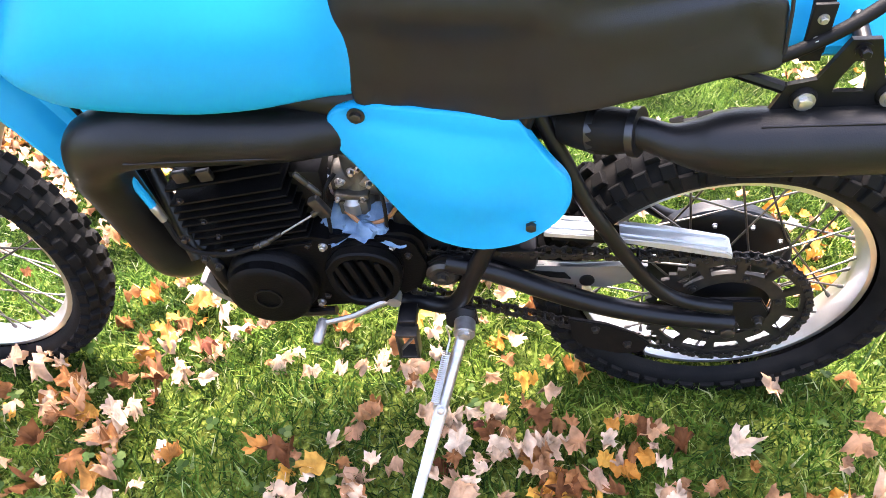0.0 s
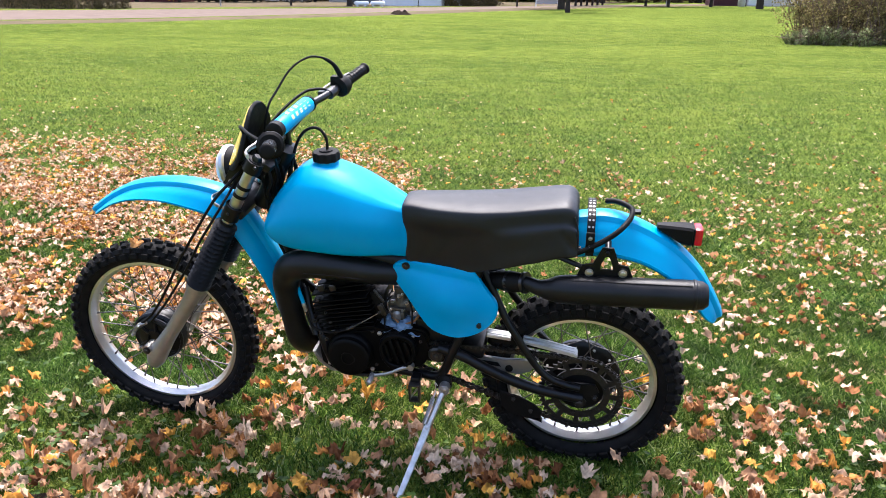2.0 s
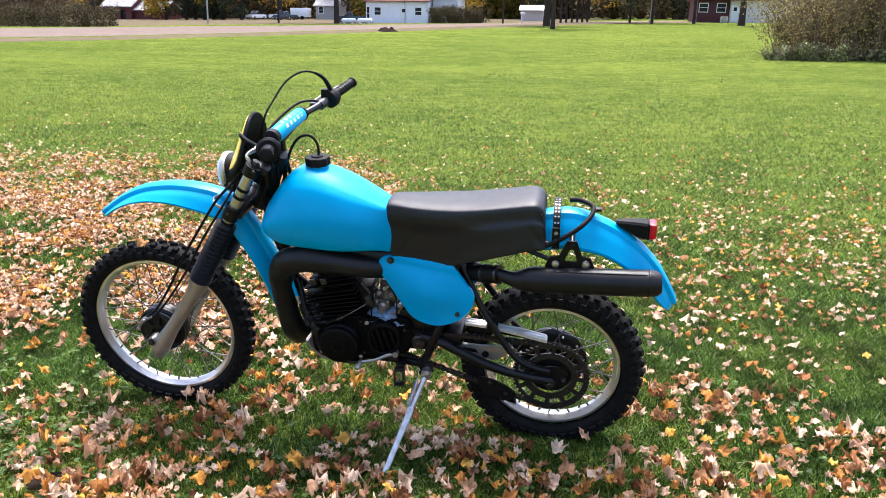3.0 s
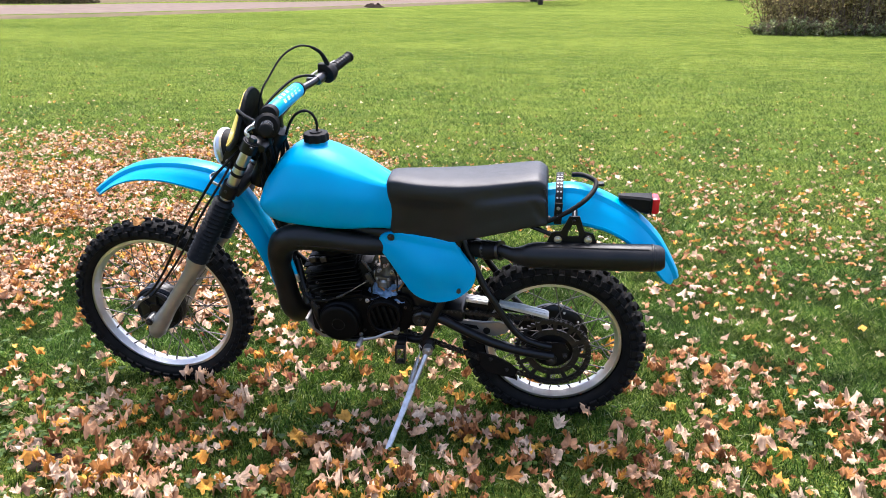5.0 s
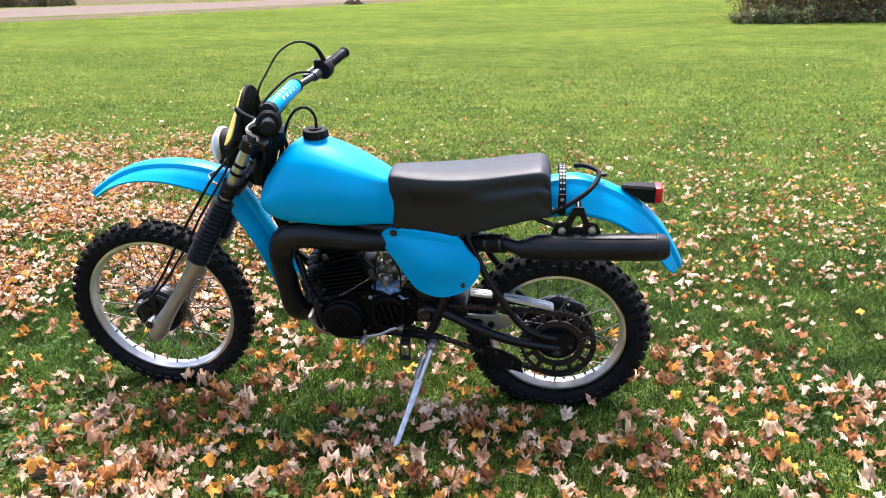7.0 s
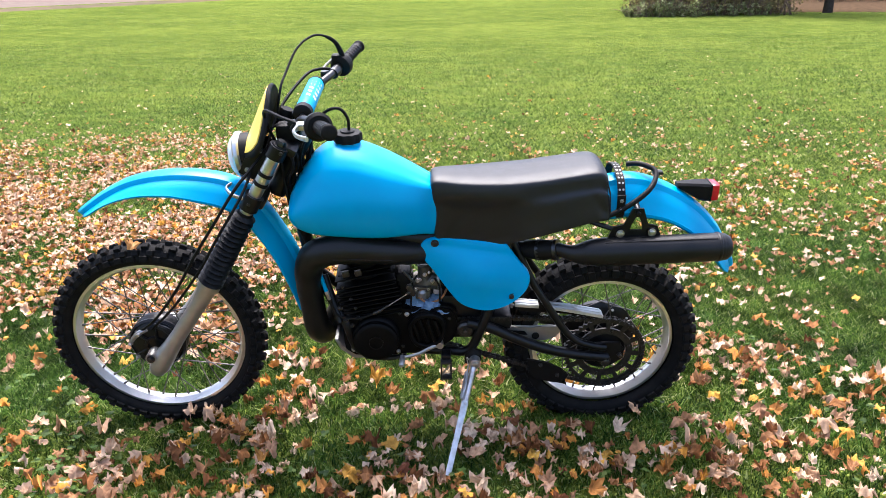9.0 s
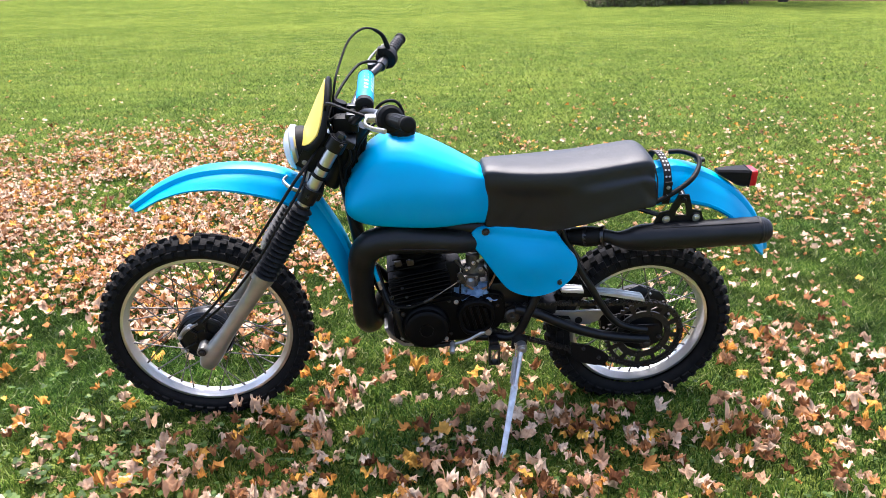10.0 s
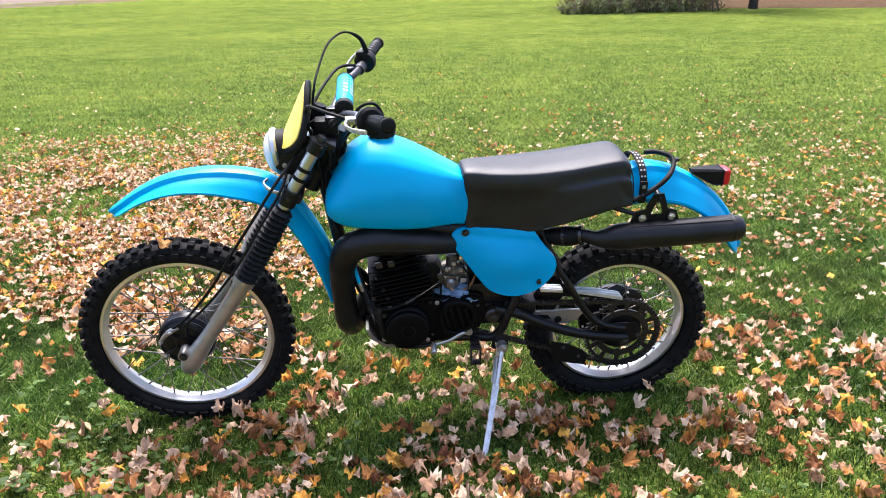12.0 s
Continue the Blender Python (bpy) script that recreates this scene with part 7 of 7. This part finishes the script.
for x in (-27.95, -25.85):
    bm = bmesh.new()
    disc(bm, [(0.06, 0), (0.21, 0.05), (0.28, 0.14), (0.28, 0.86), (0.21, 0.95), (0.06, 1)], (x - 0.98, 95.5, rise(x, 95.5) + 0.38), (x + 0.98, 95.5, rise(x, 95.5) + 0.38), 20)
    for s in (-0.55, 0.55):
        block(bm, (x + s, 95.5, rise(x, 95.5) + 0.08), (0.2, 0.6, 0.24), 0.01)
    tagged(part("storage_tank", bm, TRIM, None), "white horizontal gas tank on low feet", "tank", group="gas tanks")


def pole(x, y, h, r, label, mat=BARK):
    bm = bmesh.new()
    tube(bm, [(x, y, rise(x, y) - 0.2), (x + 0.01 * h, y, rise(x, y) + h * 0.5), (x - 0.01 * h, y, rise(x, y) + h)], [r, r * 0.9, r * 0.75], 8)
    tagged(part("pole", bm, mat, None), label, "pole")


pole(-45.5, 92, 8, 0.11, "leaning grey wooden pole beside the road", CEMENT)
pole(-19.2, 89, 3.4, 0.05, "thin dark post beside the road")
pole(-8.3, 96.5, 7, 0.11, "dark wooden pole beside the road")
pole(10.5, 107, 6, 0.07, "thin grey post near the evergreens", CEMENT)
bm = bmesh.new()
rod(bm, (-6.0, 97, rise(-6, 97) - 0.1), (-6.0, 97, rise(-6, 97) + 1.2), 0.06, 8)
block(bm, (-5.9, 97, rise(-6, 97) + 1.25), (0.55, 0.2, 0.24), 0.05)
tagged(part("mailbox", bm, TRIM, None), "white mailbox on a white post", "mailbox")
bm = bmesh.new()
disc(bm, [(0.42, 0), (0.50, 0.3), (0.50, 0.7), (0.44, 1)], (19.85, 106, rise(19.85, 106) - 0.05), (19.85, 106, rise(19.85, 106) + 0.85), 18)
tagged(part("barrel", bm, CEMENT, None), "pale wooden half barrel before the maroon house", "barrel")
bm = bmesh.new()
g = []
for i in range(21):
    row = []
    for j in range(13):
        u, v = (i - 10) / 10, (j - 6) / 6
        b = max(0, 1 - u * u - v * v)
        row.append(bm.verts.new((-14.5 + u * 0.95, 60.7 + v * 0.8, rise(-15, 60.7) - 0.03 + 0.5 * b * (0.6 + 0.9 * noise.noise(Vector((u * 4, v * 4, 1)))))))
    g.append(row)
for i in range(20):
    for j in range(12):
        bm.faces.new((g[i][j], g[i + 1][j], g[i + 1][j + 1], g[i][j + 1]))
tagged(part("soil_mound", bm, SOIL, None), "small heap of dark soil on the lawn", "mound")
